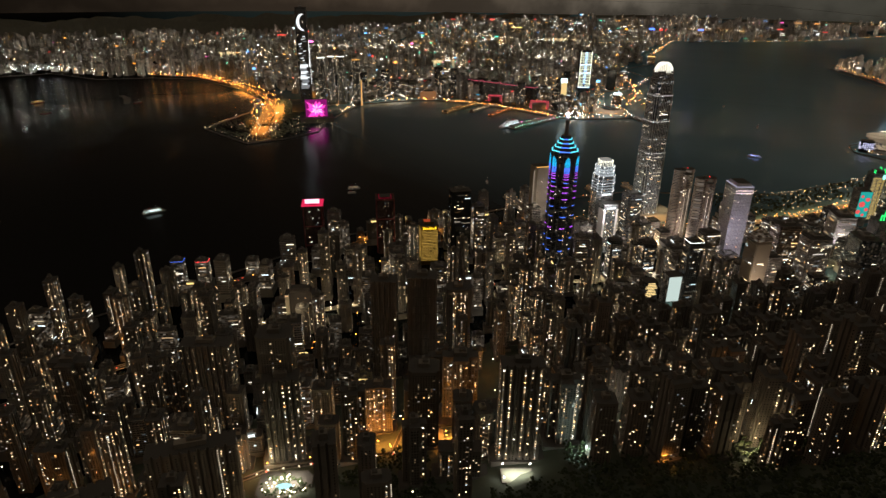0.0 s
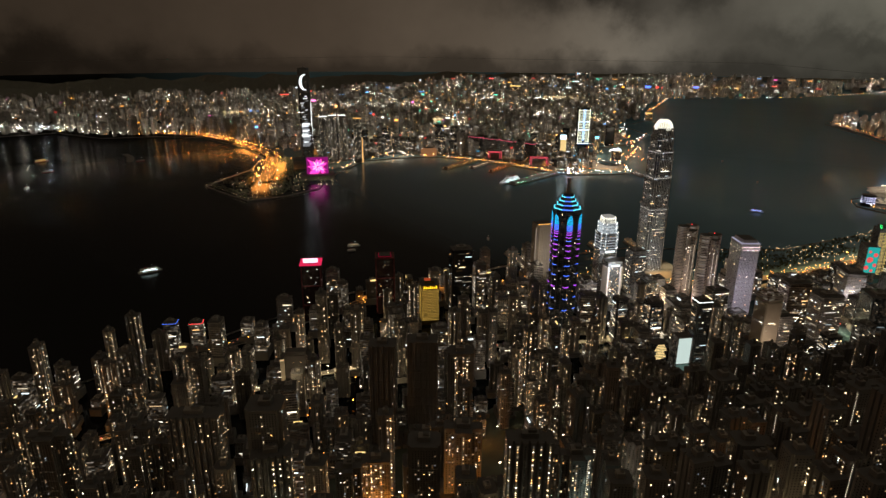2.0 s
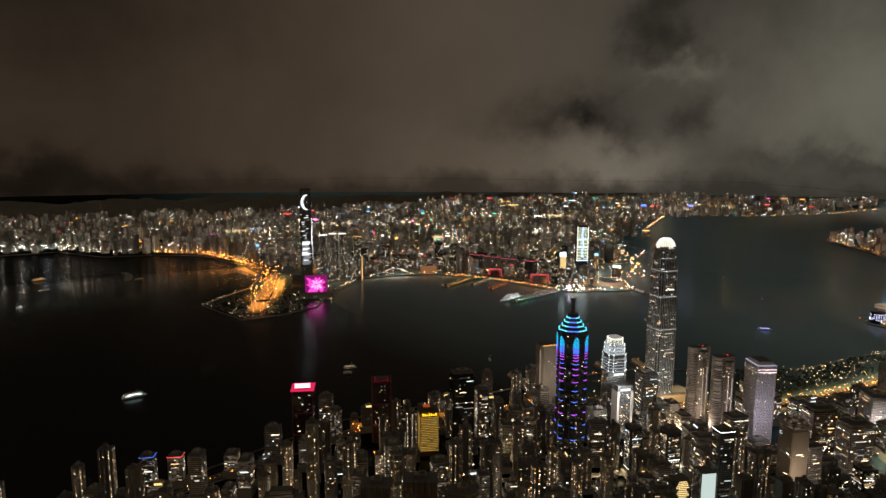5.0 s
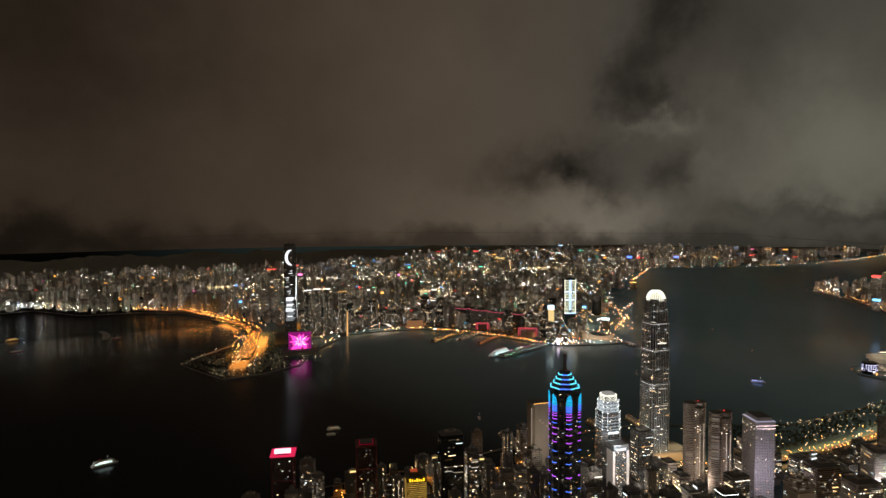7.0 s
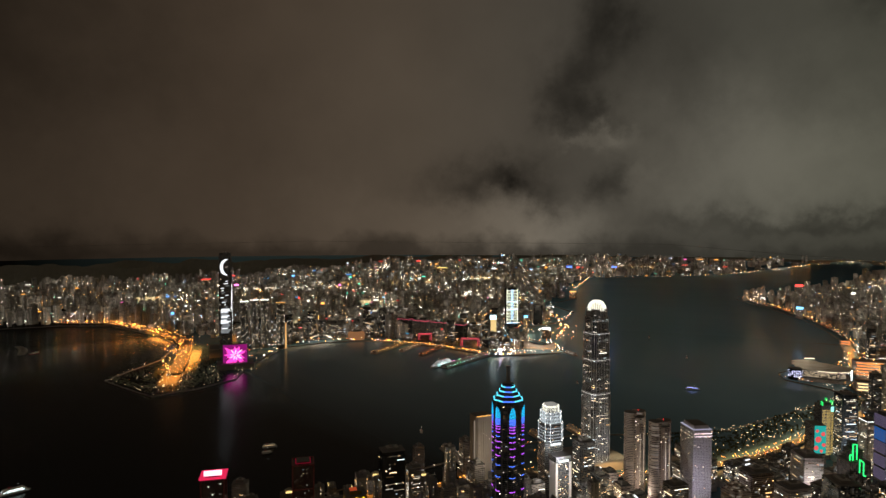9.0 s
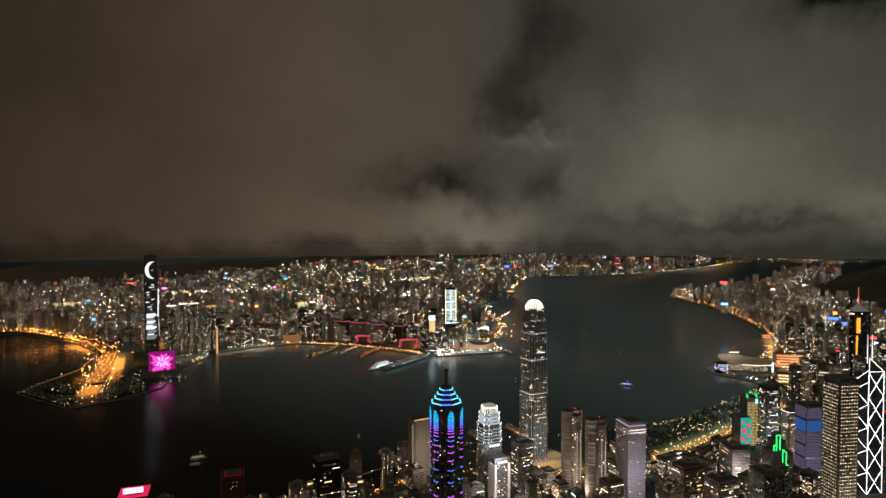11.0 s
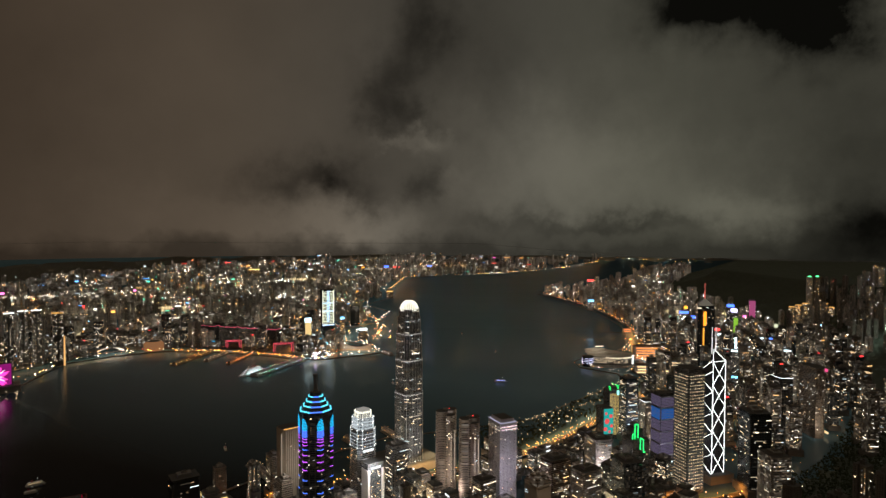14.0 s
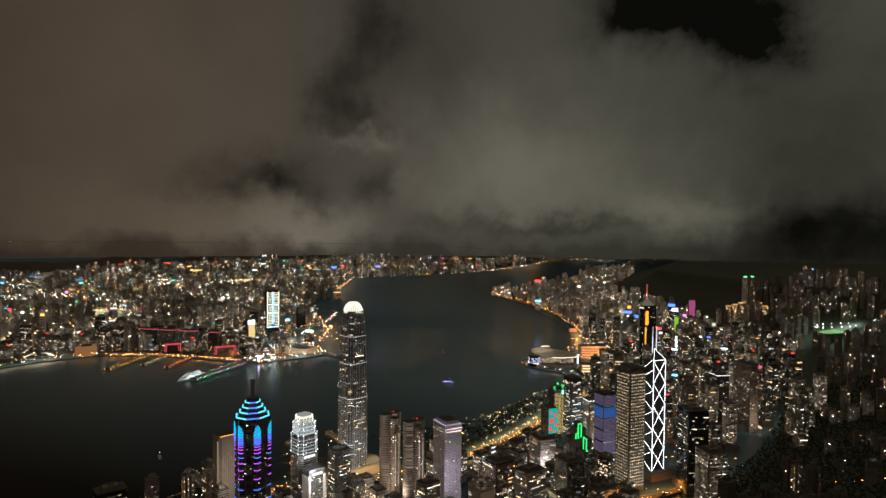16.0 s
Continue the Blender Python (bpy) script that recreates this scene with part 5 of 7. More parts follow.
    part("glazing", stripes, [glow("yellow_rooms", (1.0, 0.72, 0.24), 0.9)], n, "yellow-lit storeys", kind="stuff")
    part("sign", Form().box(-18.6, -11, 124, 136, 1.2, 10), [glow("aqua_sign", (0.3, 1.0, 0.85), 1.8)], n, "aqua glowing sign")
    take(1890, 625, 28)


def banded_tower():
    """The steel-framed bank with violet and blue screens."""
    t = thing("office_tower", 1755, 470, 4, 42, "steel-framed tower washed violet with a blue screen band", "office building")
    part("wall", Form().box(0, 0, -6, 172, 40, 48, 0, 0, 1).box(0, 0, 172, 178, 30, 38, 0, 0, 1), [curtain, roofing], t)
    # glowing strips stand in for violet light washed over two fronts
    s = Form()
    for k in range(5):
        z0 = 22 + k * 31
        for j in range(7):
            s.box(-20.4, 0, z0 + j * 3.8, z0 + 2.3 + j * 3.8, 0.6, 46)
            s.box(0, 24.4, z0 + j * 3.8, z0 + 2.3 + j * 3.8, 38, 0.6)
    part("light_wash", s, [violet_panel], t, "violet glowing strips on the bays", kind="stuff")
    b = Form()
    for k in range(7):
        b.box(-21.0, 0, 112 + k * 4.2, 115 + k * 4.2, 0.5, 44).box(0, 25.0, 112 + k * 4.2, 115 + k * 4.2, 36, 0.5)
    part("screen", b, [blue_panel], t, "deep blue light bands", kind="stuff")
    for z in (20, 51, 82, 113, 144, 172):
        part("truss", Form().box(-21.6, 0, z - 2, z + 1, 1.5, 50), [steel], t, "grey steel truss")
    take(1755, 470, 36)


def outlined_tower():
    t = thing("office_tower", 1545, 512, 4, 40, "dark stepped tower with a green light outline", "office building")
    part("wall", Form().box(0, 0, -6, 118, 44, 44, 0, 0, 1).box(4, 0, 118, 140, 26, 26, 0, 0, 1).box(6, 0, 140, 152, 14, 14, 0, 0, 1), [curtain, roofing], t)
    f = Form()
    for x in (-22.5,):
        for y0, y1, z0, z1 in ((10, 2, 120, 152), (16, 10, 108, 130)):
            f.bar((x + 10, y0, z0), (x + 10, y0, z1), 0.8).bar((x + 10, y1, z0), (x + 10, y1, z1), 0.8).bar((x + 10, y0, z1), (x + 10, y1, z1), 0.8)
    f.bar((-22.5, 2, 96), (-22.5, 2, 124), 0.8).bar((-22.5, -6, 90), (-22.5, -6, 118), 0.8).bar((-22.5, 2, 124), (-22.5, -6, 118), 0.8).bar((-22.5, -6, 90), (-22.5, -11, 90), 0.8)
    part("light_frame", f, [green_line], t, "green neon outline")
    part("glazing", panes(Form(), rect(0, 0, 44, 44), 10, 116, random.Random(16), 3.8, 3.2, 2.2, 1.4, 0.04), [offices], t, kind="stuff")
    take(1545, 512, 34)


def curved_tower():
    t = thing("office_tower", 2172, 96, 4, 30, "broad curved tower with a red sign and a lit foot", "office building")
    arc = [(44 * math.cos(a), 30 * math.sin(a)) for a in [math.pi * (0.02 + 0.96 * i / 14) + math.pi for i in range(15)]]
    poly = arc + [(40, 14), (-40, 14)]
    part("wall", Form().prism(poly, -6, 190, 0, cap=1).prism([(x * 0.96, y * 0.96) for x, y in poly], 190, 200, 0, cap=1), [brown_stone, roofing], t)
    part("glazing", panes(Form(), poly, 20, 186, random.Random(17), 3.8, 3.4, 2.4, 1.4, 0.1), [offices], t, kind="stuff")
    part("sign", Form().box(-36, -16, 190, 199, 12, 3, 40), [glow("crimson_sign", (1.0, 0.1, 0.3), 1.0)], t)
    part("foot_light", Form().box(0, -34, 4, 10, 60, 3), [flood_warm], t, "lit entrance canopy")
    take(2172, 96, 60)


def exhibition_hall():
    """The low hall with wing-like roof shells and a glass drum on the water's edge."""
    t = thing("exhibition_hall", 2890, 805, 4, -75, "low harbour hall with overlapping curved pale wing roofs", "exhibition hall")
    alloy = bsdf("roof_alloy", (0.46, 0.42, 0.35), 0.5, vary=0.3, grain=0.2)
    warm_eave = glow("eave_glow", (1.0, 0.84, 0.6), 2.4)
    part("terrace", Form().prism(rect(-10, -8, 210, 170, 0, 30), -8, 8, 0, cap=1), [pale_stone, roofing], t)
    body = rect(-8, 4, 172, 132, 0, 26)
    part("wall", Form().prism(body, 7, 34, 0, cap=1), [pale_stone, roofing], t)
    part("glass_front", panes(Form(), body, 9, 31, random.Random(18), 5.5, 5, 4.0, 2.8, 0.62, 1, 0), [dark_glass, glow("hall_rooms", (1.0, 0.78, 0.5), 0.8)], t, kind="stuff")
    for cx, cy, rx, ry, z, h in ((6, 8, 104, 76, 34, 9), (-30, 20, 78, 56, 41, 9), (-58, 34, 50, 36, 48, 8)):
        rings = []
        for k in range(7):
            u = k / 6 * math.pi / 2
            r = max(0.04, math.cos(u))
            rings.append((ring(cx + 14 * math.sin(u), cy, rx * r, 28, 0, ry * r), z + h * math.sin(u)))
        part("roof_shell", Form().loft(rings, 0), [alloy], t)
    edge = [(6 + 104 * math.cos(radians(a)), 8 + 76 * math.sin(radians(a))) for a in range(-105, -24, 9)]
    rim = Form()
    for a, c in zip(edge, edge[1:]):
        rim.bar((*a, 34), (*c, 34), 0.8)
    part("eave_light", rim, [warm_eave], t, "pale line of light along the roof edge")
    part("ridge_light", Form().bar((-60, 52, 60), (-22, 60, 61), 1.2), [warm_eave], t, "row of pale lamps on the roof crest")
    drum = Form().prism(ring(-98, -66, 25, 20), -6, 40, 0, cap=1)
    part("drum", drum, [dark_glass, roofing], t, "round glass end tower")
    part("drum_glazing", panes(Form(), ring(-98, -66, 25.4, 20), 6, 38, random.Random(19), 7, 4, 3.4, 3.0, 0.86), [glow("hall_glass", (0.66, 0.68, 1.0), 2.4)], t, "storeys lit lavender", kind="stuff")
    for k, x in enumerate((92, 96, 99)):
        part("mast", Form().bar((x, -60 + k * 16, 4), (x, -60 + k * 16, 40), 0.6).box(x, -60 + k * 16, 38, 41, 4, 2), [white_line], t, "lit lamp mast")
    take(2890, 805, 150)


sign_tower()
museum_screen()
harbour_tower()
crown_tower()
light_bar_tower()
braced_tower()
dotted_tower()
spire_tower()
rounded_pair()
round_window_tower()
framed_tower()
frame_pair()
sign_block()
ribbed_slab()
screen_tower()
banded_tower()
outlined_tower()
curved_tower()
exhibition_hall()

# further office towers: x, y, width, depth, height, turn, wall, crown, strip, share, label
OFFICE = (
    (833, 1169, 46, 34, 178, -30, dark_glass, None, None, 0.03, "tall dark tower with hardly a lit window"),
    (893, 1168, 26, 26, 128, -30, block_bays, None, None, 0.25, "slim tower with greenish lit windows"),
    (1255, 985, 40, 34, 128, -27, curtain, None, None, 0.12, "grey glass office slab"),
    (1158, 634, 36, 36, 140, -30, ribbed, None, None, 0.01, "plain brown windowless-looking tower"),
    (1361, 653, 54, 40, 116, -35, brown_stone, None, None, 0.12, "brown office block with warm roof lamps"),
    (1327, 580, 52, 40, 116, -35, pale_stone, None, None, 0.1, "office block with a pale lattice front"),
    (1587, 606, 58, 44, 98, 40, pale_stone, None, None, 0.05, "pale rose hotel block with small windows"),
    (1883, 577, 40, 40, 182, 40, curtain_blue, None, None, 0.2, "blue-grey glass tower with lit upper storeys"),
    (1826, 518, 34, 34, 138, 40, pale_stone, white_line, None, 0.1, "pale violet-lit tower with a bright roof line"),
    (1640, 262, 58, 50, 192, 25, curtain_blue, None, None, 0.04, "black glass tower with a few lit storeys"),
    (1397, 236, 48, 40, 148, 30, pale_stone, None, None, 0.03, "beige office block with small roof lamps"),
    (2148, 174, 52, 40, 170, 25, curtain, white_line, None, 0.05, "grey tower with a lit roof line"),
    (1454, 520, 60, 44, 102, 40, curtain_blue, None, None, 0.03, "low dark block with a stepped roof"),
    (999, 694, 28, 26, 160, -35, curtain, white_line, None, 0.1, "slim tower with a floodlit head"),
    (1212, 622, 34, 30, 92, -30, pale_stone, None, None, 0.08, "pale office block with few lit windows"),
    (1020, 800, 30, 30, 118, -30, curtain, None, None, 0.3, "glass office block with lit storeys"),
    (1010, 870, 26, 26, 105, -30, curtain, None, None, 0.3, "slim glass tower with striped lit storeys"),
    (1090, 770, 34, 28, 96, -30, stone_bays, None, None, 0.15, "office block with dim lit windows"),
    (1250, 775, 40, 34, 90, -30, stone_bays, None, None, 0.2, "stone office block with scattered lit windows"),
    (655, 1040, 30, 30, 90, -30, stone_bays, None, None, 0.15, "office block among the towers"),
    (620, 1130, 30, 26, 100, -30, stone_bays, None, None, 0.2, "office block among the towers"),
    (284, 1432, 26, 22, 76, -35, curtain, blue_line, None, 0.1, "slim shore tower edged in blue and white light"),
    (330, 1420, 26, 22, 66, -35, stone_bays, red_line, None, 0.15, "shore block with a red-lit head"),
)
for k, (x, y, wx, wy, h, turn, wall, crown, strip, share, label) in enumerate(OFFICE):
    t = office_tower(wx, wy, h - 4, random.Random(100 + k), wall, share, x, y, ground(x, y), turn, crown, 2.0, label, "", "office_tower", strip)
    if wall is ribbed:
        part("roof", Form().loft([(rect(0, 0, wx, wy), h - 3.8), (rect(0, 0, wx * 0.86, wy * 0.86), h + 3), (rect(0, 0, 2, 2), h + 20)], 0), [brown_stone], t, "stepped pyramid roof")
    take(x, y, max(wx, wy) * 0.62)

t = thing("office_tower", 395, 1128, ground(395, 1128), -35, "dark slab between two warm floodlit end walls", "office building")
part("wall", Form().loft([(rect(0, 0, 40, 22), -8), (rect(0, 0, 40, 22), 84), (rect(0, 0, 34, 17), 84), (rect(0, 0, 34, 17), 90)], 0, 1), [bsdf("dark_render", (0.08, 0.07, 0.065), 0.8, vary=0.3), roofing], t)
for x in (-23.5, 23.5):
    part("end_wall", Form().box(x, -1, -8, 80, 7, 26, 0, 0, 1), [bsdf("cream_render", (0.7, 0.62, 0.5), 0.8, vary=0.3), roofing], t, "cream end wall washed by floodlights")
    part("wash_light", Form().box(x, -15.5, 78, 79.2, 6, 1.2), [flood_warm], t, "line of warm floodlights")
part("glazing", panes(Form(), rect(0, 0, 40, 22), 8, 80, random.Random(44), 3.4, 4.0, 2.0, 1.2, 0.05), [offices], t, kind="stuff")
take(395, 1128, 34)
t = thing("office_tower", 911, 682, ground(911, 682), -33, "glass tower with a bright pale green wall panel", "office building")
part("wall", Form().loft([(rect(0, 0, 28, 24), -8), (rect(0, 0, 28, 24), 112)], 0, 1), [curtain, roofing], t)
part("light_wall", Form().box(-1, -12.4, 62, 111, 24, 0.6), [glow("panel_wash", (0.82, 1.0, 0.93), 0.7)], t, "pale green glowing wall panel")
part("lower_panel", Form().box(-1, -12.4, 30, 60, 24, 0.6), [glow("panel_dim", (0.6, 1.0, 0.85), 0.12)], t)
take(911, 682, 20)
t = thing("office_tower", 872, 706, ground(872, 706), -33, "block with warm lit stripes on every storey", "office building")
part("wall", Form().loft([(rect(0, 0, 26, 22), -8), (rect(0, 0, 26, 22), 104)], 0, 1), [curtain, roofing], t)
f = Form()
for k in range(20):
    f.box(0, -11.3, 40 + k * 3.2, 41.6 + k * 3.2, 22 - (k % 4) * 3, 0.4)
part("light_stripe", f, [glow("warm_stripe", (1.0, 0.72, 0.3), 1.2)], t, "warm stripes of light", kind="stuff")
take(872, 706, 18)

# blocks of flats that stand nearest: plan, width, depth, height, x, y, turn, share, wall, label
FLATS = (
    ("bay", 40, 34, 186, 190, 815, -40, 0.07, tile_wall, "tall dark block of flats with a dotted stair line"),
    ("comb", 40, 30, 178, 425, 912, -42, 0.01, tile_wall, "tall unlit dark block of flats"),
    ("comb", 46, 30, 182, 470, 872, -42, 0.01, tile_wall, "tall unlit dark block of flats"),
    ("bay", 40, 30, 140, 545, 868, -42, 0.4, plaster, "block of flats with many warm lit windows"),
    ("cross", 46, 34, 104, 385, 695, -42, 0.18, plaster, "broad block of flats lit orange from the street"),
    ("slab", 34, 20, 78, 300, 760, -38, 0.25, plaster, "brick-coloured block beside the orange-lit street"),
    ("bay", 36, 30, 118, 310, 680, -42, 0.16, tile_wall, "dark block of flats with warm windows"),
    ("comb", 46, 22, 132, 345, 560, -42, 0.2, tile_wall, "dark double block of flats with many lit windows"),
    ("cross", 34, 30, 92, 405, 545, -42, 0.22, tile_wall, "dark block of flats with lit windows"),
    ("slab", 46, 18, 44, 280, 585, -42, 0.3, plaster, "low institutional block with lit storeys"),
    ("bay", 24, 22, 100, 230, 782, -40, 0.2, plaster, "slim block with two dotted rows of lights"),
    ("cross", 28, 26, 104, 238, 725, -40, 0.15, tile_wall, "slim block of flats"),
    ("comb", 66, 28, 148, 158, 962, -40, 0.13, plaster, "wide block of flats with scattered lights"),
    ("cross", 50, 36, 134, 10, 1060, -40, 0.1, tile_wall, "dark block of flats with lit lobby lamps"),
    ("comb", 84, 24, 112, 52, 735, -25, 0.09, plaster, "broad slab of flats with a pale end wall"),
    ("comb", 90, 24, 84, -60, 790, -8, 0.06, plaster, "long dark slab of flats in front"),
    ("bay", 28, 26, 118, 640, 500, -30, 0.12, tile_wall, "dark block with double stair light lines"),
    ("cross", 32, 28, 96, 455, 480, -42, 0.15, tile_wall, "dark block of flats near the trees"),
    ("bay", 30, 26, 88, 520, 420, -42, 0.14, tile_wall, "dark block of flats near the trees"),
    ("notch", 34, 26, 92, 620, 400, -30, 0.12, tile_wall, "dark block of flats near the trees"),
    ("slab", 44, 22, 84, 700, 330, -30, 0.16, plaster, "curved-looking block with lit lower storeys"),
)
for k, (kind, wx, wy, h, x, y, turn, share, wall, label) in enumerate(FLATS):
    residential_tower(kind, wx, wy, h, random.Random(200 + k), share, wall, x, y, ground(x, y) - 2, turn, stair=k % 2 == 0, label=label)
    take(x, y, max(wx, wy) * 0.62)

# ---- landmarks across the water ----


tower_rooms = lit_rooms("tower_rooms", [(0.0, WHITE), (0.5, (1.0, 0.8, 0.52)), (0.85, WARM)], 0.5, 5.0)


def flats_group():
    """Slim towers beside the tallest one."""
    rng = random.Random(51)
    for x, y, h, w in ((1648, 3062, 236, 34), (1700, 3050, 240, 34), (1748, 3036, 238, 34), (1680, 3120, 225, 30), (1792, 2962, 226, 40)):
        t = thing("residential_tower", x, y, 4, -29, "tall slim lit block of flats beside the great tower", "apartment tower", "waterfront flats")
        poly = plan_of("notch", w, 26)
        part("wall", Form().loft([(poly, -6), (poly, h)], 0, 1), [tile_wall, roofing], t)
        part("glazing", panes(Form(), poly, 14, h - 4, rng, 3.4, 3.4, 2.4, 1.9, 0.3), [tower_rooms], t, kind="stuff")
        f = Form()
        p = rect(0, 0, w + 1, 27)
        for a, b in zip(p, p[1:] + p[:1]):
            f.bar((*a, h), (*b, h), 0.7)
        part("crown_light", f, [amber_line if x > 1780 else white_line], t)
        take(x, y, 26)
    # the amber light is the column's own glow
    t = thing("lit_column", 1806, 2940, 4, 0, "amber glowing column beside a dark tower", "tower")
    part("shaft", Form().prism(ring(0, 0, 4, 12), -6, 125, 0, shrink=0.7), [glow("amber_shaft", (1.0, 0.55, 0.2), 0.9)], t)


def red_roof_row():
    for k in range(4):
        x, y = 2443 + 18 * k, 2745 - 116 * k
        t = thing("office_tower", x, y, 4, 8, "dark waterfront block with a red light along its roof", "office building", "red-roofed blocks")
        poly = rect(0, 0, 44, 96, 0, 3)
        part("wall", Form().loft([(poly, -6), (poly, 96)], 0, 1), [curtain, roofing], t)
        part("crown_light", Form().bar((-22.6, -47, 95), (-22.6, 47, 95), 0.6).bar((-22.6, -48, 95), (20, -48, 95), 0.6), [glow("rose_tube", (1.0, 0.14, 0.22), 1.3)], t, "red tube along the roof")
        part("glazing", panes(Form(), poly, 10, 92, random.Random(70 + k), 3.6, 3.2, 2.4, 1.6, 0.03), [offices], t, kind="stuff")
        take(x, y, 56)
    for x, y, w, h in ((2392, 2536, 70, 42), (2425, 2256, 92, 46)):
        t = thing("hotel_gate", x, y, 4, -50, "hotel front outlined as a red-lit gateway", "hotel", "red gateways")
        part("wall", Form().box(0, 14, -6, h - 2, w, 22, 0, 0, 1), [block_bays, roofing], t)
        f = Form()
        for r in (w / 2, w / 2 - 8):
            f.bar((-r, 0, 6), (-r, 0, h - (w / 2 - r) * 0.6), 0.7).bar((r, 0, 6), (r, 0, h - (w / 2 - r) * 0.6), 0.7).bar((-r, 0, h - (w / 2 - r) * 0.6), (r, 0, h - (w / 2 - r) * 0.6), 0.7)
        part("light_frame", f, [glow("rose_gate", (1.0, 0.1, 0.16), 1.3)], t, "red tube arch")
        take(x, y, 50)


def white_frame_tower():
    t = thing("skyscraper", 2955, 2380, 4, -35, "tall tower lined with white and violet light bands", "skyscraper")
    poly = rect(0, 0, 66, 40, 0, 4)
    part("wall", Form().loft([(poly, -6), (poly, 252)], 0, 1), [curtain_blue, roofing], t)
    f, g = Form(), Form()
    for x in (-32, 32):
        f.bar((x, -20.5, 60), (x, -20.5, 250), 0.9)
    for k in range(22):
        z = 55 + k * 8.8
        f.bar((-32, -20.4, z), (-5, -20.4, z), 0.9).bar((5, -20.4, z), (32, -20.4, z), 0.9)
    for x in (-4, 0, 4):
        g.bar((x, -20.6, 70), (x, -20.6, 245), 0.9)
    for z in (52, 130, 176):
        g.bar((-33, -20.8, z), (33, -20.8, z), 1.6)
    part("light_frame", f, [glow("ice_tube", (0.95, 1.0, 0.72), 2.2)], t, "pale yellow-green light lines")
    part("light_band", g, [glow("lilac_tube", (0.4, 0.62, 1.0), 2.6)], t, "blue-violet light lines")
    take(2955, 2380, 46)
    s = thing("office_tower", 2577, 2227, 4, -40, "curved yellow-washed tower with a blue-white roof sign", "office building")
    sail = [(-13, -9), (13, -9), (13, 9), (-13, 9)]
    # floodlight on the sail is put into the wall as glow
    part("wall", Form().loft([([(x + 3 * math.sin(k / 7 * 3.1), y) for x, y in sail], -6 + k * 22) for k in range(7)], 0, 1), [glow("sail_glow", (1.0, 0.72, 0.3), 0.9)], s, "yellow sail wall glowing as if floodlit")
    part("sign", Form().box(0, -4, 128, 148, 30, 14), [glow("sky_sign", (0.55, 0.85, 1.0), 3.0)], s, "blue-white roof sign")
    take(2577, 2227, 30)


def theatre():
    t = thing("theatre", 2215, 2880, 4, -40, "rounded low theatre with a rose and orange lit front", "theatre")
    # the lit front is imitated by a wall that glows all round
    part("wall", Form().loft([(ring(0, 0, 44, 20), -6), (ring(0, 0, 46, 20), 30), (ring(0, 0, 30, 20), 40)], 0, 1), [glow("theatre_glow", (1.0, 0.46, 0.2), 0.24), roofing], t)
    take(2215, 2880, 55)
    s = thing("shell_hall", 2060, 2990, 4, -20, "white curved hall whose shell itself glows", "hall")
    f = Form()
    for i in range(10):
        a0, a1 = math.pi * i / 10, math.pi * (i + 1) / 10
        f.face([(60 * math.cos(a0), -16, 4 + 22 * math.sin(a0)), (60 * math.cos(a1), -16, 4 + 22 * math.sin(a1)), (48 * math.cos(a1), 20, 4 + 16 * math.sin(a1)), (48 * math.cos(a0), 20, 4 + 16 * math.sin(a0))], 0)
    # the shell glows on its own instead of being lit
    part("shell", f, [glow("shell_glow", (1.0, 0.9, 0.72), 1.4)], s, "white glowing shell")
    take(2060, 2990, 65)


def pier(x0, y0, x1, y1, width, label, roof, lamps, name="ferry_pier"):
    """A deck on the water with a long shed and a line of lamps."""
    length = math.hypot(x1 - x0, y1 - y0)
    t = thing(name, (x0 + x1) / 2, (y0 + y1) / 2, 0, math.degrees(math.atan2(y1 - y0, x1 - x0)), label, "pier", "harbour piers")
    part("deck", Form().box(0, 0, -3, 4, length, width), [concrete], t)
    p = rect(0, 0, length * 0.94, width * 0.6)
    q = rect(0, 0, length * 0.94, width * 0.2)
    part("shed", Form().loft([(p, 4), (p, 12), (q, 16)], 0, 1), [roof, roof], t)
    f = Form()
    n = int(length / 17)
    for i in range(n):
        x = -length / 2 + (i + 0.5) * length / n
        for y in (-width * 0.42, width * 0.42):
            f.box(x + (i * 37 % 11) * 0.4 - 2, y, 9 + (i * 53 % 7) * 0.5, 10.2 + (i * 53 % 7) * 0.5, 1.4, 1.3)
    part("pier_lamp", f, [lamps], t, "rows of pier lamps", kind="stuff")


def ship(x, y, turn, length, beam, decks, hull, label, name="ferry", glow_mat=None, rise=3.0):
    """A hull with a raked bow, stacked decks with lit windows, a funnel and a mast."""
    t = thing(name, x, y, 0, turn, label, "ship")
    a, b = length / 2, beam / 2
    def plan(k, m):
        return [(-a * m, -b * k), (a * 0.55 * m, -b * k), (a * 0.85 * m, -b * 0.55 * k), (a * m, 0), (a * 0.85 * m, b * 0.55 * k), (a * 0.55 * m, b * k), (-a * m, b * k)]
    part("hull", Form().loft([(plan(0.75, 0.9), -1.5), (plan(1, 1), rise)], 0), [hull], t)
    for d in range(decks):
        m = 0.82 - 0.07 * d
        p = rect(-a * 0.06 - d * a * 0.03, 0, length * m, beam * (0.92 - 0.05 * d), 0, beam * 0.12)
        z = rise + d * 3.0
        deck = part("deck", Form().loft([(p, z), (p, z + 2.7)], 0), [white_paint], t)
        part("glazing", panes(Form(), p, z - 0.4, z + 2.6, random.Random(d), 3.0, 2.6, 1.9, 1.2, 0.85, 0), [glow_mat or flood_warm], deck, kind="stuff")
    z = rise + decks * 3.0
    part("funnel", Form().prism(ring(-a * 0.35, 0, beam * 0.16, 10), z, z + 4.5, 0, shrink=0.85), [red_paint], t)
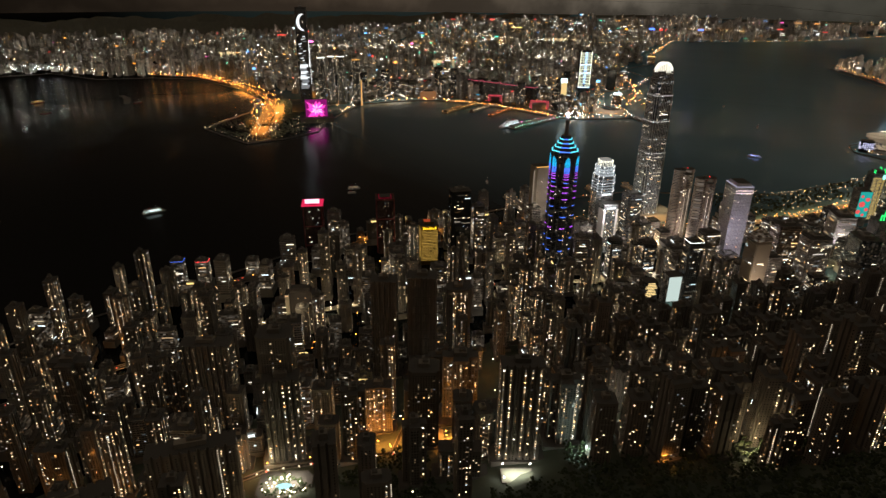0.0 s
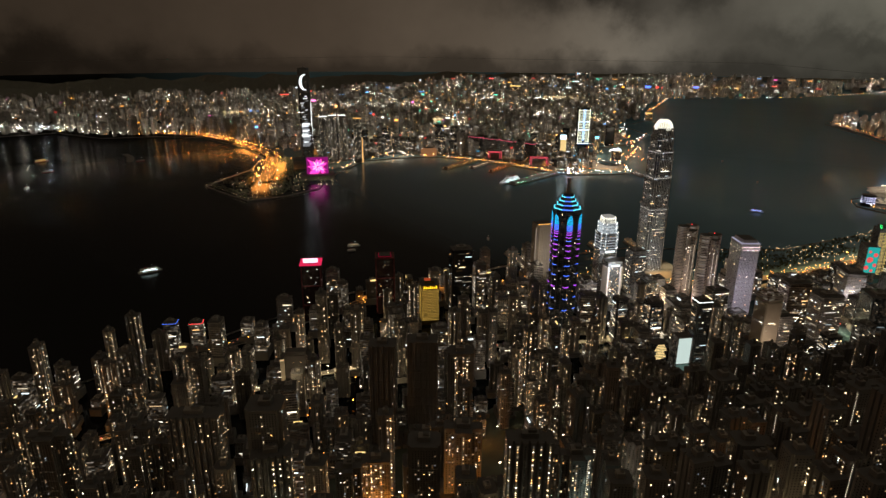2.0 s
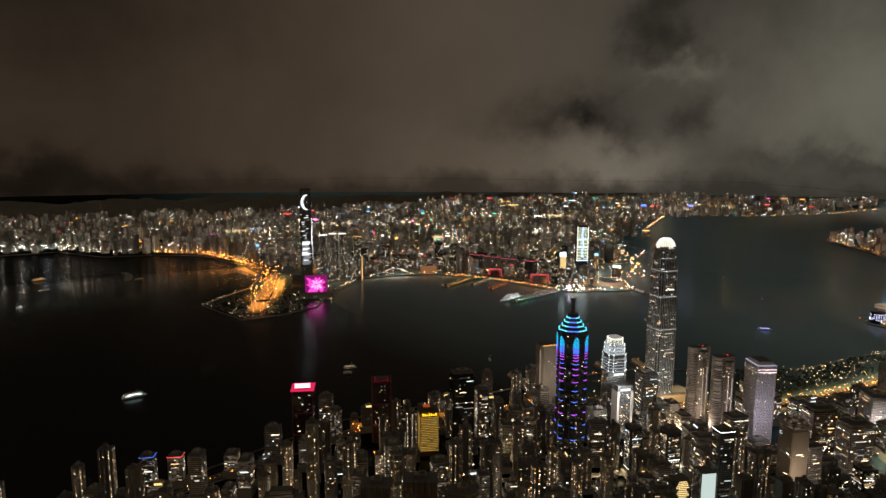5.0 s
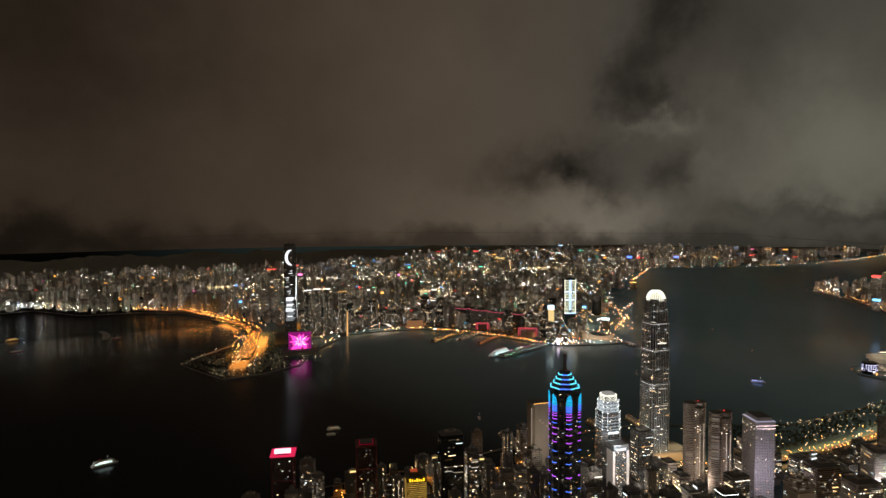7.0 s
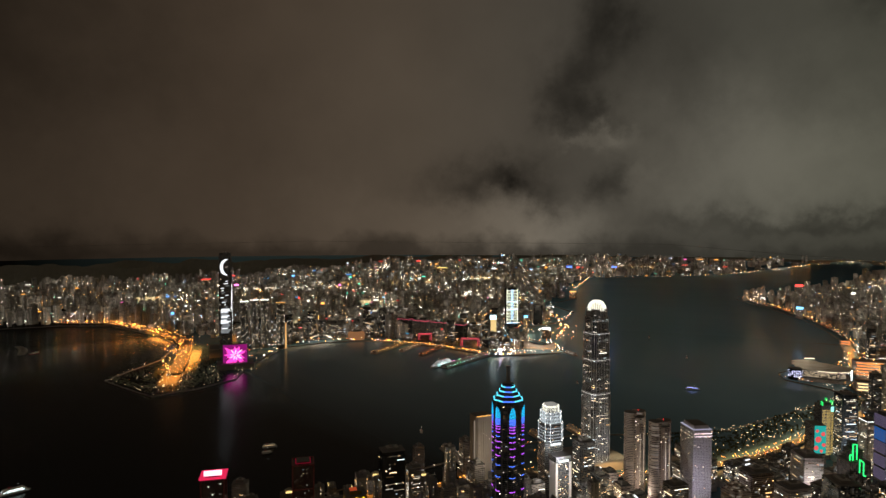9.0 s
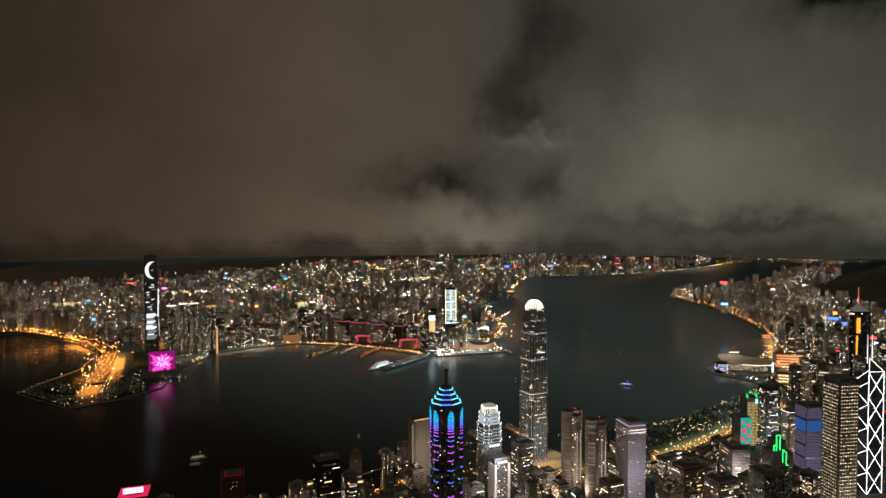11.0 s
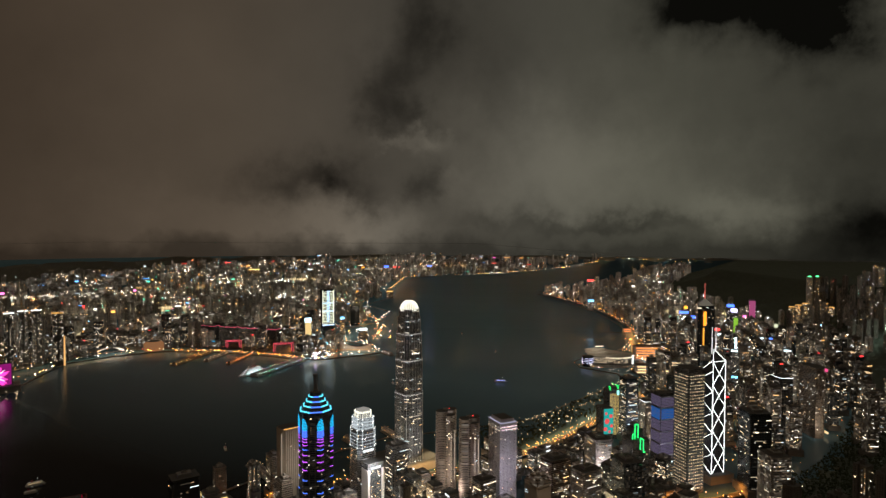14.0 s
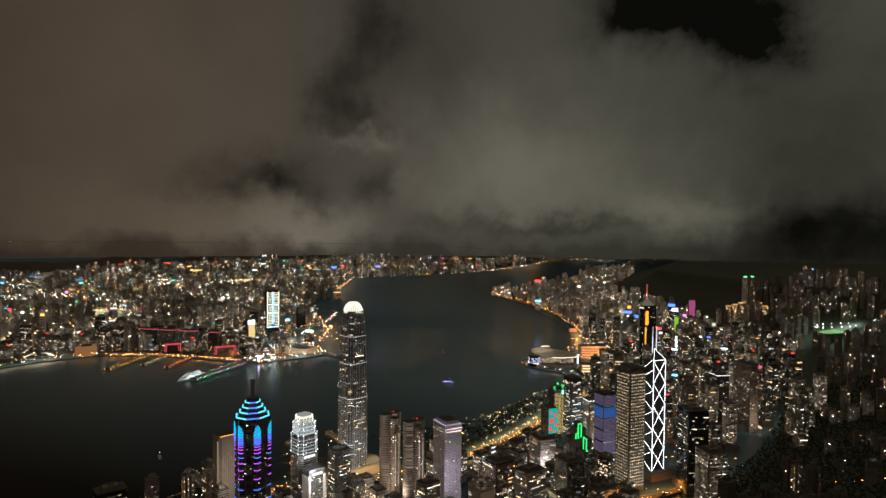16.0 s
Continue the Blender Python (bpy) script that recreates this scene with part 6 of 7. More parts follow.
    part("mast", Form().bar((a * 0.2, 0, z), (a * 0.2, 0, z + 8), 0.15).box(a * 0.2, 0, z + 8, z + 9, 0.9, 0.9, 0, 1), [steel, white_line], t)


pier_lamp = glow("pier_lamp", (1.0, 0.55, 0.16), 8.0, True)
flats_group()
red_roof_row()
white_frame_tower()
theatre()
pier(1999, 2507, 2290, 2586, 34, "long pier with orange lamps over dark water", concrete, pier_lamp)
pier(2120, 2440, 2310, 2500, 26, "short lit pier beside moored boats", concrete, glow("pier_white", (1.0, 0.86, 0.6), 6.0, True))
pier(2119, 2309, 2335, 2372, 22, "orange-lit pier with moored boats", concrete, glow("pier_red", (1.0, 0.3, 0.08), 8.0, True))
pier(1995, 2062, 2345, 2085, 56, "long terminal pier edged in cyan and green light", pale_stone, lit_rooms("terminal_lamp", [(0.0, (0.3, 1.0, 0.85)), (0.35, (0.85, 1.0, 0.95)), (0.6, (0.15, 1.0, 0.35)), (0.75, (0.3, 0.5, 1.0)), (0.88, (1.0, 0.25, 0.6))], 3.0, 30.0, 2.0), "terminal_pier")
ship(2030, 2100, 184, 150, 24, 6, white_paint, "white cruise ship with lit decks at the terminal pier", "cruise_ship", glow("ship_white", (0.9, 0.97, 1.0), 2.4, True), 8.0)
pier(1215, 1290, 1275, 1420, 30, "ferry pier with a lit shed roof", pale_stone, flood_warm)
pier(1330, 1250, 1390, 1370, 26, "ferry pier with warm lamps", pale_stone, amber_line)
pier(1480, 1200, 1540, 1310, 26, "ferry pier with warm lamps", pale_stone, amber_line)
pier(1590, 1150, 1650, 1250, 24, "ferry pier with warm lamps", pale_stone, amber_line)
pier(2640, 1830, 2600, 1760, 22, "short far pier under white lamps", pale_stone, white_line)
ship(409, 1964, -6, 62, 15, 3, white_paint, "passenger ferry with bright pale decks under way", "ferry", glow("ferry_light", (0.8, 1.0, 0.95), 4.0, True))
ship(961, 1785, -30, 40, 10, 2, white_paint, "small white ferry with lit cabin", "ferry", flood_warm)
ship(930, 1752, -30, 26, 8, 1, white_paint, "small launch with one lamp", "launch", flood_warm)
ship(352, 3350, 60, 40, 10, 2, white_paint, "harbour ferry with a bright white lamp", "ferry", glow("lamp_white", (1, 1, 1), 3.0))
ship(534, 4030, 20, 70, 16, 3, red_paint, "anchored freighter with orange deck lamps", "freighter", amber_line)
ship(500, 3700, 10, 50, 14, 1, red_paint, "dark barge with a few lamps", "barge", flood_warm)
ship(930, 3720, 10, 46, 12, 1, red_paint, "moored barge with white lamps", "barge", glow("lamp_white", (1, 1, 1), 3.0))
ship(2359, 1130, -66, 52, 14, 2, white_paint, "sightseeing boat with blue and amber lamps", "tour_boat", glow("tour_blue", (0.3, 0.4, 1.0), 5.0))
ship(2150, 1500, 40, 22, 7, 1, white_paint, "small launch with one lamp", "launch", flood_warm)
ship(2900, 1350, 20, 22, 7, 1, white_paint, "small launch with one lamp", "launch", flood_warm)
ship(3300, 1700, 20, 22, 7, 1, white_paint, "small launch with one lamp", "launch", flood_warm)
ship(1330, 1560, 50, 24, 7, 1, white_paint, "small launch with one lamp", "launch", flood_warm)
t = thing("light_tower", 2372, 2030, 4, 0, "slim waterside light tower glowing violet and white", "tower")
part("shaft", Form().prism(ring(0, 0, 4, 10), -4, 30, 0, shrink=0.8), [glow("lilac_glow", (0.7, 0.62, 1.0), 7.0, True)], t, "violet-white glowing shaft")
part("plinth", Form().box(0, 0, -4, 3, 16, 16), [concrete], t)
# the breakwater of the shelter
bw = Form()
for k in range(26):
    u = k / 25
    bw.box(880 + 90 * u + 20 * math.sin(u * 6), 3740 + 560 * u, -2, 3, 26, 30, 20 * math.sin(u * 9))
tagged(new("breakwater", bw.mesh("breakwater", [concrete])), "low dark stone breakwater in the harbour", "breakwater", kind="structure")


# ---- the terrace with the pool, the court and the lit street on the slope ----
def pool_terrace():
    x, y = 143, 731
    t = thing("pool_terrace", x, y, 72, -40, "lit podium garden with a pale blue swimming pool", "terrace")
    part("podium", Form().loft([(rect(0, 0, 62, 44, 0, 8), -18), (rect(0, 0, 62, 44, 0, 8), 2)], 0, 1), [concrete, paving], t)
    part("pool", Form().prism(ring(0, -3, 10, 18, 0, 5), 1.5, 2.1, 0), [glow("pool_water", (0.45, 0.9, 1.0), 1.3)], t, "glowing pale blue pool")
    rng = random.Random(81)
    f = Form()
    for _ in range(34):
        a, r = rng.uniform(0, 6.28), rng.uniform(11, 26)
        f.box(r * math.cos(a), -3 + r * 0.7 * math.sin(a), 3.5, 4.2, 0.8, 0.8)
    part("garden_lamp", f, [glow("garden_lamp", (1.0, 0.85, 0.45), 26.0)], t, "small yellow garden lamps", kind="stuff")
    g = Form()
    for _ in range(70):
        a, r = rng.uniform(0, 6.28), rng.uniform(9, 29)
        cx, cy = r * math.cos(a), -3 + r * 0.68 * math.sin(a)
        for _ in range(4):
            b = rng.uniform(0.7, 1.6)
            ox, oy, oz = cx + rng.gauss(0, 1), cy + rng.gauss(0, 1), rng.uniform(2.4, 4.4)
            g.prism(ring(ox, oy, b, 5, rng.random()), oz, oz + b, 0, shrink=0.4)
    part("shrub", g, [leaf], t, "low garden shrubs", kind="stuff")
    take(x, y, 38)
    take(118, 700, 30)
    take(92, 664, 30)
    take(150, 690, 30)
    take(140, 655, 30)
    take(168, 655, 25)
    take(102, 632, 30)
    take(120, 665, 30)
    c = thing("sports_court", 316, 533, ground(316, 533) + 1, -42, "small floodlit rooftop sports court", "court")
    part("deck", Form().box(0, 0, -16, 0.4, 34, 22), [concrete], c)
    part("court_surface", Form().box(0, 0, 0.4, 0.5, 31, 19), [bsdf("court_paint", (0.3, 0.34, 0.28), 0.8, vary=0.3)], c)
    part("floodlight", Form().box(-15, 10, 7, 7.8, 1.4, 1.4).box(15, 10, 7, 7.8, 1.4, 1.4).box(-15, -10, 7, 7.8, 1.4, 1.4).box(15, -10, 7, 7.8, 1.4, 1.4), [glow("court_flood", (1.0, 0.93, 0.8), 12.0)], c, "court floodlights", kind="stuff")
    take(316, 533, 22)


pool_terrace()
residential_tower("comb", 44, 26, 128, random.Random(83), 0.12, tile_wall, 182, 795, ground(182, 795), -32, label="tall slim block with a lit stair column beside the pool garden", name="residential_tower")
take(182, 795, 36)
for x, y in ((283, 683), (290, 696), (275, 705), (332, 662), (340, 672), (322, 652), (272, 726), (262, 735), (300, 672), (352, 650)):
    orange_spots.append((x, y, 8))


# ---- signs and lit fronts along both waterfronts ----
def facing(x, y):
    """The turn that brings a front round to the hill."""
    return math.degrees(math.atan2(60 - x, y - 310))


def lit_block(x, y, w, d, h, wall, label, sign=None, tall=8, wide=0.8, at=None, seed=1, share=0.15, side=0.0, rooms_mat=None, z=4, cat="office building", name="office_tower", group="", clear=0.6, frame_mat=None):
    """A block with lit storeys and a glowing board on its harbour front; far ones are drawn in with the rest of the far town."""
    (px, py, pz), s = carry(x, y, z)
    t = thing(name, px, py, pz, facing(x, y) + side, label, cat, group)
    w, d, h = w * s, d * s, h * s
    poly = rect(0, 0, w, d, 0, 1.0 * s)
    part("wall", Form().loft([(poly, -8 * s), (poly, h)], 0, 1), [wall, roofing], t)
    part("roof_plant", Form().box(0, 0, h, h + 4 * s, w * 0.5, d * 0.5, 0, 0, 1), [concrete, roofing], t)
    if share:
        part("glazing", panes(Form(), poly, 6 * s, h - 3 * s, random.Random(seed), 3.8 * s, 3.4 * s, 2.7 * s, 1.7 * s, share, 0, out=0.2), [rooms_mat or offices], t, kind="stuff")
    if sign:
        top = (at or h / s + 2) * s
        part("sign", Form().box(0, -d / 2 - 0.5 * s, top - tall * s, top, w * wide, 1.2 * s), [sign], t, "glowing sign board")
    if frame_mat:
        f = Form()
        for k in range(int(h / s / 9)):
            for a, b in zip(poly, poly[1:] + poly[:1]):
                f.bar((a[0] * 1.02, a[1] * 1.02, (6 + k * 9) * s), (b[0] * 1.02, b[1] * 1.02, (6 + k * 9) * s), 0.5 * s)
        part("light_band", f, [frame_mat], t, "bands of light round the storeys", kind="stuff")
    take(x, y, max(w, d) * clear / s)
    return t


blue_sign = glow("sky_blue_sign", (0.16, 0.6, 1.0), 3.2)
deep_sign = glow("deep_blue_sign", (0.06, 0.16, 1.0), 3.2)
ice_sign = glow("ice_sign", (0.7, 0.92, 1.0), 3.6)
red_sign = glow("red_board", (1.0, 0.06, 0.05), 3.0)
green_sign = glow("green_board", (0.42, 0.85, 0.08), 0.6)
rose_sign = glow("rose_wash", (1.0, 0.2, 0.5), 0.35)
orange_sign = glow("orange_board", (1.0, 0.36, 0.04), 2.4)
gold_rooms = lit_rooms("gold_rooms", [(0.0, (1.0, 0.5, 0.14)), (0.4, (1.0, 0.66, 0.26)), (0.8, WHITE)], 0.3, 6.0, 4.0)
bright_rooms = lit_rooms("bright_rooms", [(0.0, WHITE), (0.5, (1.0, 0.86, 0.6)), (0.85, COOL)], 0.2, 5.0, 4.0)

# the peninsula
for k, row in enumerate((
    (2533, 2099, 46, 24, 46, block_bays, "low waterfront block under a blue sign board", blue_sign, 9, 0.8, 46),
    (2916, 2117, 50, 30, 58, stone_bays, "block with a broad blue-white sign board", ice_sign, 10, 0.85, 58),
    (2990, 2300, 34, 30, 98, stone_bays, "tower with a cyan sign at its head", blue_sign, 12, 0.6, 98),
    (3327, 2435, 56, 46, 112, dark_glass, "plain black glass tower", None, 0, 0, None),
    (3372, 3106, 40, 30, 82, block_bays, "block with an orange and blue sign", deep_sign, 14, 0.5, 50),
    (7146, 4416, 70, 50, 95, block_bays, "far tower with a blue sign board", deep_sign, 22, 0.9, 100),
    (7234, 4341, 50, 40, 85, block_bays, "far tower with a red sign", red_sign, 16, 0.7, 90),
    (7300, 4300, 44, 40, 80, block_bays, "far tower with a red sign", red_sign, 16, 0.7, 86),
    (7665, 4046, 66, 50, 85, block_bays, "far tower with a blue sign board", deep_sign, 18, 0.9, 90),
    (5932, 5546, 130, 50, 92, stone_bays, "far slab with a gold-lit roof", glow("gold_roof", (1.0, 0.72, 0.2), 2.2), 7, 1.0, 92),
    (7101, 4744, 60, 50, 95, stone_bays, "far tower glowing orange", orange_sign, 18, 0.5, 80),
    (4730, 2986, 62, 50, 62, stone_bays, "round waterfront hotel lit gold", glow("gold_band", (1.0, 0.66, 0.22), 1.8), 6, 0.9, 56),
    (2850, 4291, 40, 34, 72, block_bays, "block with a tall red sign", red_sign, 30, 0.35, 66),
    (1949, 6400, 120, 40, 60, block_bays, "far block with an orange roof line", orange_sign, 6, 1.0, 62),
    (2500, 6300, 90, 40, 70, block_bays, "far block with an orange roof line", orange_sign, 6, 1.0, 72),
    (3100, 6200, 90, 40, 80, block_bays, "far block with a red roof line", red_sign, 5, 1.0, 82),
    (1250, 4900, 90, 40, 60, block_bays, "far block with orange-lit storeys", orange_sign, 5, 1.0, 62),
)):
    lit_block(*row, seed=900 + k, share=0.0 if row[7] is None else 0.25, rooms_mat=gold_rooms, group="signed blocks of the peninsula")


def culture_centre():
    """Pale windowless hall with a swept roof at the point."""
    t = thing("culture_hall", 2640, 1985, 4, facing(2640, 1985), "pale windowless hall with a swept roof, floodlit", "concert hall")
    pale = bsdf("pale_tile", (0.6, 0.52, 0.44), 0.7, vary=0.3, grain=0.2)
    body = Form()
    n = 12
    for k in range(n):
        x0, x1 = -75 + 150 * k / n, -75 + 150 * (k + 1) / n
        h0, h1 = [16 + 22 * ((x - 10) / 75) ** 2 for x in (x0, x1)]
        body.face([(x0, -16, -4), (x1, -16, -4), (x1, -12, h1), (x0, -12, h0)], 0)
        body.face([(x1, 18, -4), (x0, 18, -4), (x0, 14, h0), (x1, 14, h1)], 0)
        body.face([(x0, -12, h0), (x1, -12, h1), (x1, 14, h1), (x0, 14, h0)], 1)
    for x in (-75, 75):
        h = 16 + 22 * ((x - 10) / 75) ** 2
        body.face([(x, -16, -4), (x, -12, h), (x, 14, h), (x, 18, -4)], 0)
    part("wall", body, [pale, roofing], t)
    f = Form()
    for k in range(26):
        f.box(-78 + 6 * k, -24, 4, 5.4, 1.6, 1.6)
    part("foot_light", f, [amber_line], t, "row of lamps at the wall's foot", kind="stuff")
    take(2640, 1985, 80)


culture_centre()
flood(2560, 1930, 12, 2640, 1985, 16, 40, 60000, (1.0, 0.86, 0.66))
flood(2450, 2230, 8, 2400, 2330, 10, 30, 26000, ORANGE)

# the island's eastern shore
for k, row in enumerate((
    (5883, 1506, 70, 40, 125, block_bays, "far shore tower with a red sign", red_sign, 16, 0.8, 126),
    (4704, 1258, 46, 30, 72, block_bays, "shore block with a cyan sign", blue_sign, 14, 0.9, 72),
    (4234, 581, 60, 30, 84, stone_bays, "block with a deep blue sign", deep_sign, 14, 0.9, 84),
    (4060, 500, 60, 30, 82, stone_bays, "block with a bright blue sign", deep_sign, 16, 1.0, 82),
    (4399, 581, 46, 34, 96, stone_bays, "block with an orange-lit head", orange_sign, 16, 0.5, 98),
    (4123, 315, 44, 30, 152, curtain, "tower with blue and white signs at its head", deep_sign, 16, 0.9, 154),
    (4000, 296, 38, 30, 142, curtain, "tower with a white-violet sign", glow("lilac_board", (0.62, 0.6, 1.0), 3.2), 20, 0.9, 144),
    (3764, 287, 26, 24, 122, curtain, "slim tower with a tall green light wall", green_sign, 80, 0.85, 122),
    # the tall dim board imitates rose light washed over this tower
    (4339, 194, 44, 36, 165, curtain, "tower washed in rose light", rose_sign, 120, 0.8, 160),
    (3251, 348, 42, 26, 112, stone_bays, "block with a cyan-white sign", ice_sign, 12, 0.9, 112),
    (3330, 372, 30, 24, 122, stone_bays, "block with a small red sign", red_sign, 10, 0.8, 122),
    (3234, 290, 20, 20, 106, curtain, "slim tower with an upright white sign", ice_sign, 60, 0.35, 100),
    (3247, 187, 34, 30, 104, stone_bays, "tower with a white-lit head", ice_sign, 6, 0.6, 106),
    (2300, 300, 30, 26, 120, curtain, "tower with a blue roof sign", blue_sign, 6, 0.6, 122),
    (2610, 300, 34, 28, 150, curtain, "tower with a white roof sign", ice_sign, 5, 0.6, 152),
    (2480, 150, 30, 26, 140, stone_bays, "tower with a red roof sign", red_sign, 4, 0.5, 142),
    (2700, 120, 34, 30, 150, stone_bays, "tower with a white roof sign", ice_sign, 4, 0.7, 152),
    (2960, 160, 34, 30, 150, stone_bays, "tower with a blue roof sign", deep_sign, 5, 0.5, 152),
)):
    lit_block(*row, seed=940 + k, share=0.22, rooms_mat=bright_rooms, group="signed blocks of the eastern shore")
for x, y, h in ((4239, -99, 326), (4270, -141, 326)):
    lit_block(x, y, 34, 30, h, block_bays, "very tall slim flats with green lights on the roof", glow("green_lamp", (0.1, 1.0, 0.3), 3.5), 5, 0.5, h + 4, seed=int(x), share=0.12, rooms_mat=gold_rooms, z=4, cat="apartment tower", name="residential_tower", group="green-topped twins")
for k in range(7):
    x, y = 4090 + 14 * k, 0 - 34 * k
    lit_block(x, y, 30, 26, 160 + (k % 3) * 10, block_bays, "hillside block of flats under orange roof lamps", amber_line, 3, 1.0, 163 + (k % 3) * 10, seed=960 + k, share=0.34, rooms_mat=gold_rooms, cat="apartment tower", name="residential_tower", group="hillside flats in a row", clear=0.4)


def lit_hall(x, y, w, d, h, label, mat, levels):
    t = thing("market_hall", x, y, 4, facing(x, y) + 14, label, "hall")
    part("wall", Form().box(0, 0, -8, h, w, d, 0, 0, 1), [pale_stone, roofing], t)
    for k in range(levels):
        part("gallery", Form().box(0, -d / 2 - 0.6, 3 + k * h / levels, 3 + (k + 0.42) * h / levels, w * (0.96 - 0.05 * (k % 2)), 1.0), [mat], t, "lit open gallery")
    take(x, y, w * 0.55)


lit_hall(3062, 662, 122, 64, 58, "broad hall with orange-lit open galleries", glow("gallery_orange", (1.0, 0.33, 0.1), 1.3), 5)
lit_hall(2764, 628, 96, 50, 34, "low hall with warm lit galleries", glow("gallery_warm", (1.0, 0.72, 0.36), 1.6), 3)
lit_hall(2706, 556, 38, 30, 34, "small block with bright warm galleries", glow("gallery_warm", (1.0, 0.72, 0.36), 1.6), 3)
lit_hall(3770, 858, 44, 26, 22, "low orange-lit pavilion on the shore", glow("gallery_orange", (1.0, 0.33, 0.1), 1.3), 2)
take(2760, 850, 110)
take(2720, 720, 90)
take(2840, 700, 60)
LAWNS = [(228, 668, 42), (192, 676, 20), (2070, 40, 60), (2040, 120, 55), (1990, 60, 60), (2100, 150, 40)]
TAKEN += LAWNS


def sports_ground():
    """A floodlit oval with its masts."""
    (x, y, z), s = carry(3530, -432, 122)
    t = thing("sports_ground", x, y, z, -45, "floodlit green racing oval on the far side of the town", "sports ground")
    part("turf", Form().prism(ring(0, 0, 140 * s, 32, 0, 44 * s), -60 * s, 6 * s, 0), [bsdf("turf", (0.1, 0.2, 0.07), 0.95, vary=0.3, grain=0.3)], t)
    m = Form()
    for k in range(14):
        a = 2 * math.pi * k / 14
        px, py = 143 * s * math.cos(a), 47 * s * math.sin(a)
        m.bar((px, py, 0), (px, py, 34 * s), 0.4 * s, 1).box(px, py, 34 * s, 36 * s, 3.4 * s, 2.5 * s)
    part("floodlight", m, [glow("oval_flood", (0.85, 1.0, 0.9), 9.0), steel], t, "banks of white floodlights on masts", kind="stuff")
    d = bpy.data.lights.new("floodlights", "AREA")
    d.shape, d.size, d.size_y, d.energy, d.color = "RECTANGLE", 240 * s, 70 * s, 260000 * s * s, (0.8, 1.0, 0.85)
    new("floodlights", d).matrix_basis = pose(x, y, z + 60 * s, 0, 0, -45)
    take(3530, -432, 130)


sports_ground()

for x, y in ((1590, -20), (1575, -30), (1560, -60), (1540, -75), (1530, -90), (1555, -45)):
    orange_spots.append((x, y, 7))

# ---- the town that fills the slope and the shore ----
MID_KINDS = ("cross", "comb", "bay", "comb")
fill = random.Random(77)


def library(count, make):
    """A few models, built far below the ground's reach and copied from there."""
    return [make(k) for k in range(count)]


def fill_town(models, x0, x1, y0, y1, step, ok, limit, shrink=(0.8, 1.15), turn=-35):
    """Copies of the models on a jittered street grid; the first of each model stands too."""
    used = 0
    spare = list(models)
    spots = []
    y = y0
    while y < y1:
        x = x0
        while x < x1:
            spots.append((x + fill.uniform(-0.3, 0.3) * step, y + fill.uniform(-0.3, 0.3) * step))
            x += step
        y += step
    fill.shuffle(spots)
    for x, y in spots:
        if used >= limit:
            break
        r = step * 0.3
        if not ok(x, y) or not free(x, y, r):
            continue
        take(x, y, r)
        s = fill.uniform(*shrink)
        m = pose(x, y, ground(x, y) - 1.0, 0, 0, turn + fill.choice((0, 90, 180, 270)) + fill.uniform(-8, 8)) @ Matrix.Diagonal((1, 1, s, 1))
        if spare:
            spare.pop().matrix_basis = m
        else:
            copy_thing(fill.choice(models), m)
        used += 1
    return used


def slope_edge(x):
    """How far up the slope the town goes."""
    return 430 if x < 320 else (570 if x < 480 else 650)


def west_slope(x, y):
    return x > float(np.interp(y, (150, 280, 406, 473, 533, 600), (480, 455, 430, 390, 330, -900))) and inside(x, y, ISLAND) and to_shore(x, y, ISLAND) > 40 and inland(x, y) < slope_edge(x) and y > (330 if x < 320 else 110)


def flat_model(k, name, group):
    return residential_tower(MID_KINDS[k % 4], fill.uniform(18, 27), fill.uniform(15, 21), (72, 90, 104, 116, 126, 136, 98, 80)[k % 8], random.Random(300 + k), (0.1, 0.16, 0.24, 0.12)[(k // 2) % 4],
                             (plaster, tile_wall)[k % 2], stair=k % 3 == 0, podium=k % 2 == 0, name=name, group=group)


def upper_slope(x, y):
    """The topmost streets, where the towers stand close above the woods."""
    edge = float(np.interp(y, (240, 324, 408, 501, 604, 720), (530, 480, 424, 362, 294, 216)))
    return edge < x < edge + 330 and 300 < inland(x, y) < 640


near_flats = library(10, lambda k: residential_tower(MID_KINDS[(k + 1) % 4], fill.uniform(20, 30), fill.uniform(17, 23), (70, 88, 96, 62, 104, 80, 92, 58, 84, 100)[k], random.Random(330 + k), (0.13, 0.08, 0.2, 0.11)[k % 4],
                     (tile_wall, plaster, tile_wall)[k % 3], stair=k % 3 == 0, podium=k % 2 == 0, name="hillside_tower", group="topmost towers of the slope", label="dark block of flats above the woods with a few warm windows"))
fill_town(near_flats, 200, 900, 230, 760, 38, upper_slope, 110, (0.8, 1.1))
dark_flats = library(6, lambda k: residential_tower(MID_KINDS[(k + 2) % 4], fill.uniform(19, 28), fill.uniform(16, 21), (82, 98, 110, 90, 120, 74)[k], random.Random(360 + k), (0.03, 0.06, 0.02, 0.05)[k % 4],
                     tile_wall, stair=k % 2 == 0, podium=k % 2 == 1, name="dark_tower", group="dark towers of the upper streets", label="nearly unlit block of flats on the upper streets"))
fill_town(dark_flats, 640, 1150, 120, 800, 41, lambda x, y: west_slope(x, y) and inland(x, y) > 110, 110)
slim_flats = library(14, lambda k: flat_model(k, "residential_tower", "towers on the slope"))


def behind_shore(x, y):
    """Only low blocks stand in the first streets off the water."""
    return west_slope(x, y) and (x < 250 or to_shore(x, y, ISLAND) > 170)


fill_town(slim_flats, -900, 1150, 150, 1450, 41, behind_shore, 250)
more_flats = library(8, lambda k: flat_model(k + 14, "apartment_block", "apartment blocks of the slope"))
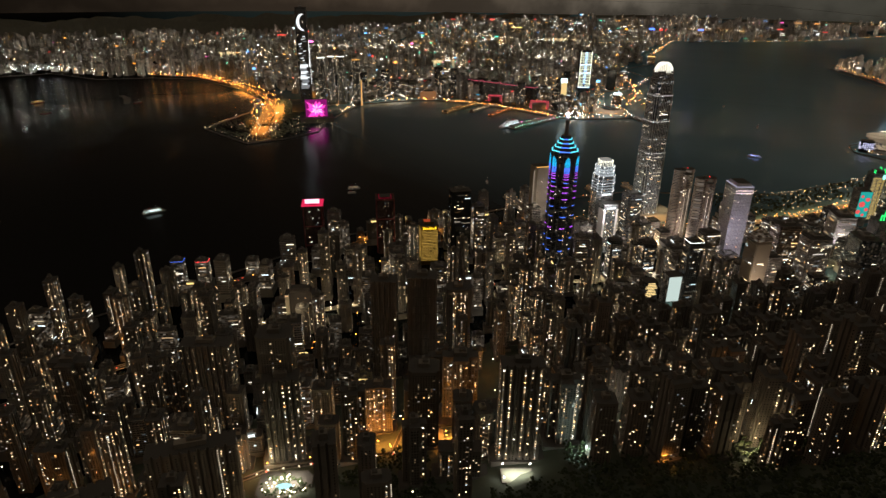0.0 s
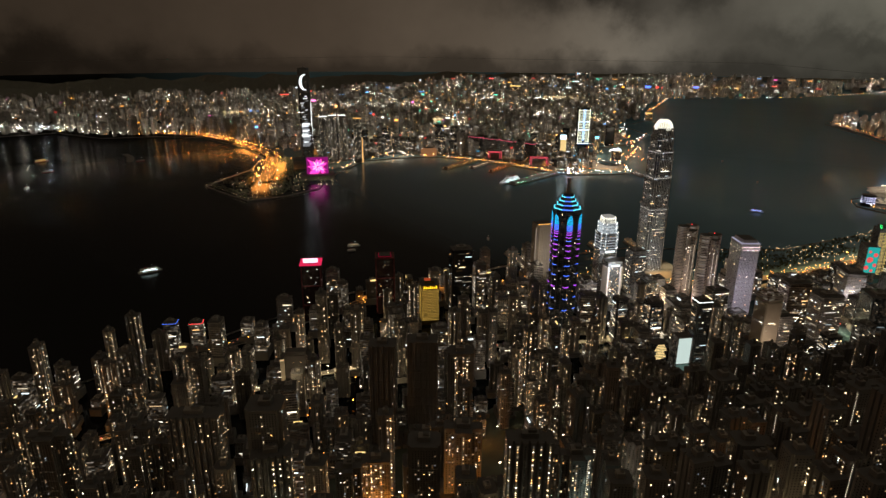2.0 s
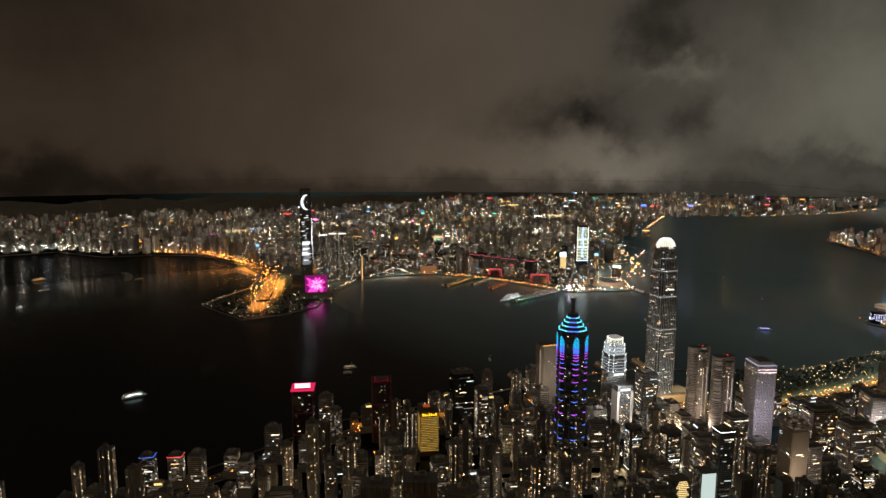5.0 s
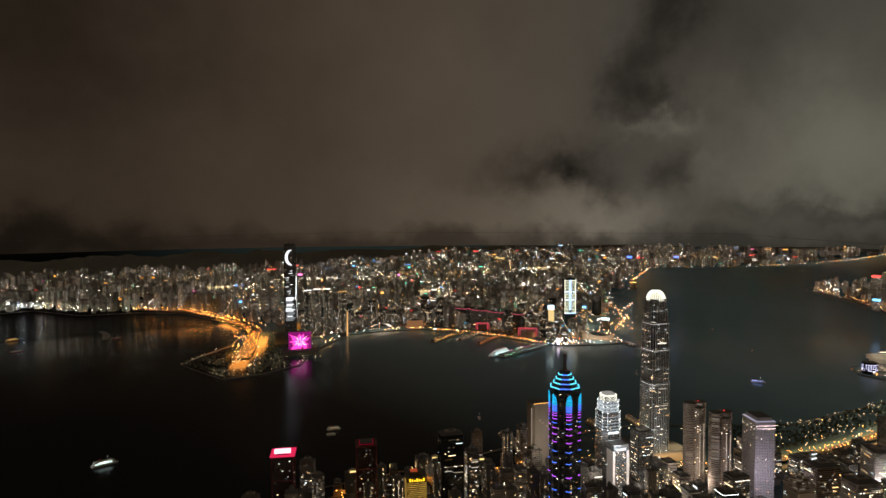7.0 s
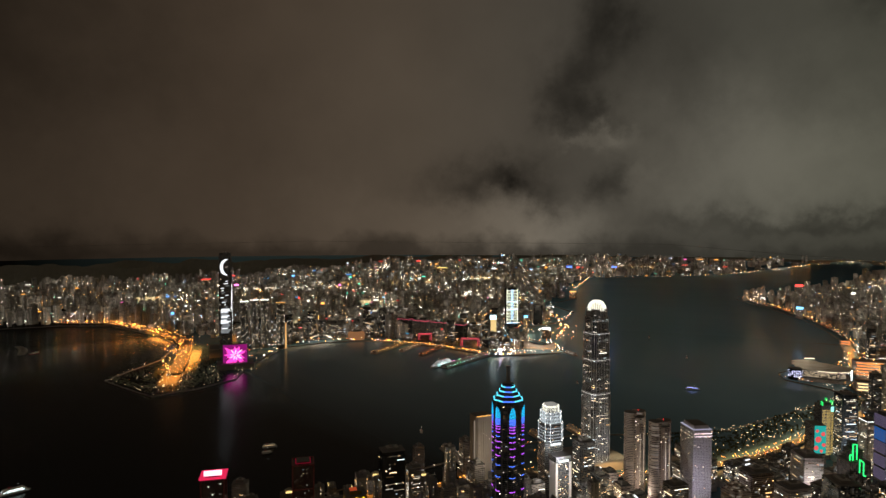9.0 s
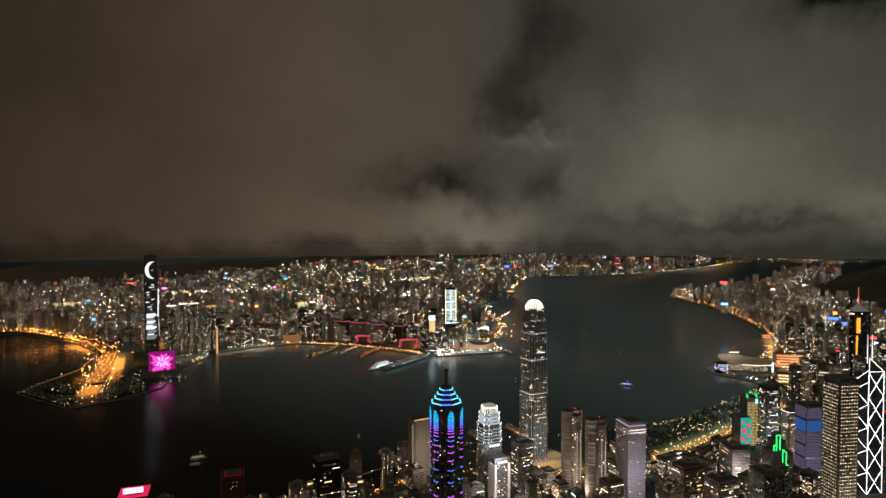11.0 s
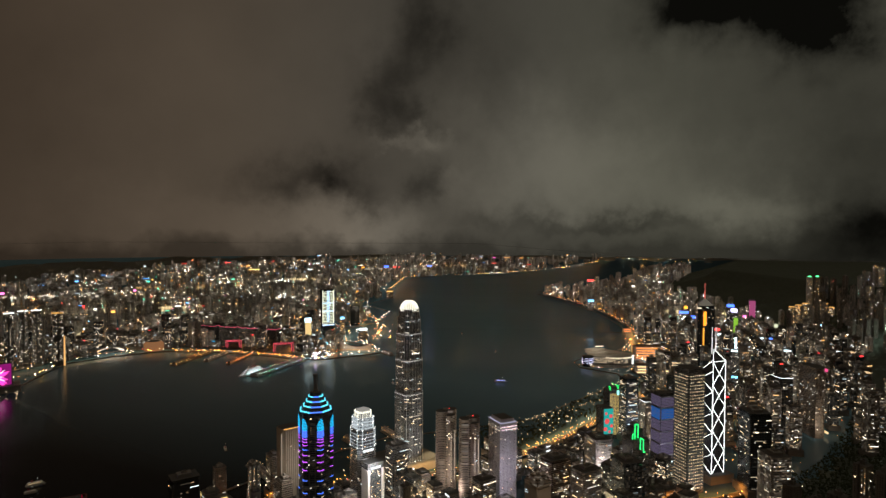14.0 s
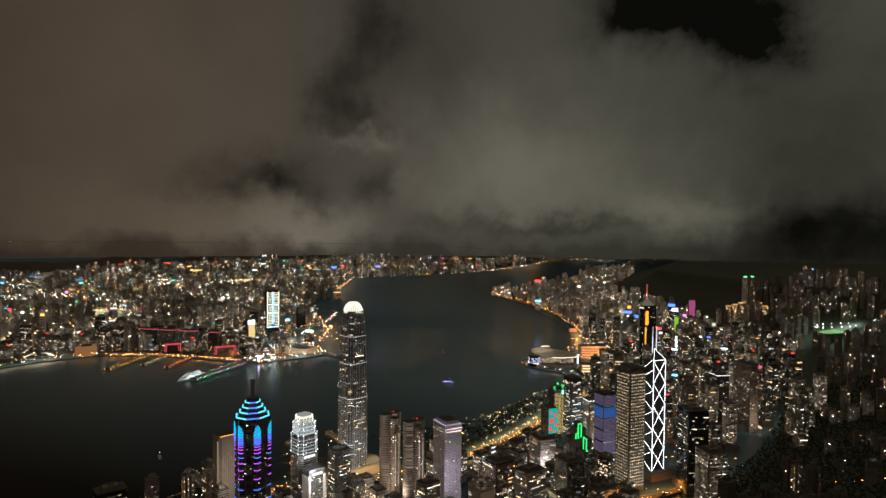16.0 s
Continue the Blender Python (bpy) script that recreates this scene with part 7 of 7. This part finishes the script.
fill_town(more_flats, -900, 1150, 150, 1450, 37, behind_shore, 170, (0.6, 0.95))

low = library(8, lambda k: office_tower(fill.uniform(18, 34), fill.uniform(16, 24), (34, 46, 58, 72, 40, 84, 52, 64)[k], random.Random(400 + k), (block_bays, stone_bays)[k % 2], 0.05,
              cut=0.8, label="older street block with lit shop and office windows", group="street blocks", name="street_block", sign=(None, None, glow("yellow_shop_sign", (1.0, 0.7, 0.25), 1.4), None, glow("white_shop_sign", (0.9, 1.0, 1.0), 1.6), None, None, None)[k]))
fill_town(low, -900, 1180, 330, 1450, 38, lambda x, y: west_slope(x, y) and (inland(x, y) < 150), 230)


def east_town(x, y):
    return inside(x, y, ISLAND) and to_shore(x, y, ISLAND) > 70 and inland(x, y) < 60 and not (1900 < x < 2620 and y > 590) and not (2600 < x < 3200 and y > 560)


mids = library(12, lambda k: office_tower(fill.uniform(24, 40), fill.uniform(22, 32), (70, 96, 120, 84, 140, 104, 60, 128, 90, 112, 76, 150)[k], random.Random(500 + k),
               (curtain, stone_bays, curtain_blue, block_bays)[k % 4], (0.05, 0.1, 0.07)[k % 3], cut=1.5, label="office block of the eastern district with lit storeys", group="eastern blocks", name="office_block",
               sign=(None, None, None, amber_line, None, None, white_panel, None, None, None, red_line, None)[k]))
fill_town(mids, 1950, 3700, -150, 820, 60, east_town, 270, turn=20)


civic = library(10, lambda k: office_tower(fill.uniform(26, 44), fill.uniform(22, 34), (26, 34, 48, 58, 40, 66, 30, 52, 44, 62)[k], random.Random(700 + k), (stone_bays, curtain, pale_stone, brown_stone)[k % 4], (0.3, 0.15, 0.2)[k % 3],
                cut=1.5, label="mid-rise office block of the business district", group="business blocks", name="business_block", sign=(None, None, white_panel, None, None, None, None, None, None, None)[k]))


def beside_road(x, y, gap=58):
    line = ROADS[0][1]
    return min(math.hypot(x - x0 - (x1 - x0) * u / 8, y - y0 - (y1 - y0) * u / 8) for (x0, y0), (x1, y1) in zip(line, line[1:]) for u in range(9)) > gap


fill_town(civic, 1160, 1960, 400, 1180, 50, lambda x, y: inside(x, y, ISLAND) and to_shore(x, y, ISLAND) > 90 and inland(x, y) < 40 and beside_road(x, y) and y < 690 + (1960 - x) * 0.62, 90, turn=-30)

# ---- the rest of the town, past counting: boxes with roofs and lit panes ----
def far_town(name, spots, label, rng, lit=10, big=2.6, wall=None, signs=0.0):
    form = Form()
    glowing, board = Form(), Form()
    for x, y, w, d, h, g in spots:
        (px, py, pz), s = carry(x, y, g)
        a = rng.uniform(0, 90)
        poly = rect(px, py, w * s, d * s, a)
        form.prism(poly, pz - 8 * s, pz + h * s, 0, cap=1, floor=False)
        form.prism(rect(px, py, w * s * 0.4, d * s * 0.4, a), pz + h * s, pz + (h + 6) * s, 0, cap=1, floor=False)
        busy = 0.12 + 3.6 * max(0.0, 0.4 + noise.noise((x / 330, y / 330, 7.0))) ** 2.4
        busy *= float(np.interp(math.degrees(math.atan2(x - HUB[0], y - HUB[1])), (4, 26, 42), (0.45, 0.75, 1.25)))
        for _ in range(int(lit * busy * h / 60) + rng.randrange(4)):
            i = rng.randrange(4)
            (x0, y0), (x1, y1) = poly[i], poly[(i + 1) % 4]
            u = rng.uniform(0.08, 0.85)
            ln = math.hypot(x1 - x0, y1 - y0)
            ux, uy = (x1 - x0) / ln, (y1 - y0) / ln
            z = pz + s * h * rng.uniform(0.06, 0.97)
            b = s * big * rng.uniform(0.7, 1.3)
            ax, ay = x0 + ux * ln * u + uy * 0.3 * s, y0 + uy * ln * u - ux * 0.3 * s
            glowing.face([(ax, ay, z), (ax + ux * b, ay + uy * b, z), (ax + ux * b, ay + uy * b, z + b * 0.8), (ax, ay, z + b * 0.8)], 0)
        if signs and rng.random() < signs * busy:
            tx, ty = HUB[0] - px, HUB[1] - py
            ln = math.hypot(tx, ty)
            tx, ty = tx / ln, ty / ln
            b, tall, z = s * w * rng.uniform(0.15, 0.45), s * rng.choice((3, 4, 5, 7, 12)), pz + s * h * rng.uniform(0.3, 1.05)
            cx, cy = px + tx * w * s * 0.75, py + ty * w * s * 0.75
            board.face([(cx - ty * b, cy + tx * b, z), (cx + ty * b, cy - tx * b, z), (cx + ty * b, cy - tx * b, z + tall), (cx - ty * b, cy + tx * b, z + tall)][::-1], 0)
    t = tagged(new(name), label, "buildings", kind="stuff")
    if board.f:
        part("sign_boards", board, [boards], t, "glowing sign boards in many colours", kind="stuff")
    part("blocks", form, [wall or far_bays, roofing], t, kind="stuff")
    part("lit_windows", glowing, [distant], t, kind="stuff")


kow = random.Random(9)
pen = library(12, lambda k: office_tower(fill.uniform(30, 46), fill.uniform(24, 36), (50, 66, 84, 58, 100, 74, 44, 92, 120, 62, 80, 54)[k], random.Random(600 + k), (stone_bays, block_bays, curtain)[k % 3], 0.1,
              cut=1.0, label="waterfront block of the peninsula with lit windows", group="peninsula blocks", name="city_block", sign=(None, white_panel, None, None, amber_line, None, cyan_line, None, None, red_line, None, None)[k]))
fill_town(pen, 1700, 3300, 1850, 3500, 66, lambda x, y: inside(x, y, KOWLOON) and to_shore(x, y, KOWLOON) > 70 and math.hypot(x, y - 290) < 3650 and not (x < 1720 and y < 3700), 240, turn=15)
spots = []
r = 2300.0
while r < 12400:
    step = max(46, r * 0.0135)
    n = int(radians(100) * r / step)
    for i in range(n):
        deg = -2 + 100 * (i + kow.random()) / n
        a = radians(deg)
        rr = r + kow.uniform(-0.4, 0.4) * step
        x, y = HUB[0] + rr * math.sin(a), HUB[1] + rr * math.cos(a)
        if rr > city_end(deg) or not inside(x, y, KOWLOON) or kow.random() > np.interp(deg, (68, 79), (1.0, 0.15)):
            continue
        if to_shore(x, y, KOWLOON) < 110 or (x < 1720 and y < 3700 and y > 2400) or not free(x, y, step * 0.35):
            continue
        # estates of slim towers stand among low streets
        estate = noise.noise((x / 520, y / 520, 3.0)) + (0.12 if y > 3600 and x < 2600 else 0.0)
        if estate > 0.16:
            for _ in range(2 if estate > 0.3 else 1):
                w = kow.uniform(22, 36)
                spots.append((x + kow.uniform(-0.4, 0.4) * step, y + kow.uniform(-0.4, 0.4) * step, w, w * kow.uniform(0.6, 1.0), kow.uniform(60, 125), 4))
        elif kow.random() < 0.8:
            w = step * kow.uniform(0.4, 0.85)
            spots.append((x, y, w, w * kow.uniform(0.5, 1.0), kow.choice((18, 24, 30, 36, 44, 70)) * kow.uniform(0.8, 1.2), 4))
    r += step
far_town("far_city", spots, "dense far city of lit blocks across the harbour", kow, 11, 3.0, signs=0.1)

east = random.Random(19)
spots = []
for _ in range(2600):
    x, y = east.uniform(3400, 7200), east.uniform(-900, 1900)
    if not inside(x, y, ISLAND) or to_shore(x, y, ISLAND) < 60 or inland(x, y) > 200 or not free(x, y, 22):
        continue
    take(x, y, 18)
    spots.append((x, y, east.uniform(22, 40), east.uniform(18, 30), east.choice((36, 50, 66, 84)) * east.uniform(0.8, 1.2), ground(x, y)))
for _ in range(700):
    x, y = east.uniform(6000, 9400), east.uniform(850, 1700)
    if inside(x, y, ISLAND) and to_shore(x, y, ISLAND) > 60 and inland(x, y) < 120 and free(x, y, 26):
        take(x, y, 24)
        spots.append((x, y, east.uniform(30, 54), east.uniform(24, 40), east.choice((50, 66, 84, 120)) * east.uniform(0.8, 1.2), ground(x, y)))
far_town("eastern_city", spots, "lit blocks of the island's far eastern shore", east, 12, 2.9, signs=0.08)

hill_homes = random.Random(29)
spots = []
for cx, cy, n, h in ((4064, -90, 4, 120), (3735, -40, 10, 90), (3746, -340, 8, 120), (3700, -185, 5, 110), (3300, -420, 16, 80), (3000, -380, 14, 70), (2700, -330, 12, 60), (2400, -300, 8, 50), (3500, -600, 8, 60), (3983, -311, 16, 100), (3990, -475, 16, 100), (3740, -620, 16, 90), (4192, -343, 14, 110), (3860, -680, 14, 90), (4300, -480, 12, 100), (3650, -280, 10, 110), (4400, -200, 12, 120), (1650, 0, 3, 24), (1950, -100, 4, 30), (1530, -90, 5, 40), (1800, -260, 5, 34), (2300, -190, 8, 46), (2050, -330, 6, 40)):
    for _ in range(n):
        x, y = cx + hill_homes.uniform(-110, 110), cy + hill_homes.uniform(-110, 110)
        if not free(x, y, 14):
            continue
        take(x, y, 12)
        spots.append((x, y, 24, 20, h * hill_homes.uniform(0.8, 1.2), ground(x, y)))
far_town("hillside_flats", spots, "tall flats standing on the dark hillside", hill_homes, 11, 2.0, slope_bays)

def wood(name, x0, x1, y0, y1, step, ok, rng, label):
    v, f = [], []
    base = np.array([(1, 0, 0), (-1, 0, 0), (0, 1, 0), (0, -1, 0), (0, 0, 1), (0, 0, -1)], float)
    tri = ((0, 2, 4), (2, 1, 4), (1, 3, 4), (3, 0, 4), (2, 0, 5), (1, 2, 5), (3, 1, 5), (0, 3, 5))
    y = y0
    while y < y1:
        x = x0
        while x < x1:
            px, py = x + rng.uniform(-0.45, 0.45) * step, y + rng.uniform(-0.45, 0.45) * step
            x += step
            if not ok(px, py) or not free(px, py, 3):
                continue
            g, size = ground(px, py), rng.uniform(0.7, 1.35)
            for _ in range(6):
                c = np.array([px + rng.gauss(0, 2.0) * size, py + rng.gauss(0, 2.0) * size, g + rng.uniform(2.5, 9.5) * size])
                k = len(v)
                for b in base:
                    v.append(tuple(c + b * [rng.uniform(1.2, 2.8) * size, rng.uniform(1.2, 2.8) * size, rng.uniform(0.9, 2.2) * size]))
                f += [(k + a, k + b, k + d) for a, b, d in tri]
        y += step
    me = bpy.data.meshes.new(name)
    me.from_pydata(v, [], f)
    me.materials.append(leaf)
    return tagged(new(name, me), label, "trees", kind="stuff")



# ---- lamps ----
rngl = random.Random(55)


def along(line, step, jitter=0.0):
    res = []
    for (x0, y0), (x1, y1) in zip(line, line[1:]):
        n = max(1, int(math.hypot(x1 - x0, y1 - y0) / step))
        res += [(x0 + (x1 - x0) * i / n + rngl.uniform(-jitter, jitter), y0 + (y1 - y0) * i / n + rngl.uniform(-jitter, jitter)) for i in range(n)]
    return res


# the toll plaza and motorway on the reclaimed ground
plaza_lamps = []
for _ in range(60):
    u = rngl.random()
    plaza_lamps.append((1150 + 350 * u + rngl.gauss(0, 34), 2780 + 590 * u + rngl.gauss(0, 45), 14))
for x, y in along([(1330, 4700), (1540, 4380), (1580, 3900), (1560, 3600), (1490, 3350)], 12, 0):
    plaza_lamps.append((x + rngl.gauss(0, 34), y + rngl.gauss(0, 20), rngl.uniform(9, 18)))
for x, y in along([(720, 1400), (1000, 1300), (1250, 1170), (1420, 960), (1560, 850), (1780, 748), (2076, 672), (2330, 600), (2560, 560)], 9, 20):
    orange_spots.append((x, y, rngl.uniform(3, 12)))
near_orange = [s for s in orange_spots if math.hypot(s[0], s[1] - 290) < 3800]
far_orange = [s for s in orange_spots if math.hypot(s[0], s[1] - 290) >= 3800]
street_lamps("street_lamps", near_orange, sodium, 1.49, "orange sodium street lamps along the roads")
# side streets of the near town
for _ in range(1500):
    x, y = rngl.uniform(-900, 3600), rngl.uniform(-100, 1440)
    if inside(x, y, ISLAND) and inland(x, y) < (380 if x < 1200 else 40) and free(x, y, 3):
        (white_spots if rngl.random() < 0.6 else far_orange).append((x, y, 7))
street_lamps("street_lamps", white_spots, street_white, 1.45, "warm white street lamps between the towers")
# promenades
prom = [(x, y, 5) for x, y in along([(1090, 3000), (955, 2905), (960, 2760), (975, 2550), (1125, 2525), (1295, 2555), (1435, 2710), (1575, 2810)], 30, 8)]
isle = [(x, y, 5) for x, y in along([(1940, 875), (2250, 780), (2480, 715), (2610, 682), (2700, 750)], 30, 12)]
for _ in range(170):
    x = rngl.uniform(1950, 2600)
    isle.append((x, rngl.uniform(640, 870 - (x - 1950) * 0.27), 6))
for _ in range(110):
    x = rngl.uniform(1640, 2000)
    isle.append((x, rngl.uniform(870 - (x - 1560) * 0.31, 1120 - (x - 1640) * 0.72), 6))
for _ in range(80):
    prom.append((rngl.uniform(980, 1440), rngl.uniform(2560, 2860), 5))
lamp_warm = glow("promenade_lamp", (1.0, 0.8, 0.46), 4.5)
street_lamps("park_lamps", isle, glow("park_lamp", (1.0, 0.74, 0.38), 6.0), 1.1, "small warm lamps of the waterside park")
lamp_orange = lit_rooms("far_sodium", [(0.0, (1.0, 0.34, 0.055)), (0.5, (1.0, 0.45, 0.1)), (0.8, (1.0, 0.26, 0.035))], 4.0, 46.0, 2.6)
lamp_far = lit_rooms("far_white", [(0.0, (1.0, 0.94, 0.8)), (0.45, (1.0, 0.84, 0.58)), (0.72, (0.82, 0.95, 1.0)), (0.88, (0.62, 1.0, 0.86)), (0.95, (0.5, 0.65, 1.0))], 4.0, 60.0, 2.6)
far_orange += plaza_lamps
street_lamps("promenade_lamps", prom, lamp_warm, 2.6, "small warm lamps along the waterside walks")
far_white = []
for _ in range(1800):
    a, rr = radians(rngl.uniform(2, 80)), rngl.uniform(2300, 10500)
    x, y = rr * math.sin(a), 290 + rr * math.cos(a)
    if inside(x, y, KOWLOON):
        (far_white if rngl.random() < 0.55 else far_orange).append((x, y, rngl.uniform(8, 40)))
for x, y in along([(200, 5200), (820, 5130), (990, 4700), (1290, 4560), (1500, 4330)], 30, 15):
    for _ in range(2):
        far_white.append((x + rngl.uniform(-20, 120), y + rngl.uniform(0, 300), 25))
for line in ([(2010, 2925), (2190, 2825), (2300, 2590), (2340, 2330), (2350, 2085), (2400, 2010), (2520, 1915), (2640, 1845), (2760, 1990), (2850, 2280), (3050, 2430), (3500, 2360), (3900, 2510)],
             [(5300, 3310), (6700, 3890), (7740, 3110), (8500, 2810), (9500, 2610), (11500, 2500)]):
    for x, y in along(line, 34, 12):
        (far_white if rngl.random() < 0.4 else far_orange).append((x, y, 9))
for _ in range(90):
    (far_white if rngl.random() < 0.6 else far_orange).append((rngl.uniform(2980, 3700), rngl.uniform(640, 800), rngl.uniform(6, 25)))
for x, y in along([(2215, 2740), (2300, 2585), (2346, 2330), (2352, 2085)], 9, 5):
    far_orange.append((x, y, rngl.uniform(4, 9)))
for _ in range(46):
    far_white.append((rngl.uniform(2355, 2470), rngl.uniform(1975, 2075), rngl.uniform(4, 22)))
for x, y in along([(1580, 2830), (1820, 2990), (2010, 2945), (2190, 2840)], 20, 26):
    (far_white if rngl.random() < 0.6 else far_orange).append((x, y, rngl.uniform(4, 12)))
# the container quay, the far stadium line, the shore at the point and the eastern bypass
for _ in range(110):
    u = rngl.random()
    far_white.append((560 + 350 * u + rngl.gauss(0, 20), 5540 - 170 * u + rngl.gauss(0, 60), rngl.uniform(8, 30)))
for x, y in along([(5763, 4853), (5950, 4479)], 14, 12):
    far_white.append((x, y, 20))
for x, y in along([(3733, 2579), (3420, 2330), (3239, 2184), (3000, 2080), (2860, 2010)], 24, 18):
    (far_orange if rngl.random() < 0.75 else far_white).append((x, y, rngl.uniform(6, 16)))
for x, y in along([(4906, 1060), (4639, 905), (4052, 635), (3670, 671), (3300, 690)], 24, 36):
    (far_orange if rngl.random() < 0.6 else far_white).append((x, y, rngl.uniform(6, 22)))
for x, y in along([(2782, 935), (2740, 800), (2700, 720), (2860, 640), (3000, 660)], 18, 16):
    (far_orange if rngl.random() < 0.45 else far_white).append((x, y, rngl.uniform(5, 12)))
for x, y in along([(2372, 2030), (2500, 1960), (2640, 1860), (2760, 1985), (2840, 2100)], 20, 16):
    (far_orange if rngl.random() < 0.5 else far_white).append((x, y, rngl.uniform(5, 14)))
for _ in range(420):
    (far_white if rngl.random() < 0.6 else far_orange).append((rngl.uniform(3050, 4300), rngl.uniform(150, 700), rngl.uniform(8, 60)))
for _ in range(150):
    a, rr = radians(rngl.choice((74, 76, 79, 82, 84, 86)) + rngl.gauss(0, 0.9)), rngl.uniform(11600, 12600)
    (far_white if rngl.random() < 0.5 else far_orange).append((rr * math.sin(a), 290 + rr * math.cos(a), rngl.uniform(6, 60)))
for _ in range(170):
    (far_white if rngl.random() < 0.55 else far_orange).append((rngl.uniform(2380, 3150), rngl.uniform(1950, 2750), rngl.uniform(8, 70)))
for _ in range(130):
    (far_white if rngl.random() < 0.55 else far_orange).append((rngl.uniform(2700, 3600), rngl.uniform(250, 640), rngl.uniform(8, 80)))
for cx, cy, n in ((2700, 4600, 60), (3600, 3300, 60), (3100, 5200, 50), (2300, 4000, 50), (4300, 3700, 60), (5200, 4600, 50), (1900, 5600, 60), (6500, 4300, 60)):
    for _ in range(n):
        (far_orange if (cx + cy) % 200 else far_white).append((cx + rngl.gauss(0, 60), cy + rngl.gauss(0, 40), rngl.uniform(8, 50)))
street_lamps("far_lamps", far_orange, lamp_orange, 3.0, "orange lamps of the far streets")
street_lamps("far_lamps", far_white, lamp_far, 3.0, "white lamps of the far streets and quays")

wood("point_park", 960, 1440, 2530, 2960, 15, lambda x, y: inside(x, y, KOWLOON) and to_shore(x, y, KOWLOON) > 12 and (x - 1180) * 0.83 - (y - 2820) * 0.5 < 200 and abs((x - 1180) * 0.86 - (y - 2820) * 0.5) > 48 and noise.noise((x / 55, y / 55, 4.0)) > -0.15, random.Random(64), "dark trees of the park at the point")
wood("shore_park", 1640, 2600, 580, 1060, 12, lambda x, y: inside(x, y, ISLAND) and to_shore(x, y, ISLAND) > 14 and y > 872 - (x - 1560) * 0.31 and beside_road(x, y, 34) and noise.noise((x / 60, y / 60, 0)) > -0.22, random.Random(63), "trees of the lamp-lit waterside park")

# ---- traffic standing on the roads ----
cars = random.Random(91)
head_lamps, tail_lamps, bodies = Form(), Form(), Form()
for name, line, width, label in ROADS:
    deck = 9.0 if name == "shore_road" else None
    for x, y in along(line, 16):
        for _ in range(2):
            if cars.random() < 0.6:
                px, py = x + cars.uniform(-0.4, 0.4) * width, y + cars.uniform(-0.4, 0.4) * width
                z = (deck or ground(px, py) + 0.6) + 0.3
                (ax, ay, az_), s = carry(px, py, z)
                bodies.box(ax, ay, az_, az_ + 1.2 * s, 4.2 * s, 1.8 * s, cars.uniform(0, 180))
                (head_lamps if cars.random() < 0.6 else tail_lamps).box(ax, ay, az_ + 1.2 * s, az_ + 1.6 * s, 1.0 * s, 1.0 * s)
jam = tagged(new("traffic"), "cars with headlamps and tail lamps on the roads", "cars", kind="stuff")
part("car_body", bodies, [white_paint], jam, kind="stuff")
part("head_lamp", head_lamps, [glow("car_head", (1.0, 0.93, 0.8), 6.0)], jam, kind="stuff")
part("tail_lamp", tail_lamps, [glow("car_tail", (1.0, 0.05, 0.02), 5.0)], jam, kind="stuff")

# ---- woods on the slope ----


# trees grow on the ground kept free of houses
TAKEN[:] = [spot for spot in TAKEN if spot not in LAWNS]
wood("hillside_wood", -250, 1000, 40, 700, 9.5, lambda x, y: (inland(x, y) > (slope_edge(x) - 12 if x < 320 else 430 + 110 * noise.noise((x / 50, y / 50, 2.0))) or (165 < x < 280 and 555 < y < 708 and inland(x, y) > 250)) and ground(x, y) < 345, random.Random(61), "dense dark wood on the steep slope below")
wood("park_wood", 1150, 2800, -450, 330, 12.5, lambda x, y: inland(x, y) > -40 and ground(x, y) < 260, random.Random(62), "dark wooded park and slope above the offices")
